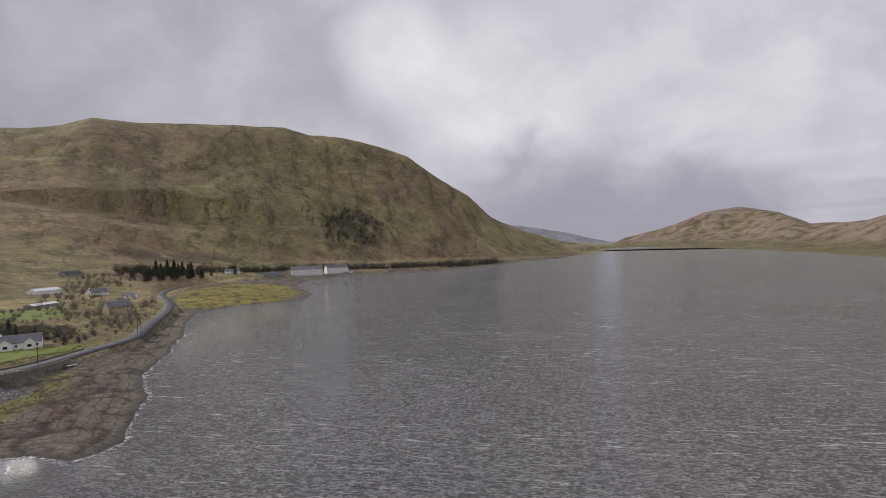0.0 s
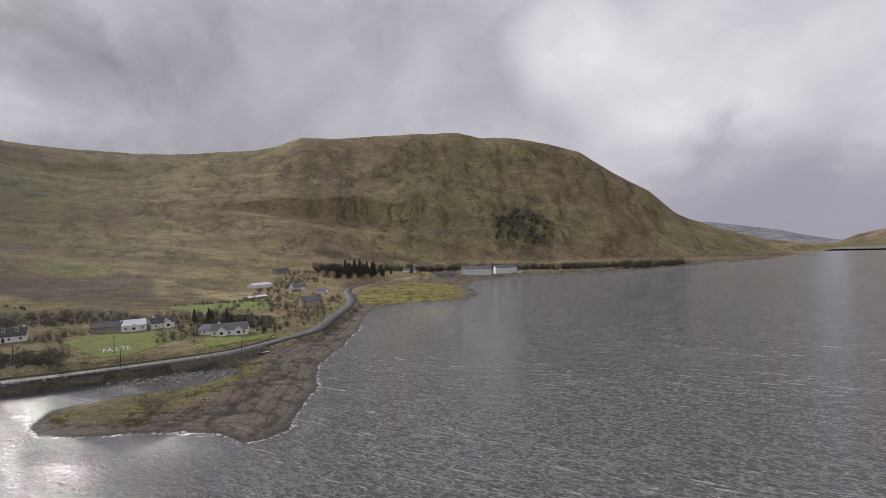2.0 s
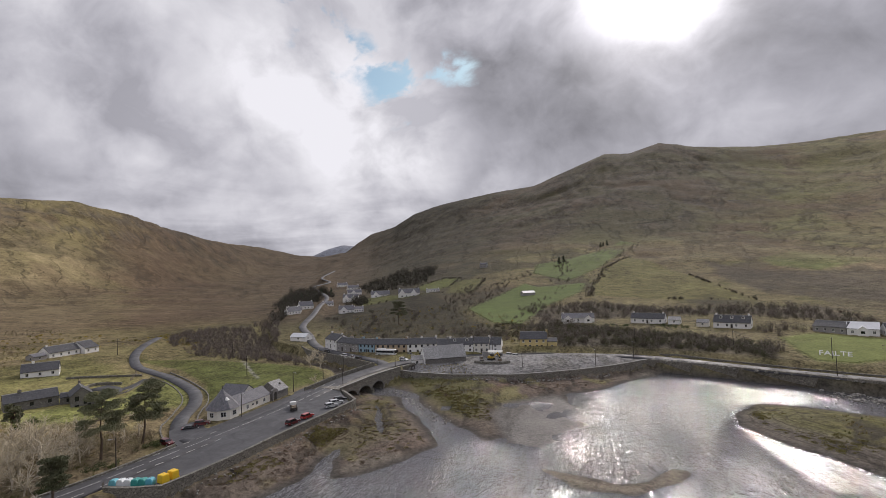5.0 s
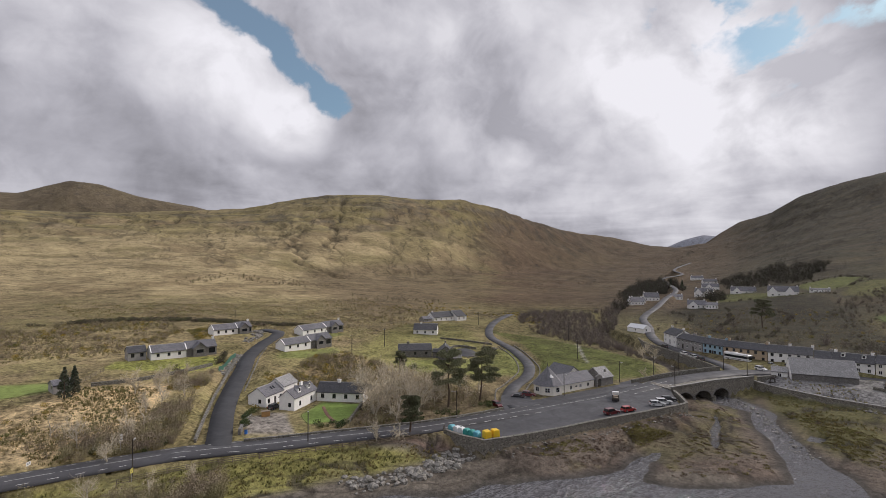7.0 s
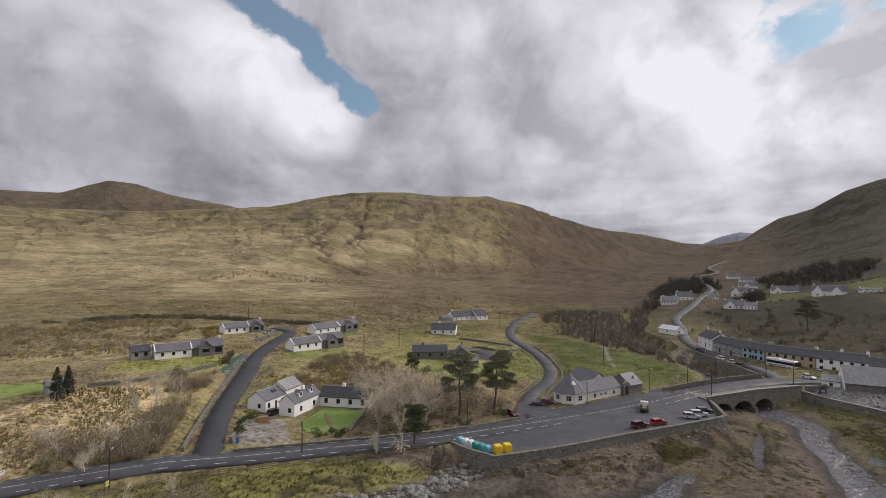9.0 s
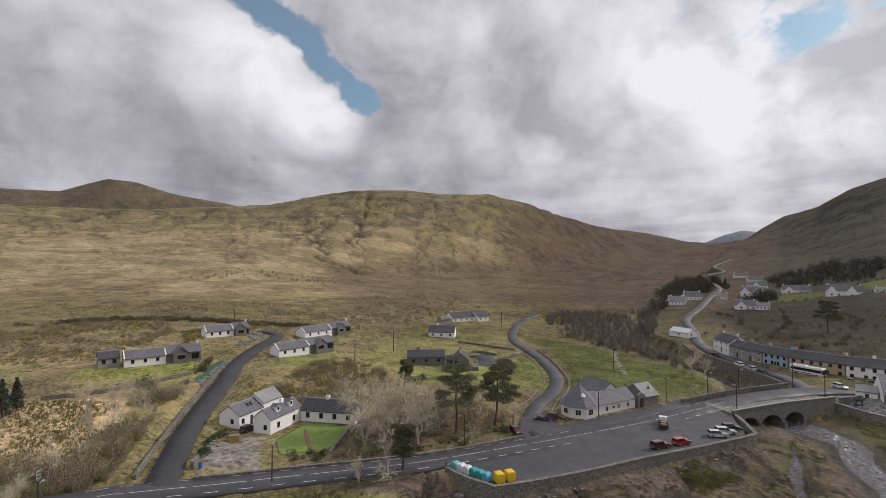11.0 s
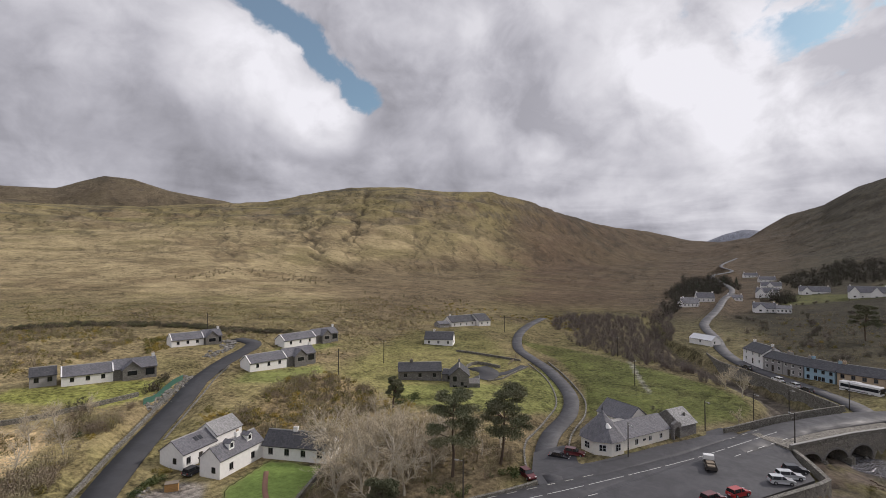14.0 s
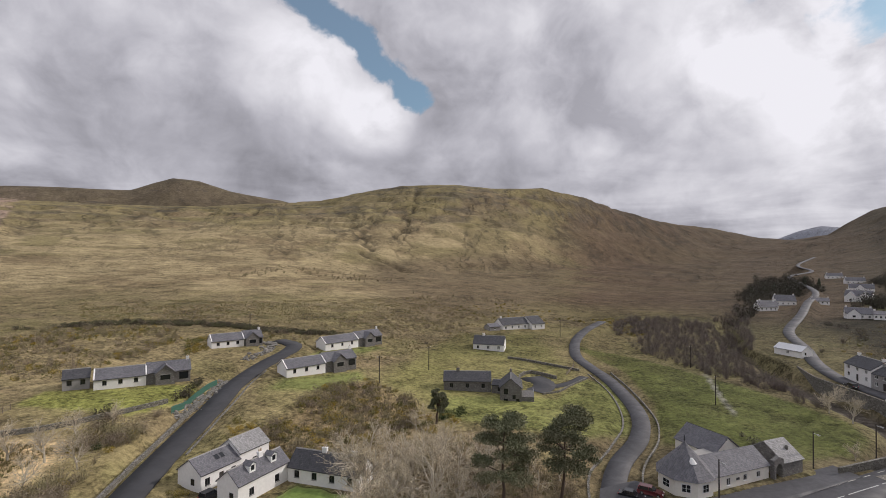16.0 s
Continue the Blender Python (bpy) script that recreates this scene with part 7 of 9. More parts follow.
def pine_tree(label, seed, height, name="pine_tree"):
    """A Scots pine: a bare leaning trunk, flat-topped clumps of needles on crooked limbs."""
    rng, nrg = random.Random(seed), np.random.default_rng(seed)
    t = thing(name, Matrix.Identity(4), label, "tree")
    bm = bmesh.new()

    def rod(p, q, r0, r1):
        d = Vector(q) - Vector(p)
        bmesh.ops.create_cone(bm, segments=7, radius1=r0, radius2=r1, depth=d.length, cap_ends=False,
                              matrix=Matrix.Translation((Vector(p) + Vector(q)) / 2) @ d.to_track_quat("Z", "Y").to_matrix().to_4x4())

    p, tops = Vector((0, 0, -0.4)), []
    for i in range(6):
        q = p + Vector((rng.uniform(-0.35, 0.35), rng.uniform(-0.35, 0.35), height / 6.3))
        rod(p, q, 0.32 - 0.045 * i, 0.275 - 0.045 * i)
        p = q
        if i >= 2:
            for k in range(8):
                a = rng.uniform(0, 2 * math.pi)
                reach = height * (0.36 - 0.035 * i) * rng.uniform(0.6, 1.1)
                e = p + Vector((math.cos(a) * reach, math.sin(a) * reach, rng.uniform(0.2, 1.4)))
                rod(p, e, 0.11, 0.04)
                tops.append(e)
    tops.append(p + Vector((0, 0, 0.5)))
    part("trunk", bm, PINE_BARK, t)
    pts = [leaf_cloud(nrg, 520, tuple(e), (height * 0.115 * rng.uniform(0.7, 1.4), height * 0.115 * rng.uniform(0.7, 1.4), height * 0.05), 0.15, 0.1) for e in tops]
    raw_part("crown", quads(np.vstack(pts)), PINE, t)
    return t


def spruce_tree(label, seed, height, group=""):
    """A dark conifer: drooping whorls that narrow to a point, with gaps between them."""
    nrg = np.random.default_rng(seed)
    t = thing("conifer", Matrix.Identity(4), label, "tree", group)
    bm = bmesh.new()
    bmesh.ops.create_cone(bm, segments=7, radius1=height * 0.022, radius2=0.03, depth=height, cap_ends=True, matrix=Matrix.Translation((0, 0, height / 2 - 0.2)))
    part("trunk", bm, PINE_BARK, t)
    pts = []
    for i in range(15):
        f = (i + 0.5) / 15
        z, reach = height * (0.10 + 0.88 * f), height * 0.30 * (1 - f) ** 0.8 + 0.2
        for k in range(7):
            a = nrg.random() * 2 * math.pi
            out = reach * (0.55 + 0.45 * nrg.random())
            pts.append(leaf_cloud(nrg, 18, (math.cos(a) * out * 0.6, math.sin(a) * out * 0.6, z - 0.12 * out), (out * 0.45, out * 0.45, height * 0.030), height * 0.028, 0.2))
    raw_part("crown", quads(np.vstack(pts)), SPRUCE, t)
    return t


def stand(ob, x, y, turn, size=1.0):
    return copy_thing(ob, Matrix.LocRotScale((x, y, ground(x, y)), Euler((0, 0, turn)), (size, size, size)))


def plant_all(makers, spots):
    """The first of each kind goes to a spot of its own, the others are copies."""
    rng = random.Random(5)
    for i, (x, y, size) in enumerate(spots):
        ob = makers[i % len(makers)]
        m = Matrix.LocRotScale((x, y, ground(x, y)), Euler((0, 0, rng.uniform(0, 6.28))), (size, size, size * rng.uniform(0.92, 1.08)))
        if i < len(makers):
            ob.matrix_basis = m
        else:
            c = copy_thing(ob, m)
            c.scale = (size, size, size)


BARE = [bare_tree("tall bare grey-barked tree beside the main road", 11, 11.5), bare_tree("tall bare pale tree with fine twigs", 23, 12.5, spread_out=0.62),
        bare_tree("bare many-limbed tree by the white cottage", 31, 10.5, spread_out=0.68), bare_tree("slender bare tree in the roadside wood", 47, 9.5, spread_out=0.52)]
plant_all(BARE, ((-92, -76, 1.1), (-94.5, -79, 1.0), (-97.5, -77.5, 1.05), (-99.5, -74, 1.15), (-102, -78, 0.95), (-105, -74, 1.0), (-101, -83, 0.9), (-108, -79, 0.8), (-112, -83, 0.7), (-110, -71, 0.8), (-116, -73, 0.7), (-120, -78, 0.65), (-122, -70, 0.6), (-90, -72.5, 0.85), (-126, -66, 0.55), (-117, -88, 0.6),
                 (-96, -75, 1.0), (-100, -70, 1.05), (-103.5, -67, 0.85), (-88.5, -69.5, 0.8), (-93.5, -69.5, 0.95), (-110, -76, 0.7), (-107, -66.5, 0.8), (-112.5, -69, 0.7), (-98, -63.5, 0.8),
                 (-91, -64.5, 0.7), (-120, -66, 0.6), (-47.5, -120.5, 0.72), (-30, -94, 0.6), (-57, -112, 0.6), (-83.5, -55.2, 0.75), (-79, -57.5, 0.55), (-205, -43, 0.7), (-210, -49, 0.65), (-27, -103, 0.55),
                 (-181, -37, 0.4), (-118, -100, 0.5), (-104, -96, 0.55), (-140, -78, 0.4), (-46, -106, 0.6), (-52.5, -117, 0.65), (-57, -125, 0.55), (-43, -97, 0.6), (-63, -129, 0.5), (-38, -91, 0.6), (-50, -108, 0.5), (-37, -71.5, 0.5), (-44, -69, 0.45), (-28, -74, 0.5), (-33, -84, 0.55)))
pine_a = pine_tree("dark Scots pine with flat crown beside the road", 3, 15.0)
pine_a.matrix_basis = Matrix.Translation((-109, -63.2, ground(-109, -63.2)))
pine_b = pine_tree("slender dark pine near the winding lane", 8, 14.5)
pine_b.matrix_basis = Matrix.Translation((-119.4, -60.6, ground(-119.4, -60.6)))
pine_c = pine_tree("low spreading green pine near the shore", 14, 8.5)
pine_c.matrix_basis = Matrix.Translation((-87, -55.4, ground(-87, -55.4)))
pine_d = pine_tree("wide dark pine on the lawn's edge", 21, 7.0)
far_pine = copy_thing(pine_a, Matrix.LocRotScale((-330, -30, ground(-330, -30)), Euler((0, 0, 1.2)), (1.15, 1.15, 1.0)))
pine_d.matrix_basis = Matrix.Translation((-124.5, -101.5, ground(-124.5, -101.5)))
spruces = [spruce_tree("tall dark conifer in a shelter belt", s, h, "dark conifers") for s, h in ((1, 15.0), (2, 18.0), (3, 13.0))]
plant_all(spruces, ((-336, 580, 1.2), (-345, 585, 1.1), (-350, 570, 1.0), (-329, 604, 1.2), (-333, 622, 1.1), (-342, 618, 1.0), (-324, 628, 1.1), (-316, 610, 1.2), (-348, 545, 0.9), (-327, 565, 1.1), (-338, 645, 0.9), (-312, 655, 0.8), (-218, 228, 0.62), (-212, 224, 0.5), (-200, 226, 0.55),
                    (-328, 538, 0.9), (-322, 555, 1.1), (-332, 548, 1.0), (-318, 575, 1.25), (-326, 590, 1.3), (-313, 597, 1.1), (-321, 612, 1.0), (-309, 622, 0.9), (-330, 572, 1.1), (-318, 640, 0.8), (-340, 600, 1.2), (-338, 560, 1.0),
                    (-206, 229, 0.6), (-229, 228, 0.45), (-196, 232, 0.4), (-33, -126, 0.55), (-35.5, -128.5, 0.42), (-660, 135, 0.8), (-652, 128, 0.7), (-300, 700, 0.8), (-285, 770, 0.9),
                    (-560, -190, 0.55), (-572, -186, 0.6), (-585, -182, 0.55), (-598, -178, 0.6), (-610, -174, 0.5), (-622, -172, 0.6), (-548, -196, 0.5), (-636, -170, 0.6), (-780, 216, 0.6), (-788, 224, 0.6), (-772, 210, 0.5)))


def bush_shape(rng, blades, leaves, tall, wide, leaf, blade=0.045):
    """One bush, as triangles: stems that fan out and leaf clumps about them."""
    a, lean = rng.random(blades) * 2 * math.pi, rng.random(blades) ** 0.7
    foot = np.stack([np.cos(a) * 0.25 * wide * lean, np.sin(a) * 0.25 * wide * lean, 0 * a], 1)
    tip = np.stack([np.cos(a) * wide * 0.5 * lean, np.sin(a) * wide * 0.5 * lean, tall * (0.55 + 0.45 * rng.random(blades)) * (1.05 - 0.35 * lean)], 1)
    w = np.stack([-np.sin(a), np.cos(a), 0 * a], 1) * blade * (0.7 + 0.6 * rng.random(blades))[:, None]
    tri = np.stack([foot - w, foot + w, tip], 1)
    q = leaf_cloud(rng, leaves, (0, 0, tall * 0.5), (wide * 0.5, wide * 0.5, tall * 0.48), leaf, 0.35).reshape(-1, 4, 3)
    return np.concatenate([tri.reshape(-1, 3, 3), q[:, [0, 1, 2]], q[:, [0, 2, 3]]]) if leaves else tri


def scatter(rng, ring, count):
    lo, hi = np.min(ring, 0), np.max(ring, 0)
    got = np.zeros((0, 2))
    while len(got) < count:
        p = lo + rng.random((count * 3, 2)) * (hi - lo)
        p = p[inside(p[:, 0], p[:, 1], list(ring))]
        clump = fbm(p[:, 0] / 14, p[:, 1] / 14, 3, 71)
        got = np.vstack([got, p[clump > 0.42 * (0.6 + 0.4 * rng.random(len(p)))]])
    return got[:count]


def clear_of_built(p, margin=4.5):
    """Leaves out spots on roads, on the quay and in houses."""
    ok = np.ones(len(p), bool)
    for (half,), *line in ROADS:
        ok &= line_distance(p[:, 0], p[:, 1], [q[:2] for q in line]) > half + 1.0
    ok &= (np.hypot(p[:, 0] + 195, p[:, 1] - 157) > 11) & (np.hypot(p[:, 0] + 231, p[:, 1] - 50) > 12)
    for hx, hy, reach in HOUSES:
        ok &= np.hypot(p[:, 0] - hx, p[:, 1] - hy) > reach
    return ok


HOUSES = []
for ob in list(scene.objects):
    if ob.parent is None and ob.get("category") in ("house", "cottage", "hall", "annexe", "shed", "barn", "garage"):
        xs = [(c.matrix_basis @ Vector(b)) for c in ob.children if c.type == "MESH" and c.name.startswith(("wall", "round_end", "wing_wall", "stone_wing")) for b in c.bound_box]
        if xs:
            mid = ob.matrix_basis @ (sum(xs, Vector()) / len(xs))
            HOUSES.append((mid.x, mid.y, max((v - sum(xs, Vector()) / len(xs)).xy.length for v in xs) * 0.92 + 0.5))


def thicket(name, label, mat, shapes, rings, seed, size=(0.7, 1.3), category="scrub"):
    """A growth that nobody could count: many bushes in one mesh."""
    rng = np.random.default_rng(seed)
    tris = []
    for ring, count in rings:
        p = scatter(rng, np.array(ring, float), count)
        if category == "trees":
            p = p + rng.normal(size=p.shape) * 3.5
        p = p[clear_of_built(p)]
        z = heights(p[:, 0], p[:, 1])
        p, z = p[z > 0.35], z[z > 0.35]
        for (x, y), zz in zip(p, z):
            s, a = rng.uniform(*size), rng.random() * 6.28
            shape = shapes[rng.integers(len(shapes))] * s
            c, q = math.cos(a), math.sin(a)
            tris.append(np.stack([shape[..., 0] * c - shape[..., 1] * q + x, shape[..., 0] * q + shape[..., 1] * c + y, shape[..., 2] + zz - 0.1], -1))
    v = np.concatenate(tris).reshape(-1, 3)
    me = bpy.data.meshes.new(name)
    me.vertices.add(len(v))
    me.vertices.foreach_set("co", v.ravel())
    me.loops.add(len(v))
    me.loops.foreach_set("vertex_index", np.arange(len(v)))
    me.polygons.add(len(v) // 3)
    me.polygons.foreach_set("loop_start", np.arange(0, len(v), 3))
    me.materials.append(mat)
    me.update(calc_edges=True)
    return tagged(new(name, me), label, category, kind="stuff")


rg = np.random.default_rng(77)
STEMMY = [bush_shape(rg, 36, 72, 2.3, 2.9, 0.11, 0.022) for _ in range(5)]
TALL = [bush_shape(rg, 46, 150, 4.2, 3.8, 0.13, 0.03) for _ in range(5)]
LEAFY = [bush_shape(rg, 8, 130, 1.5, 2.3, 0.15) for _ in range(5)]
DENSE = [bush_shape(rg, 40, 120, 2.8, 3.6, 0.20, 0.05) for _ in range(5)]
TUFT = [bush_shape(rg, 10, 0, 0.7, 0.9, 0.1, 0.07) for _ in range(6)]
FAR = [bush_shape(rg, 44, 84, 5.0, 5.2, 0.27, 0.05) for _ in range(5)]
WOOD = ((-84, -63), (-76, -67), (-92, -80), (-101, -82), (-112, -95), (-128, -86), (-124, -60), (-110, -55))
LANE_SCRUB = ((-36, -85), (-46, -86), (-60, -112), (-74, -131), (-62, -133), (-53, -114), (-44, -99), (-30, -93))
LEFT_SCRUB = ((-5, -165), (-45, -168), (-58, -170), (-88, -200), (-90, -232), (-50, -248), (0, -250))
MID_SCRUB = ((-82, -108), (-100, -128), (-126, -143), (-130, -115), (-114, -97), (-92, -99), (-84, -102))
RIVER_WOOD = ((-203, -43), (-209, -38), (-221, -49), (-238, -65), (-262, -84), (-300, -100), (-340, -118), (-345, -160), (-318, -178), (-280, -160), (-256, -138), (-238, -116), (-228, -90), (-222, -72), (-214, -58))
SHORE_HEDGE = ((-300, 50), (-311, 73), (-277, 100), (-247, 133), (-220, 148), (-198, 138), (-226, 106), (-235, 78), (-240, 60))
BEHIND = ((-374, 58), (-390, 105), (-346, 149), (-323, 225), (-270, 225), (-246, 214), (-283, 200), (-312, 168), (-318, 118), (-318, 62))
STREET_SLOPE = ((-252, -28), (-248, 36), (-262, 60), (-340, 50), (-420, -20), (-420, -70), (-340, -84), (-290, -64))
thicket("winter_scrub", "bare brown winter scrub on rough ground", SCRUB, STEMMY, ((LANE_SCRUB, 300), (LEFT_SCRUB, 620), (MID_SCRUB, 380), (WOOD, 150), (((-10, -95), (-24, -92), (-34, -100), (-26, -128), (-8, -130)), 40), (STREET_SLOPE, 200),
                                                                      (((-100, -176), (-124, -186), (-160, -182), (-230, -200), (-240, -230), (-120, -215)), 160)), 1, (0.5, 1.2))
thicket("tall_scrub", "tall bare alder and willow scrub", SCRUB, TALL, ((LANE_SCRUB, 110), (((-14, -92), (-32, -88), (-40, -100), (-28, -104)), 26), (WOOD, 60), (((-20, -80), (-34, -78), (-36, -84), (-20, -92)), 30), (((-14, -74), (-34, -73), (-50, -66.5), (-47, -62), (-30, -67)), 90), (LEFT_SCRUB, 40), (((-250, 36), (-240, 60), (-262, 66), (-300, 40)), 40)), 2, (0.5, 1.0))
thicket("alder_thicket", "dense reddish alder thicket beside the river", ALDER, TALL, ((RIVER_WOOD, 900), (((-340, -140), (-440, -165), (-440, -152), (-350, -122)), 120)), 3, (0.55, 1.05))
thicket("gorse", "dark green gorse with yellow flower", GORSE, LEAFY, ((MID_SCRUB, 200), (LANE_SCRUB, 90), (((-66, -98), (-75, -109), (-86, -124), (-91, -119), (-80, -104), (-71, -95)), 46), (((-12, -96), (-34, -94), (-44, -118), (-36, -126), (-14, -122)), 14), (((-84, -178), (-100, -190), (-120, -196), (-120, -204), (-90, -205)), 110), (LEFT_SCRUB, 260), (((-92, -102), (-82, -106), (-76, -100), (-90, -104)), 12),
                                                              (((-240, -175), (-300, -180), (-300, -260), (-240, -250)), 90), (((-250, -120), (-300, -150), (-330, -170), (-300, -190)), 110), (STREET_SLOPE, 90), (((-115, -105), (-130, -112), (-132, -98), (-122, -94)), 30)), 4, (0.45, 1.0))
thicket("dark_hedge", "dark hedge of gorse and bramble below the moor", BRIAR, LEAFY, ((((-40, -244), (-76, -241), (-104, -224), (-121, -204), (-148, -187), (-148, -193), (-123, -211), (-106, -231), (-77, -248), (-40, -251)), 420),), 5, (0.6, 1.3), "hedge")
thicket("bramble_bank", "dark bramble and hawthorn bank above the shore road", BRIAR, DENSE, ((SHORE_HEDGE, 620), (((-60, -136), (-76, -138), (-84, -150), (-78, -136), (-66, -128)), 14), (((-270, 34), (-250, 60), (-262, 70), (-320, 40), (-300, 20)), 110), (((-228, 220), (-178, 236), (-192, 262), (-230, 258)), 100)), 6, (0.45, 1.0))
thicket("garden_trees", "bare grey-brown garden trees round bungalows", WOODLAND, FAR, ((BEHIND, 480), (SHORE_HEDGE, 260), (((-230, 262), (-200, 290), (-250, 350), (-330, 470), (-360, 480), (-300, 360), (-260, 280)), 200), (((-250, -10), (-262, 20), (-270, 60), (-300, 50), (-290, 0)), 50),
                                                                                   (((-300, 470), (-330, 520), (-300, 560), (-390, 560), (-380, 480)), 110), (((-262, 196), (-228, 222), (-182, 222), (-168, 240), (-230, 262), (-275, 225)), 190), (((-216, 206), (-197, 182), (-190, 192), (-206, 222)), 26),
                                                                                   (((-168, 238), (-170, 262), (-190, 322), (-218, 372), (-262, 400), (-235, 310)), 120), (((-258, 160), (-246, 162), (-252, 182), (-262, 180)), 16)), 7, (0.3, 1.1), "trees")
thicket("hill_trees", "bare trees and scrub on the lower hillside", WOODLAND, FAR, ((((-529, 100), (-505, 113), (-669, 152), (-725, 137), (-680, 125)), 70), (((-390, 8), (-532, 36), (-609, 88), (-600, 100), (-520, 56), (-386, 20)), 90), (((-331, 44), (-422, 72), (-494, 102), (-490, 106), (-418, 78), (-328, 50)), 30),
                                                                                (((-411, 106), (-576, 159), (-773, 262), (-776, 268), (-574, 167), (-405, 112)), 110), (((-560, 20), (-486, 20), (-410, 8), (-340, 20), (-300, 46), (-330, 30), (-400, -6), (-480, -4)), 120), (STREET_SLOPE, 45),
                                                                                (((-290, 20), (-256, 20), (-254, 60), (-300, 60)), 50)), 8, (0.3, 0.8), "trees")
thicket("valley_wood", "dark mixed wood round the valley houses", DARK_WOOD, FAR, ((((-345, -128), (-430, -158), (-560, -205), (-730, -262), (-720, -200), (-560, -168), (-450, -156), (-380, -124)), 230), (((-600, -112), (-596, -44), (-740, -40), (-830, -110), (-720, -150)), 340),
                                                                     (((-470, -100), (-560, -125), (-540, -105), (-480, -88)), 50), (((-540, -202), (-556, -152), (-650, -172), (-650, -222)), 260)), 9, (0.5, 2.0), "trees")
thicket("fjord_wood", "dark wood at the foot of the hill by the hotel", DARK_WOOD, FAR, ((((-345, 690), (-250, 800), (-140, 822), (-60, 832), (40, 900), (120, 1030), (110, 1060), (10, 950), (-120, 880), (-270, 850), (-370, 740)), 560), (((-370, 560), (-330, 660), (-345, 690), (-400, 600)), 120),
                                                                               (((-301, 1199), (-290, 1270), (-211, 1283), (-153, 1269), (-174, 1174), (-260, 1120)), 110)), 10, (1.0, 2.5), "trees")
thicket("moor_scrub", "low grey willow scrub on the moor", SCRUB, FAR, ((((-150, -410), (-165, -440), (-222, -480), (-280, -452), (-300, -400), (-262, -390), (-220, -430)), 150), (((-255, -330), (-250, -290), (-310, -250), (-330, -270)), 60)), 11, (0.25, 0.6))
thicket("evergreen_shrubs", "rounded evergreen garden shrubs", HEDGE, LEAFY, ((((-62, -84), (-66, -93), (-70, -97), (-68, -98), (-61, -88)), 26), (((-78, -70), (-73, -74), (-74, -77), (-82, -72)), 14), (((-140, -57), (-146, -62), (-148, -58), (-142, -54)), 12),
                                                                     (((-96, -57.5), (-90, -60), (-92, -64), (-120, -57), (-118, -54)), 36), (((-300, 92), (-290, 112), (-286, 128), (-276, 140), (-272, 134), (-290, 98)), 40), (LANE_SCRUB, 12), (((-126, -104), (-132, -108), (-138, -104), (-130, -99)), 16)), 12, (0.5, 1.0), "shrubs")
LOW = [bush_shape(rg, 0, 90, 0.42, 2.2, 0.13) for _ in range(5)]
QUAY_FOOT = ((-98, -34), (-125, -24), (-156, -13.5), (-160, -15), (-150, -4), (-128, -11), (-110, -16), (-98, -26))
FLAT = ((-160, -12), (-128, -9), (-112, -6), (-130, 10), (-158, 2), (-176, -12))
MARSH_EDGE = ((-196, -4), (-176, 6), (-150, 19), (-146, 27), (-165, 27), (-172, 18), (-188, 8))
thicket("yellow_weed", "yellow-green seaweed clumps on the tidal flat", WEED, LOW, ((((-126, -17), (-140, -12), (-158, -9), (-160, -14), (-146, -18), (-130, -23)), 420), (MARSH_EDGE, 520), (FLAT, 120), (((-100, -33), (-116, -27), (-114, -22), (-100, -29)), 90), (((-156, 104), (-140, 100), (-118, 106), (-106, 114), (-112, 122), (-140, 108), (-152, 112)), 260)), 16, (0.25, 0.8), "seaweed")
thicket("dark_weed", "dark brown seaweed and stones on the tidal flat", RED_WEED, LOW, ((QUAY_FOOT, 620), (FLAT, 240), (MARSH_EDGE, 200), (((-190, 40), (-188, 56), (-196, 76), (-186, 74), (-180, 56), (-180, 40)), 220)), 17, (0.2, 0.6), "seaweed")
thicket("evergreen_trees", "dark rounded evergreen trees behind a bungalow", SPRUCE, FAR, ((((-222, 206), (-200, 212), (-184, 222), (-190, 238), (-218, 230)), 46), (((-170, 212), (-164, 226), (-172, 236), (-182, 224)), 14)), 15, (0.4, 0.9), "trees")
thicket("dry_tussocks", "tufts of dry grass and rush on rough ground", TUSSOCK, TUFT, ((LEFT_SCRUB, 2200), (((-12, -100), (-40, -134), (-54, -122), (-46, -98), (-26, -90)), 2200), (MID_SCRUB, 900), (((-130, -150), (-190, -175), (-250, -200), (-260, -300), (-120, -300), (-100, -210)), 4600),
                                                                     (((-60, -245), (-110, -235), (-130, -300), (-60, -330)), 1600), (((-20, -68), (-48, -60), (-72, -52), (-88, -46), (-90, -51), (-72, -60), (-36, -77), (-10, -84)), 1100), (STREET_SLOPE, 900), (WOOD, 400),
                                                                     (((-210, -2), (-190, 4), (-165, 12), (-150, 20), (-170, 25), (-190, 24), (-206, 16)), 400), (((-156, 106), (-130, 105), (-108, 114), (-104, 130), (-120, 168), (-140, 182), (-137, 150)), 300)), 13, (0.6, 1.4), "grass")


def hedge_ring(line, width=1.6):
    """A thin ring on both sides of a line, to grow a hedge in."""
    p = [np.array((*q, 0), float) for q in line]
    return tuple(tuple(q[:2]) for q in sides(p, width)) + tuple(tuple(q[:2]) for q in sides(p, -width)[::-1])


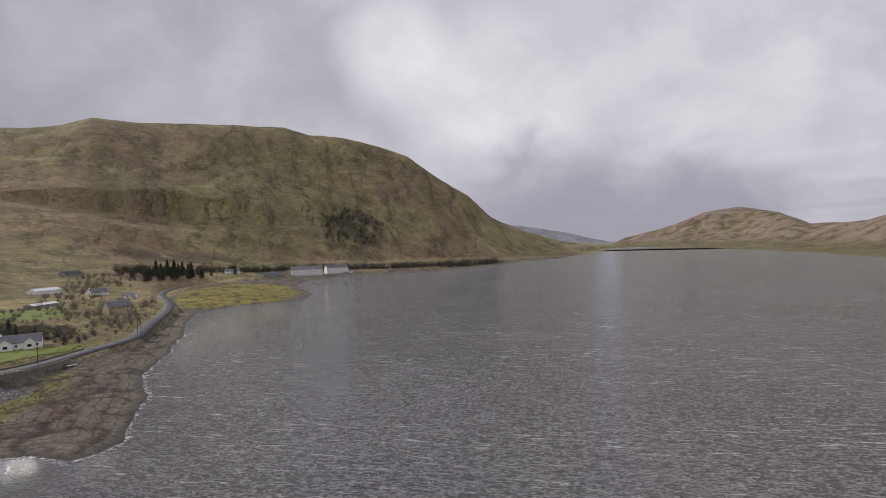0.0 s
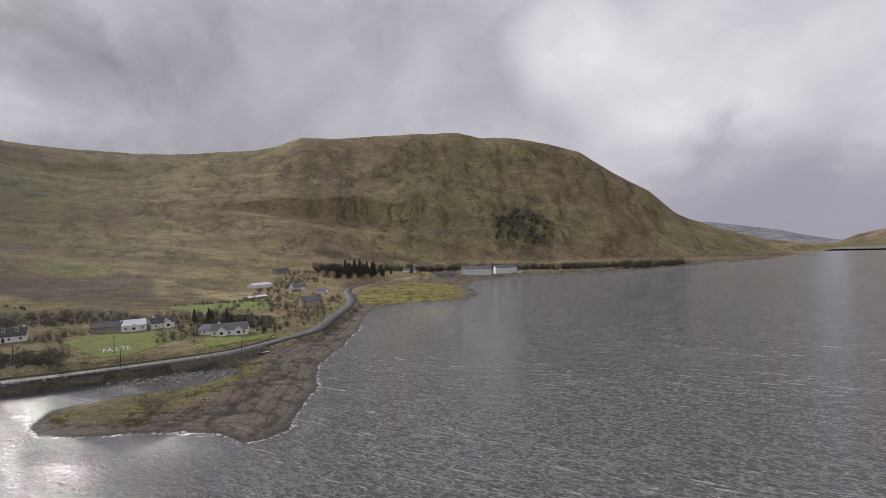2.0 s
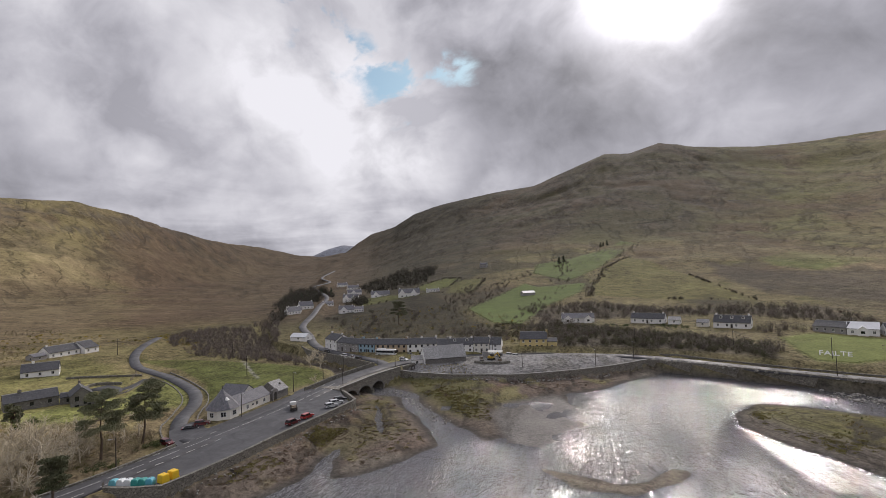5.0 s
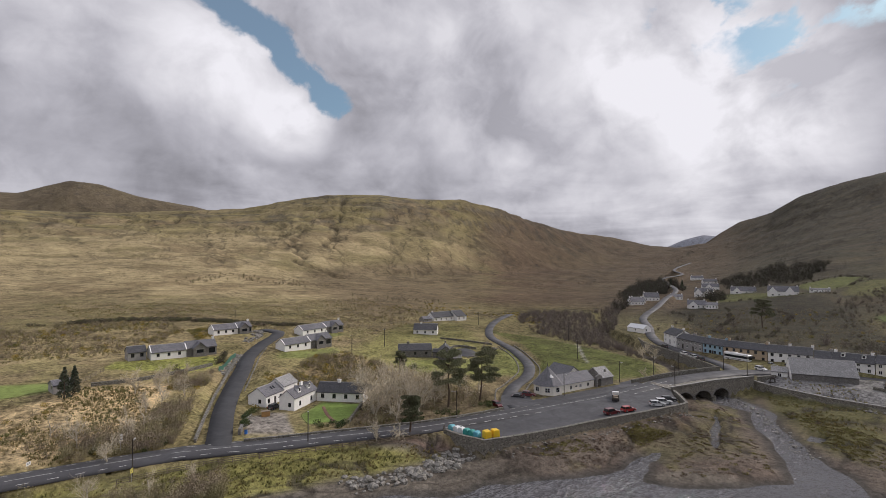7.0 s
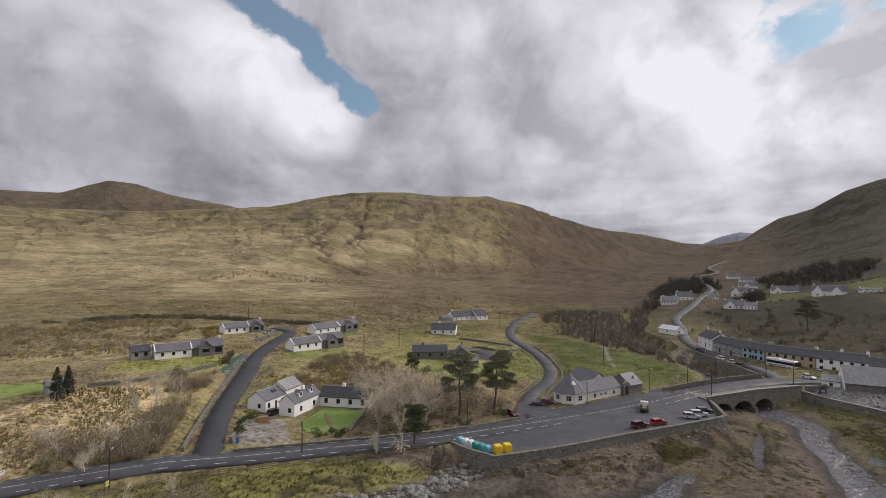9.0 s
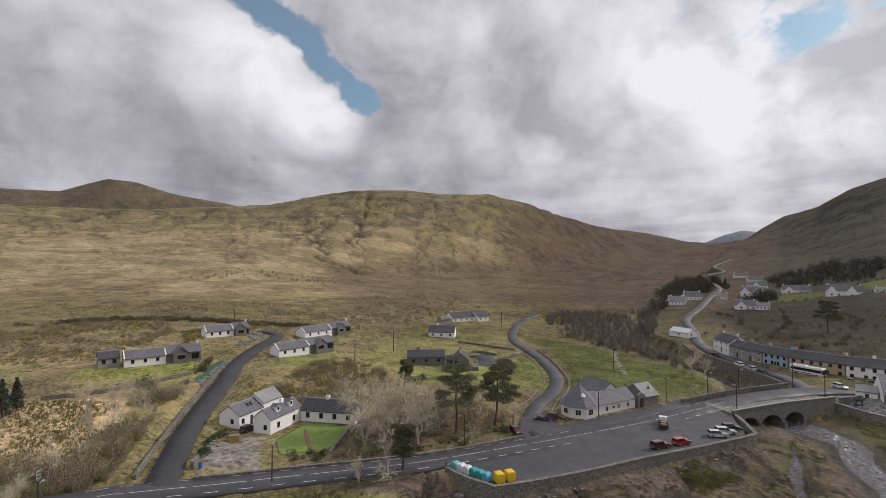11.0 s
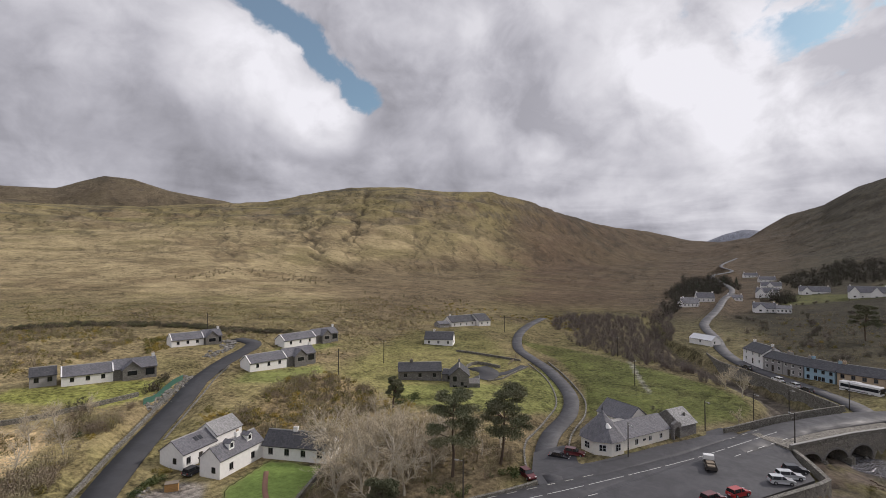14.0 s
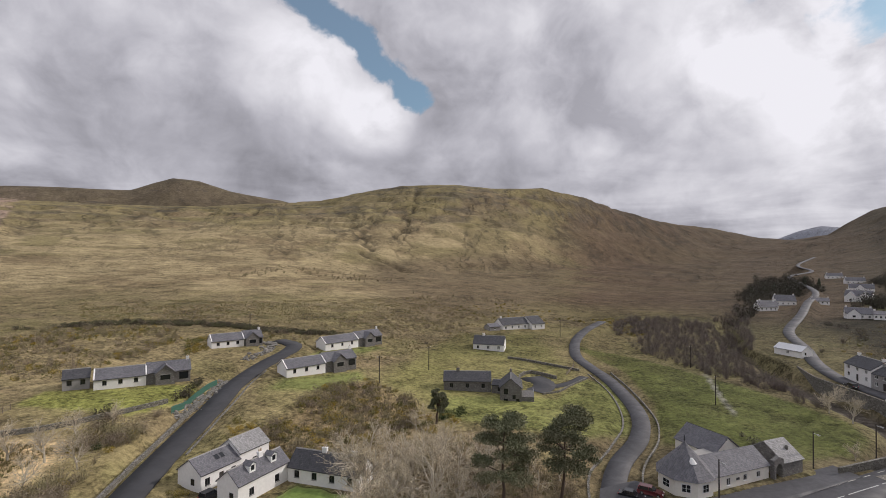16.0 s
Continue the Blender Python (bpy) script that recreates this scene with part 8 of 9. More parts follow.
BORDERS = (((-569, -51), (-624, -19), (-611, 1), (-559, -9), (-525, -26)), ((-559, -9), (-596, 4), (-583, 32), (-486, 15)), ((-431, 118), (-583, 167), (-672, 224)), ((-506, 232), (-358, 216), (-389, 166)), ((-296, 262), (-265, 333), (-232, 300)), ((-469, -90), (-496, -58), (-517, -28), (-505, -12)),
           ((-262, -40), (-300, -20), (-380, -24), (-430, -50)), ((-300, -48), (-350, -50), (-420, -70)), ((-176, -58), (-170, -47), (-160, -43)), ((-390, -100), (-372, -80), (-340, -70)))
thicket("hedgerow", "bare thorn hedgerows between hillside fields", WOODLAND, DENSE, [(hedge_ring(b), int(sum(math.dist(p, q) for p, q in zip(b, b[1:])) / 3.2)) for b in BORDERS], 14, (0.4, 0.95), "hedge")


def boulders(name, label, bands, seed, mat=BOULDER):
    """Tumbled stones in one mesh."""
    rng = np.random.default_rng(seed)
    ico = bmesh.new()
    bmesh.ops.create_icosphere(ico, subdivisions=1, radius=1.0)
    base = np.array([v.co[:] for v in ico.verts])
    face = np.array([[v.index for v in f.verts] for f in ico.faces])
    ico.free()
    V, F = [], []
    for line, width, count, size in bands:
        P = np.array([q[:2] for q in along([(x, y, 0) for x, y in line], 1.0)])
        for i in range(count):
            q = P[rng.integers(len(P))] + rng.normal(size=2) * width
            s = size * (0.5 + rng.random() ** 2 * 1.2)
            shape = base * (0.75 + 0.5 * rng.random((len(base), 1))) * np.array([1, 0.6 + 0.6 * rng.random(), 0.5 + 0.4 * rng.random()]) * s
            a = rng.random() * 6.28
            shape = np.stack([shape[:, 0] * math.cos(a) - shape[:, 1] * math.sin(a), shape[:, 0] * math.sin(a) + shape[:, 1] * math.cos(a), shape[:, 2]], 1)
            F.append(face + len(V) * len(base))
            V.append(shape + np.array([q[0], q[1], max(ground(q[0], q[1]), -0.05) + 0.1 * s]))
    ob = new(name, mesh_from(name, [tuple(p) for p in np.vstack(V)], [tuple(f) for f in np.vstack(F)], mat))
    return tagged(ob, label, "boulders", kind="stuff")


boulders("lane_boulders", "bank of pale boulders beside the cottage lane", ((((-75, -131), (-80, -138), (-86, -146), (-90, -152)), 0.8, 260, 0.45), (((-100, -168), (-108, -175), (-113, -182), (-112, -188)), 1.0, 160, 0.6),
                                                                      (((-62, -86), (-66, -93)), 0.6, 60, 0.3)), 1)
boulders("shore_boulders", "grey boulders along the foot of the sea wall", ((((-215, 96), (-196, 121), (-170, 153), (-153, 177)), 1.1, 700, 0.6), (((-91, -43), (-84, -43), (-76, -45), (-68, -49)), 1.8, 170, 0.75), (((-98, -34), (-125, -24), (-156, -13)), 0.8, 140, 0.28),
                                                                        (((-144, 158), (-154, 152), (-162, 146), (-168, 142)), 4.5, 420, 0.5), (((-192, 20), (-190, 38), (-194, 56), (-201, 76)), 0.8, 120, 0.4), (((-194, -12), (-178, -2), (-160, 6), (-146, 14)), 1.4, 120, 0.35)), 2)

# ---- vehicles ----
def car(name, x, y, turn, colour, label, L=4.2, W=1.75, H=1.48, kind="hatch", group="parked cars", z=None):
    """A car: sculpted body, glazed cabin, roof, wheels with rims, lamps."""
    z = z if z is not None else ground(x, y) + 0.02
    c = thing(name, Matrix.LocRotScale((x, y, z), Euler((0, 0, radians(turn))), None), label, "car", group)
    paint = paint_material(name + "_paint", colour, 0.3)
    bm = bmesh.new()
    low = [(-L / 2, 0.32), (-L / 2, 0.62), (-L / 2 + 0.08, 0.86), (-L * 0.20 if kind == "saloon" else -L / 2 + 0.12, 0.95), (L * 0.16, 0.93), (L * 0.42, 0.80), (L / 2, 0.62), (L / 2, 0.32), (L * 0.44, 0.22), (-L * 0.44, 0.22)]
    vs = prism(bm, low, -W / 2, W / 2)
    for v in bm.verts:
        if v.co.z > 0.7:
            v.co.y *= 0.93
        if abs(v.co.x) > L * 0.45:
            v.co.y *= 0.9
    bmesh.ops.bevel(bm, geom=bm.edges[:], offset=0.05, segments=2, affect="EDGES")
    part("body", bm, paint, c, smooth=False)
    back = -L * 0.30 if kind == "saloon" else -L * 0.47
    bm = bmesh.new()
    prism(bm, [(back - (0.35 if kind == "saloon" else 0.0), 0.90), (L * 0.20, 0.90), (L * 0.03, H - 0.06), (back + 0.18, H - 0.06)], -W * 0.44, W * 0.44)
    for v in bm.verts:
        if v.co.z > 1.1:
            v.co.y *= 0.84
    part("window_glass", bm, GLASS, c)
    bm = bmesh.new()
    solid(bm, back + 0.12, L * 0.06, -W * 0.375, W * 0.375, H - 0.075, H)
    bmesh.ops.bevel(bm, geom=bm.edges[:], offset=0.03, segments=1, affect="EDGES")
    part("roof", bm, paint, c)
    for s in (-1, 1):
        for px in (back + 0.25, -L * 0.06):
            part("pillar", box(px - 0.05, px + 0.05, s * W * 0.41 - 0.03, s * W * 0.41 + 0.03, 0.9, H - 0.05), paint, c)
    for sx in (-L * 0.31, L * 0.31):
        for s in (-1, 1):
            bm = bmesh.new()
            bmesh.ops.create_cone(bm, segments=16, radius1=0.31, radius2=0.31, depth=0.22, cap_ends=True, matrix=Matrix.Translation((sx, s * (W / 2 - 0.09), 0.31)) @ Matrix.Rotation(math.pi / 2, 4, "X"))
            wheel = part("wheel", bm, RUBBER, c)
            bm = bmesh.new()
            bmesh.ops.create_cone(bm, segments=12, radius1=0.19, radius2=0.17, depth=0.03, cap_ends=True, matrix=Matrix.Translation((sx, s * (W / 2 + 0.02), 0.31)) @ Matrix.Rotation(math.pi / 2, 4, "X"))
            part("rim", bm, GALVANISED, wheel)
    for s in (-1, 1):
        part("headlight", box(L / 2 - 0.22, L / 2 - 0.03, s * W * 0.36 - 0.17, s * W * 0.36 + 0.17, 0.60, 0.74, 0.03), TRIM, c)
        part("tail_light", box(-L / 2 - 0.01, -L / 2 + 0.1, s * W * 0.38 - 0.1, s * W * 0.38 + 0.1, 0.66, 0.86, 0.02), LAMP_RED, c)
        part("mirror", box(L * 0.13, L * 0.17, s * W * 0.5 - 0.06, s * W * 0.5 + 0.1, 0.95, 1.07, 0.02), paint, c)
    part("number_plate", box(-L / 2 - 0.02, -L / 2 - 0.005, -0.26, 0.26, 0.48, 0.59), TRIM, c)
    return c


LAMP_RED = plain("red_lamp_plastic", (0.35, 0.02, 0.02), 0.3, 5, 0.1)
SILVER, BLACK, RED, MAROON, WHITE_CAR, GREY_CAR = (0.52, 0.53, 0.54), (0.025, 0.026, 0.03), (0.42, 0.03, 0.03), (0.13, 0.018, 0.022), (0.72, 0.72, 0.72), (0.22, 0.22, 0.23)
PARK = 4.18
car("maroon_car", -134.2, -27.4, 160, MAROON, "dark maroon people carrier on the car park", 4.5, 1.8, 1.62, z=PARK)
car("red_car", -139.6, -25.2, 158, RED, "bright red hatchback parked on the quay", z=PARK)
car("silver_car", -150.3, -21.4, 128, SILVER, "silver hatchback parked by the quay wall", z=PARK)
car("silver_estate", -153.8, -20.9, 128, SILVER, "silver estate car parked beside others", 4.6, 1.8, 1.5, z=PARK)
car("black_car", -157.6, -20.8, 128, BLACK, "black hatchback parked at the quay corner", z=PARK)
car("dark_car", -132.0, -55.6, 112, BLACK, "black saloon beside the hall", 4.3, kind="saloon")
car("parked_red_car", -134.8, -53.8, 112, MAROON, "dark red hatchback beside the hall")
car("small_red_car", -119.6, -54.2, 70, MAROON, "small dark red car at the lane's corner", 3.7)
car("white_street_car", -232.2, -40.6, 227, WHITE_CAR, "white car parked along the street", z=5.3)
car("silver_street_car", -227.4, -35.4, 227, SILVER, "silver car parked along the street", z=5.3)
car("dark_street_car", -223.4, -31.4, 227, BLACK, "dark car parked along the street", z=5.3)
car("far_street_car", -243.5, -52.5, 227, BLACK, "dark car parked up the street", z=5.6)
car("street_car", -230.4, -8.2, 84, SILVER, "silver saloon before the pub", 4.4, kind="saloon", z=5.05)
car("street_car_dark", -231.0, -2.4, 84, BLACK, "dark car parked before the pub", z=4.95)
car("street_car_grey", -231.6, 3.4, 84, GREY_CAR, "grey car parked before the pub", z=4.85)
car("white_hatch", -219.0, -9.6, 60, WHITE_CAR, "white hatchback on the road past the bridge", z=5.15)
car("yard_car", -227.5, 38.0, 60, WHITE_CAR, "white car in the gravel yard", z=4.5)
car("yard_car_silver", -224.6, 40.6, 60, SILVER, "silver car in the gravel yard", z=4.5)
car("yard_car_dark", -221.6, 43.0, 60, BLACK, "dark car in the gravel yard", z=4.5)
car("yard_car_black", -219.0, 45.4, 60, BLACK, "black car in the gravel yard", z=4.5)
car("bungalow_car", -74.6, -96.2, -155, BLACK, "black car between white houses", 4.0, z=4.55)


def coach(x, y, turn, z):
    c = thing("coach", Matrix.LocRotScale((x, y, z), Euler((0, 0, radians(turn))), None), "white touring coach standing before the guesthouse", "bus")
    paint = paint_material("coach_paint", (0.72, 0.72, 0.72))
    part("body", box(-5, 5, -1.25, 1.25, 0.4, 3.2, 0.16), paint, c)
    part("side_window", box(-4.6, 4.7, -1.27, 1.27, 1.65, 2.55, 0.02), GLASS, c)
    part("windscreen", box(4.85, 5.03, -1.1, 1.1, 1.3, 2.75, 0.02), GLASS, c)
    part("roof_unit", box(-2.6, -0.2, -0.8, 0.8, 3.18, 3.42, 0.05), paint, c)
    part("stripe", box(-5.01, 2.2, -1.265, 1.265, 0.95, 1.15), DARK_TRIM, c)
    for sx in (-3.0, 3.3):
        for s in (-1, 1):
            bm = bmesh.new()
            bmesh.ops.create_cone(bm, segments=16, radius1=0.5, radius2=0.5, depth=0.3, cap_ends=True, matrix=Matrix.Translation((sx, s * 1.13, 0.5)) @ Matrix.Rotation(math.pi / 2, 4, "X"))
            w = part("wheel", bm, RUBBER, c)
            bm = bmesh.new()
            bmesh.ops.create_cone(bm, segments=12, radius1=0.28, radius2=0.25, depth=0.03, cap_ends=True, matrix=Matrix.Translation((sx, s * 1.29, 0.5)) @ Matrix.Rotation(math.pi / 2, 4, "X"))
            part("rim", bm, GALVANISED, w)
    for s in (-1, 1):
        part("headlight", box(4.95, 5.03, s * 0.95 - 0.16, s * 0.95 + 0.16, 0.7, 0.9), TRIM, c)
        part("mirror", box(4.9, 5.2, s * 1.4 - 0.08, s * 1.4 + 0.08, 2.0, 2.5), DARK_TRIM, c)


coach(-231.6, -20.0, 72, 5.2)


def tipper(x, y, turn, z):
    c = thing("flatbed_truck", Matrix.LocRotScale((x, y, z), Euler((0, 0, radians(turn))), None), "small flatbed truck with white cab and loaded bed", "truck")
    paint = paint_material("truck_paint", (0.70, 0.70, 0.68))
    bm = bmesh.new()
    prism(bm, [(1.2, 0.5), (2.8, 0.5), (2.8, 1.2), (2.4, 2.1), (1.2, 2.1)], -0.95, 0.95)
    bmesh.ops.bevel(bm, geom=bm.edges[:], offset=0.06, segments=1, affect="EDGES")
    cab = part("cab", bm, paint, c)
    part("windscreen", box(2.45, 2.68, -0.8, 0.8, 1.3, 1.95), GLASS, cab)
    part("side_window", box(1.5, 2.3, -0.97, 0.97, 1.3, 1.9), GLASS, cab)
    part("chassis", box(-2.7, 2.6, -0.45, 0.45, 0.45, 0.65), DARK_TRIM, c)
    bm = bmesh.new()
    solid(bm, -2.8, 1.1, -1.0, 1.0, 0.8, 0.9)
    for a, b, d, e in ((-2.8, 1.1, -1.0, -0.94), (-2.8, 1.1, 0.94, 1.0), (-2.8, -2.74, -1.0, 1.0), (1.04, 1.1, -1.0, 1.0)):
        solid(bm, a, b, d, e, 0.9, 1.3)
    part("bed", bm, DARK_TIMBER, c)
    bm = bmesh.new()
    for i, (a, b, h) in enumerate(((-2.4, -1.5, 0.5), (-1.3, -0.4, 0.7), (-0.2, 0.8, 0.45))):
        solid(bm, a, b, -0.7, 0.6, 0.9, 0.9 + h)
    part("load", bm, TIMBER, c, "timber and sacks")
    for sx in (-1.7, 1.9):
        for s in (-1, 1):
            bm = bmesh.new()
            bmesh.ops.create_cone(bm, segments=14, radius1=0.38, radius2=0.38, depth=0.25, cap_ends=True, matrix=Matrix.Translation((sx, s * 0.85, 0.38)) @ Matrix.Rotation(math.pi / 2, 4, "X"))
            part("wheel", bm, RUBBER, c)


tipper(-147.6, -32.4, 205, PARK)


# ---- recycling banks on the quay ----
def bottle_bank(x, y, turn, colour, label, tall=1.5, box_like=False):
    b = thing("recycling_bank", Matrix.LocRotScale((x, y, PARK), Euler((0, 0, radians(turn))), None), label, "bin", "recycling banks on the quay")
    mat = plain(label.replace(" ", "_")[:28], colour, 0.5, 3, 0.15)
    bm = bmesh.new()
    if box_like:
        solid(bm, -0.95, 0.95, -0.8, 0.8, 0.1, 1.75)
        for v in bm.verts:
            if v.co.z > 1:
                v.co.x *= 0.92
                v.co.y *= 0.92
    else:
        prism(bm, [(-0.75, 0.1), (0.75, 0.1), (0.8, 1.0), (0.5, tall), (-0.5, tall), (-0.8, 1.0)], -0.65, 0.65)
    bmesh.ops.bevel(bm, geom=bm.edges[:], offset=0.09, segments=2, affect="EDGES")
    part("bin_body", bm, mat, b)
    part("opening", box(-0.3, 0.3, 0.6, 0.72, tall * 0.62, tall * 0.78, 0.02), DARK_TRIM, b)
    part("lifting_eye", box(-0.08, 0.08, -0.05, 0.05, tall if not box_like else 1.72, (tall if not box_like else 1.72) + 0.2, 0.02), GALVANISED, b)
    for s in (-1, 1):
        part("foot", box(s * 0.6 - 0.12, s * 0.6 + 0.12, -0.5, 0.5, 0.0, 0.12), DARK_TRIM, b)


for i, (col, lab) in enumerate((((0.16, 0.45, 0.52), "pale blue plastic bottle bank"), ((0.70, 0.72, 0.72), "white plastic bottle bank"), ((0.70, 0.72, 0.72), "white plastic bottle bank"), ((0.05, 0.33, 0.30), "teal plastic bottle bank"),
                               ((0.05, 0.33, 0.30), "teal plastic bottle bank"), ((0.12, 0.42, 0.52), "blue plastic bottle bank"))):
    bottle_bank(-95.2 - 0.12 * i, -49.2 + 1.45 * i, 88, col, lab)
bottle_bank(-97.0, -40.0, 66, (0.80, 0.52, 0.03), "yellow textile bank with sloping lid", 1.75, True)
bottle_bank(-99.0, -39.2, 66, (0.80, 0.52, 0.03), "yellow textile bank beside another", 1.75, True)


# ---- poles, lamps, signs ----
def street_lamp(x, y, turn, high=7.0, z=None):
    z = z if z is not None else ground(x, y)
    s = thing("street_lamp", Matrix.LocRotScale((x, y, z), Euler((0, 0, radians(turn))), None), "grey street lamp on a dark wooden pole", "lamp", "street lamps")
    bm = bmesh.new()
    bmesh.ops.create_cone(bm, segments=10, radius1=0.13, radius2=0.09, depth=high + 0.4, cap_ends=True, matrix=Matrix.Translation((0, 0, high / 2 - 0.2)))
    part("pole", bm, DARK_TIMBER, s)
    bm = bmesh.new()
    solid(bm, 0, 1.1, -0.03, 0.03, high - 0.35, high - 0.28)
    part("arm", bm, GALVANISED, s)
    head = part("lamp_head", box(0.8, 1.5, -0.13, 0.13, high - 0.36, high - 0.20, 0.04), GALVANISED, s)
    part("lens", box(0.95, 1.4, -0.09, 0.09, high - 0.40, high - 0.355), TRIM, head)
    return s


def power_pole(x, y, high=8.0):
    s = thing("utility_pole", Matrix.Translation((x, y, ground(x, y))), "weathered wooden utility pole with crossarm", "pole", "utility poles")
    bm = bmesh.new()
    bmesh.ops.create_cone(bm, segments=9, radius1=0.15, radius2=0.10, depth=high + 0.4, cap_ends=True, matrix=Matrix.Translation((0, 0, high / 2 - 0.2)))
    part("pole", bm, DARK_TIMBER, s)
    part("crossarm", box(-0.7, 0.7, -0.05, 0.05, high - 0.6, high - 0.48), TIMBER, s)
    for i in (-0.6, 0.0, 0.6):
        part("insulator", box(i - 0.04, i + 0.04, -0.04, 0.04, high - 0.48, high - 0.32), TRIM, s)


for x, y, turn, z in ((-35.8, -77.6, -120, None), (-67.0, -66.6, -120, None), (-141.0, -45.4, 60, 4.3), (-168.2, -40.3, 60, None), (-180.2, -33.6, 60, 5.4), (-190, -28.6, 60, 5.6), (-171.0, -23.6, -120, 4.9), (-205.0, -11.0, -120, 5.3),
                      (-211.5, -20.0, 200, 5.2), (-104.5, -56.0, -60, None), (-199, 41, 180, 4.2), (-201, 70, 180, 4.2), (-219, 90, 180, 4.2), (-178, 145, 180, 4.2), (-155, 184, 180, 4.2), (-158, 250, 180, 4.4)):
    street_lamp(x, y, turn, z=z)
for x, y in ((-236, 96), (-216, 130), (-195, 155), (-176, 178), (-150, 240), (-195, -70), (-232, -95), (-112, -206), (-128, -134), (-230, 30), (-150, -140), (-240, -160)):
    power_pole(x, y)


def road_sign(x, y, turn, w, h, high, mat, label):
    s = thing("road_sign", Matrix.LocRotScale((x, y, ground(x, y)), Euler((0, 0, radians(turn))), None), label, "sign")
    part("post", box(-0.04, 0.04, -0.04, 0.04, -0.3, high), GALVANISED, s)
    plate = part("plate", box(-w / 2, w / 2, 0.045, 0.075, high - h, high), mat, s)
    for i in range(2):
        part("text_bar", box(-w * 0.36, w * 0.36, 0.076, 0.082, high - h * (0.35 + 0.35 * i), high - h * (0.22 + 0.35 * i)), DARK_TRIM, plate)


YELLOW_SIGN = plain("yellow_sign", (0.62, 0.55, 0.12), 0.5, 4, 0.1)
road_sign(-35.2, -75.9, 40, 0.7, 0.9, 2.6, YELLOW_SIGN, "yellow roadside warning sign on a steel post")
road_sign(-36.6, -89.0, 40, 0.9, 1.6, 3.4, GALVANISED, "grey direction sign back on a post")
road_sign(-22.0, -91.5, 40, 1.0, 0.7, 1.3, TRIM, "small white sign on the verge")
bm = bmesh.new()
solid(bm, -0.5, 0.5, -0.03, 0.03, 0.4, 1.3)
tagged(part("notice_board", bm, DARK_TIMBER, None, m=Matrix.LocRotScale((-94.2, -50.8, 4.2), Euler((0, 0, 0.4)), None)), "dark notice board at the end of the quay", "sign")

# blue drum and timber log store by the white houses
drum = thing("blue_drum", Matrix.Translation((-59.6, -81.0, ground(-59.6, -81.0))), "blue plastic drum beside the gate pier", "drum")
bm = bmesh.new()
bmesh.ops.create_cone(bm, segments=14, radius1=0.35, radius2=0.35, depth=0.95, cap_ends=True, matrix=Matrix.Translation((0, 0, 0.47)))
part("drum_body", bm, plain("blue_plastic", (0.03, 0.14, 0.45), 0.5, 4, 0.1), drum)
bm = bmesh.new()
bmesh.ops.create_cone(bm, segments=14, radius1=0.37, radius2=0.37, depth=0.06, cap_ends=True, matrix=Matrix.Translation((0, 0, 0.97)))
part("lid", bm, DARK_TRIM, drum)
store = thing("log_store", Matrix.LocRotScale((-69.8, -91.6, ground(-69.8, -91.6)), Euler((0, 0, -0.4)), None), "small orange timber log store on gravel", "shed")
ORANGE_WOOD = plain("orange_timber", (0.42, 0.24, 0.09), 0.8, 4, 0.3)
for i in range(5):
    part("board", box(-1.0, 1.0, 0.55 - 0.001 * i, 0.6, 0.05 + 0.26 * i, 0.29 + 0.26 * i), ORANGE_WOOD, store)
for s in (-1, 1):
    part("side_panel", box(s * 1.0 - 0.03, s * 1.0 + 0.03, -0.55, 0.62, 0, 1.35), ORANGE_WOOD, store)
part("lean_to_roof", box(-1.1, 1.1, -0.7, 0.7, 1.36, 1.42), TIMBER, store)

# the welcome in whitewashed stones on the bank
fail = bpy.data.curves.new("welcome_letters", "FONT")
fail.body, fail.size, fail.extrude, fail.align_x = "FAILTE", 3.4, 0.08, "CENTER"
letters = bpy.data.objects.new("welcome_letters", fail)
scene.collection.objects.link(letters)
dg = bpy.context.evaluated_depsgraph_get()
me = bpy.data.meshes.new_from_object(letters.evaluated_get(dg))
bpy.data.objects.remove(letters)
me.materials.clear()
me.materials.append(TRIM)
turf = new("welcome_letters", me)
turf.matrix_basis = Matrix.LocRotScale((-195.5, 156.5, ground(-195.5, 156.5) + 0.9), Euler((radians(35), 0, math.atan2(11, 7))), None)
tagged(turf, "white-painted letters laid out on a grass bank", "lettering")

# a rowing boat drawn up on the spit
boat = thing("rowing_boat", Matrix.LocRotScale((-146.5, 189.5, ground(-146.5, 189.5) + 0.05), Euler((0, 0, 0.9)), None), "small white rowing boat drawn up on grass", "boat")
bm = bmesh.new()
secs = [(-2.0, 0.55, 0.5), (-1.0, 0.8, 0.42), (0.3, 0.85, 0.42), (1.3, 0.6, 0.5), (2.1, 0.05, 0.72)]
rows = [[bm.verts.new((x, s * w * k, h * (1 - (1 - k) * 0.95))) for s, k in ((-1, 1), (-1, 0.55), (1, 0.55), (1, 1))] for x, w, h in secs]
for a, b in zip(rows, rows[1:]):
    for i in range(3):
        bm.faces.new((a[i], a[i + 1], b[i + 1], b[i]))
bm.faces.new(rows[0])
hull = part("hull", bm, TRIM, boat)
mod = hull.modifiers.new("thickness", "SOLIDIFY")
mod.thickness = 0.05
for x in (-0.9, 0.4):
    part("thwart", box(x - 0.12, x + 0.12, -0.62, 0.62, 0.34, 0.38), TIMBER, boat)

# ---- the yard on the quay, and other small things ----
DIGGER_YELLOW = paint_material("digger_paint", (0.50, 0.33, 0.04))
CANVAS = plain("white_canvas", (0.66, 0.65, 0.60), 0.8, 3, 0.2)
RED_PATH = plain("brick_path", (0.22, 0.12, 0.08), 0.9, 5, 0.4)


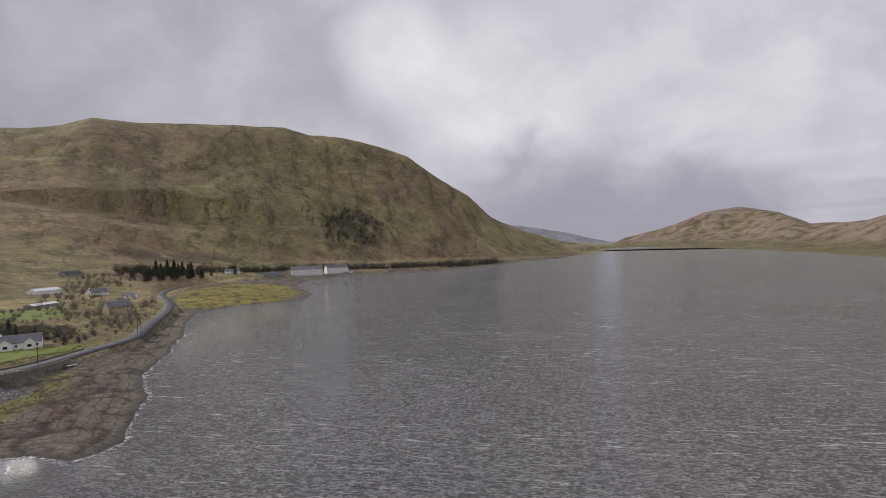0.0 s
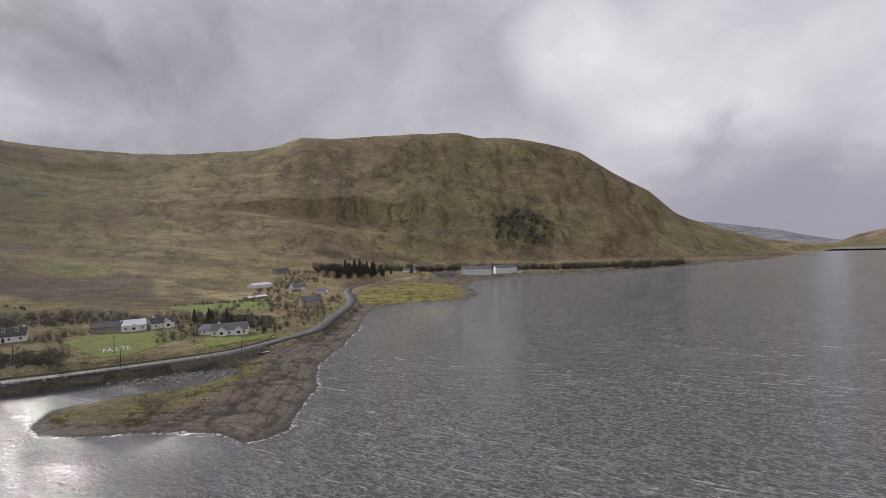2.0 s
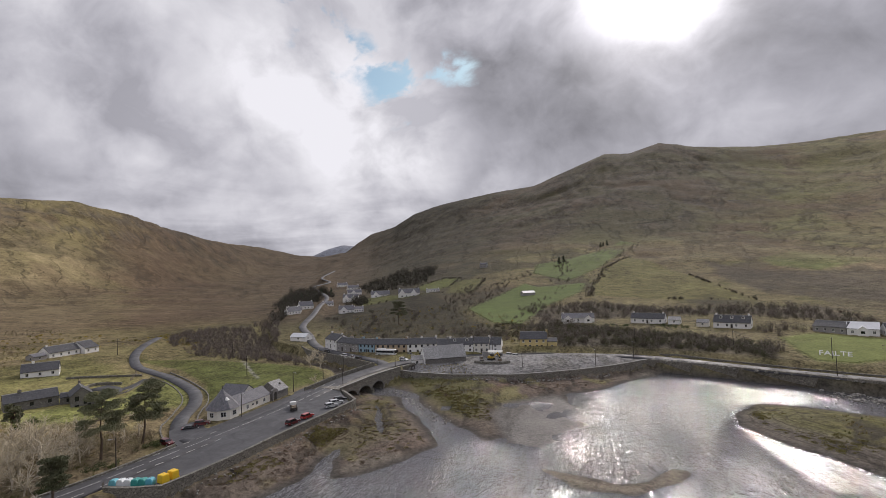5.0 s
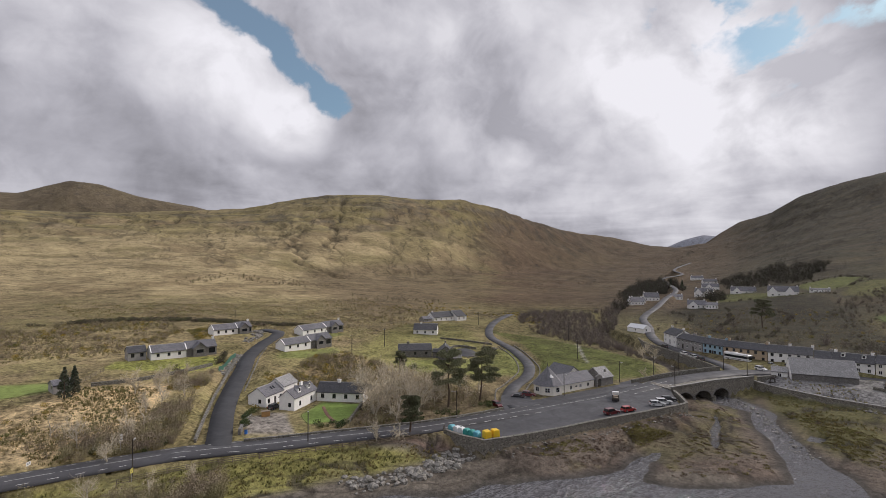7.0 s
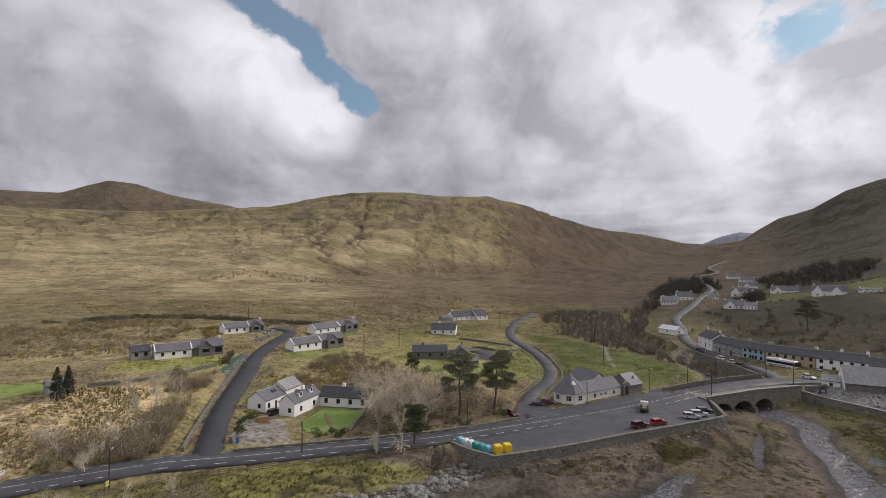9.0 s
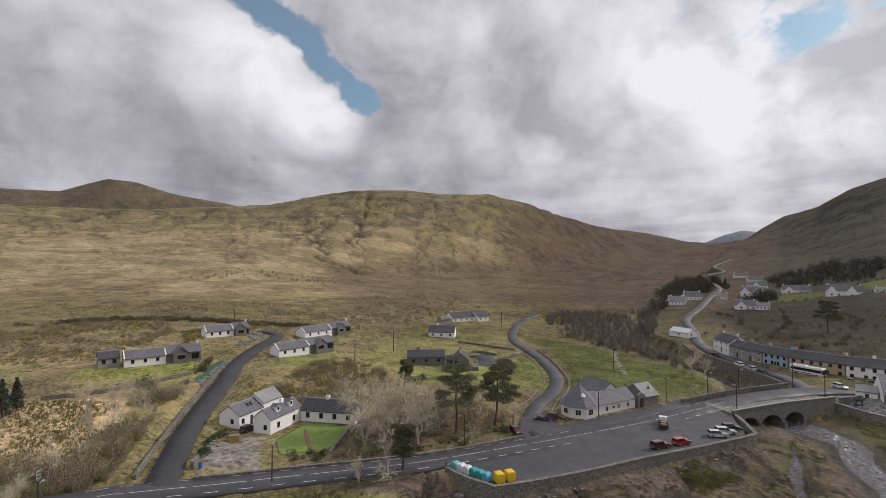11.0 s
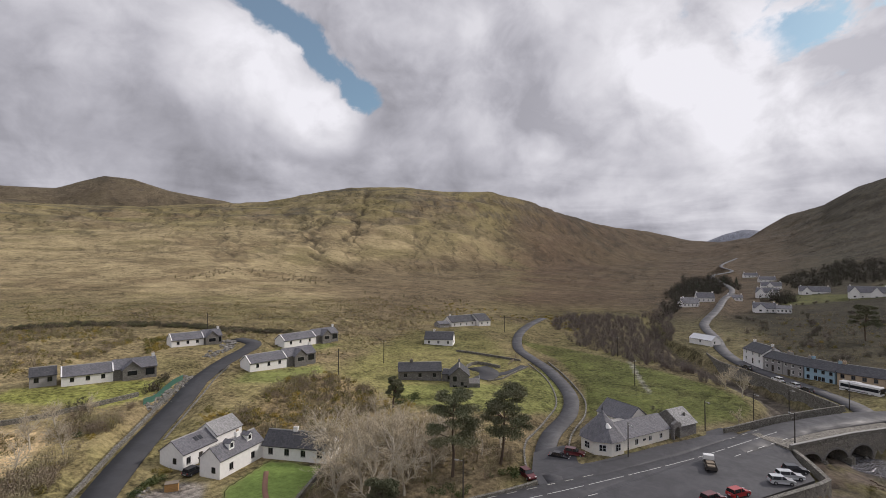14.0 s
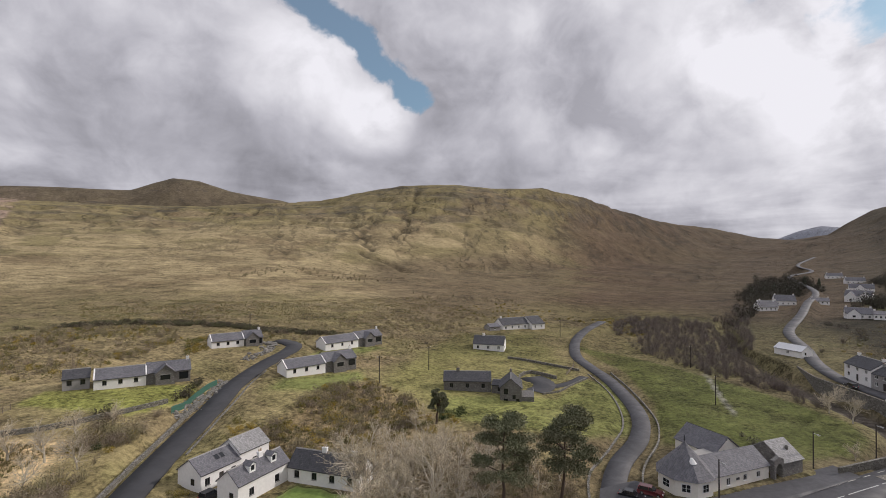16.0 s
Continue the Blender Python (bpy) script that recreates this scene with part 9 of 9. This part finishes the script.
def digger(x, y, z, turn):
    d = thing("digger", Matrix.LocRotScale((x, y, z), Euler((0, 0, radians(turn))), None), "small yellow tracked digger in the quay yard", "digger")
    part("body", box(-1.3, 1.1, -0.95, 0.95, 0.75, 1.7, 0.12), DIGGER_YELLOW, d)
    cab = part("cab", box(0.0, 1.2, -0.9, 0.2, 1.6, 2.75, 0.08), DARK_TRIM, d)
    part("pane", box(0.1, 1.23, -0.8, 0.1, 1.85, 2.6), GLASS, cab)
    for s in (-1, 1):
        part("track", box(-1.5, 1.5, s * 0.95 - 0.25, s * 0.95 + 0.25, 0.0, 0.7, 0.25), RUBBER, d)
    part("boom", box(0, 2.7, -0.15, 0.15, -0.2, 0.2, 0.05), DIGGER_YELLOW, d, m=Matrix.Translation((1.0, 0.45, 1.5)) @ Matrix.Rotation(radians(-42), 4, "Y"))
    part("stick", box(0, 2.0, -0.12, 0.12, -0.15, 0.15, 0.05), DIGGER_YELLOW, d, m=Matrix.Translation((2.9, 0.45, 3.3)) @ Matrix.Rotation(radians(62), 4, "Y"))
    bm = bmesh.new()
    prism(bm, [(0, 0), (0.8, 0.1), (0.7, 0.6), (0.1, 0.7)], -0.35, 0.35)
    part("bucket", bm, DARK_TRIM, d, m=Matrix.Translation((3.5, 0.45, 1.0)))


def canopy(x, y, z, turn, L, W, high):
    c = thing("canopy", Matrix.LocRotScale((x, y, z), Euler((0, 0, radians(turn))), None), "white pitched canopy on posts in the quay yard", "canopy")
    for px in (-L / 2, L / 2):
        for py in (-W / 2, W / 2):
            part("post", box(px - 0.06, px + 0.06, py - 0.06, py + 0.06, 0, high), GALVANISED, c)
    bm = bmesh.new()
    prism(bm, [(-W / 2 - 0.2, high), (W / 2 + 0.2, high), (W / 2 + 0.2, high + 0.12), (0, high + 0.75), (-W / 2 - 0.2, high + 0.12)], -L / 2 - 0.2, L / 2 + 0.2)
    part("cover", bm, CANVAS, c, m=Matrix.Rotation(math.pi / 2, 4, "Z"))


def crate(x, y, z, turn, L, W, H, mat, label):
    c = thing("crate", Matrix.LocRotScale((x, y, z), Euler((0, 0, radians(turn))), None), label, "crate", "crates in the quay yard")
    part("body", box(-L / 2, L / 2, -W / 2, W / 2, 0, H, 0.04), mat, c)
    part("lid", box(-L / 2 - 0.04, L / 2 + 0.04, -W / 2 - 0.04, W / 2 + 0.04, H, H + 0.06), DARK_TIMBER, c)


YARD = ground(-212, 29) + 0.02
digger(-212.0, 29.0, YARD, 60)
canopy(-217.0, 31.0, YARD, 80, 5.5, 3.4, 2.5)
for i, (x, y, L, W, H, mat) in enumerate(((-214, 25.0, 2.4, 1.2, 1.1, TIMBER), (-219, 26.5, 3.0, 2.2, 2.3, GREY_RENDER), (-209.5, 32.5, 1.6, 1.2, 0.9, TIMBER), (-220.5, 33.0, 2.2, 1.4, 1.2, DARK_TIMBER), (-208.4, 25.2, 1.2, 1.2, 0.8, DARK_TIMBER))):
    crate(x, y, YARD, 12 * i, L, W, H, mat, "weathered timber crate in the quay yard" if mat is not GREY_RENDER else "grey plant box in the quay yard")
wall_line("yard_wall", ((-206.6, 22.0), (-204.2, 27.0), (-203.2, 33.0), (-205.0, 36.5)), 1.0, 0.4, DRYSTONE, "curved stone wall round the quay yard", foot=0.6)


def sculpture(x, y, z):
    """A bent dark figure on the quay, as one plain shape."""
    bm = bmesh.new()
    for p, q, r in (((-0.9, 0, 0), (-0.6, 0, 1.3), 0.16), ((0.5, 0.25, 0), (0.4, 0.1, 1.2), 0.15), ((0.6, -0.25, 0), (0.45, -0.1, 1.2), 0.15), ((-0.6, 0, 1.25), (0.5, 0, 1.35), 0.34), ((0.5, 0, 1.4), (1.2, 0, 2.0), 0.18), ((-0.7, 0, 1.3), (-1.5, 0, 0.9), 0.09)):
        d = Vector(q) - Vector(p)
        bmesh.ops.create_cone(bm, segments=9, radius1=r, radius2=r * 0.8, depth=d.length, cap_ends=True, matrix=Matrix.Translation((Vector(p) + Vector(q)) / 2) @ d.to_track_quat("Z", "Y").to_matrix().to_4x4())
    solid(bm, -1.3, 1.0, -0.6, 0.6, -0.5, 0.02)
    me = bpy.data.meshes.new("sculpture")
    bm.to_mesh(me)
    bm.free()
    me.materials.append(DARK_TIMBER)
    ob = tagged(new("sculpture", me), "dark bronze sculpture on the quay before the shop", "sculpture")
    ob.matrix_basis = Matrix.LocRotScale((x, y, z), Euler((0, 0, radians(100))), None)


sculpture(-203.5, -3.2, ground(-203.5, -3.2) + 0.05)


def flat_path(name, pts, half, mat, label):
    line = along([(x, y, ground(x, y) + 0.03) for x, y in pts], 1.5)
    for q in line:
        q[2] = ground(q[0], q[1]) + 0.06
    return tagged(ribbon(name, line, half, -half, mat, 0.0, 0.3), label, "path", kind="structure")


flat_path("path_cottage", ((-84.8, -88.0), (-81.5, -81.0), (-79.5, -75.0)), 0.45, RED_PATH, "narrow red brick path across a lawn")
flat_path("path_terrace", ((-163.5, -107.5), (-168.5, -108.5), (-172.5, -112), (-174.5, -118)), 4.2, TARMAC, "dark tarmac yard beside the stone house")
flat_path("path_drive", ((-171, -107), (-180, -106.5), (-190, -109)), 1.6, TARMAC, "dark tarmac drive from the lane to a stone house")
wall_line("drive_wall", ((-186, -140), (-188.2, -136.7), (-191.5, -126), (-194.7, -114.4)), 0.8, 0.5, DRYSTONE, "dark drystone wall above the winding lane")
wall_line("terrace_kerb", ((-163.5, -103.2), (-169, -102), (-176, -104), (-188, -106.5)), 0.5, 0.35, DRYSTONE, "low stone kerb round a tarmac yard", "kerb")
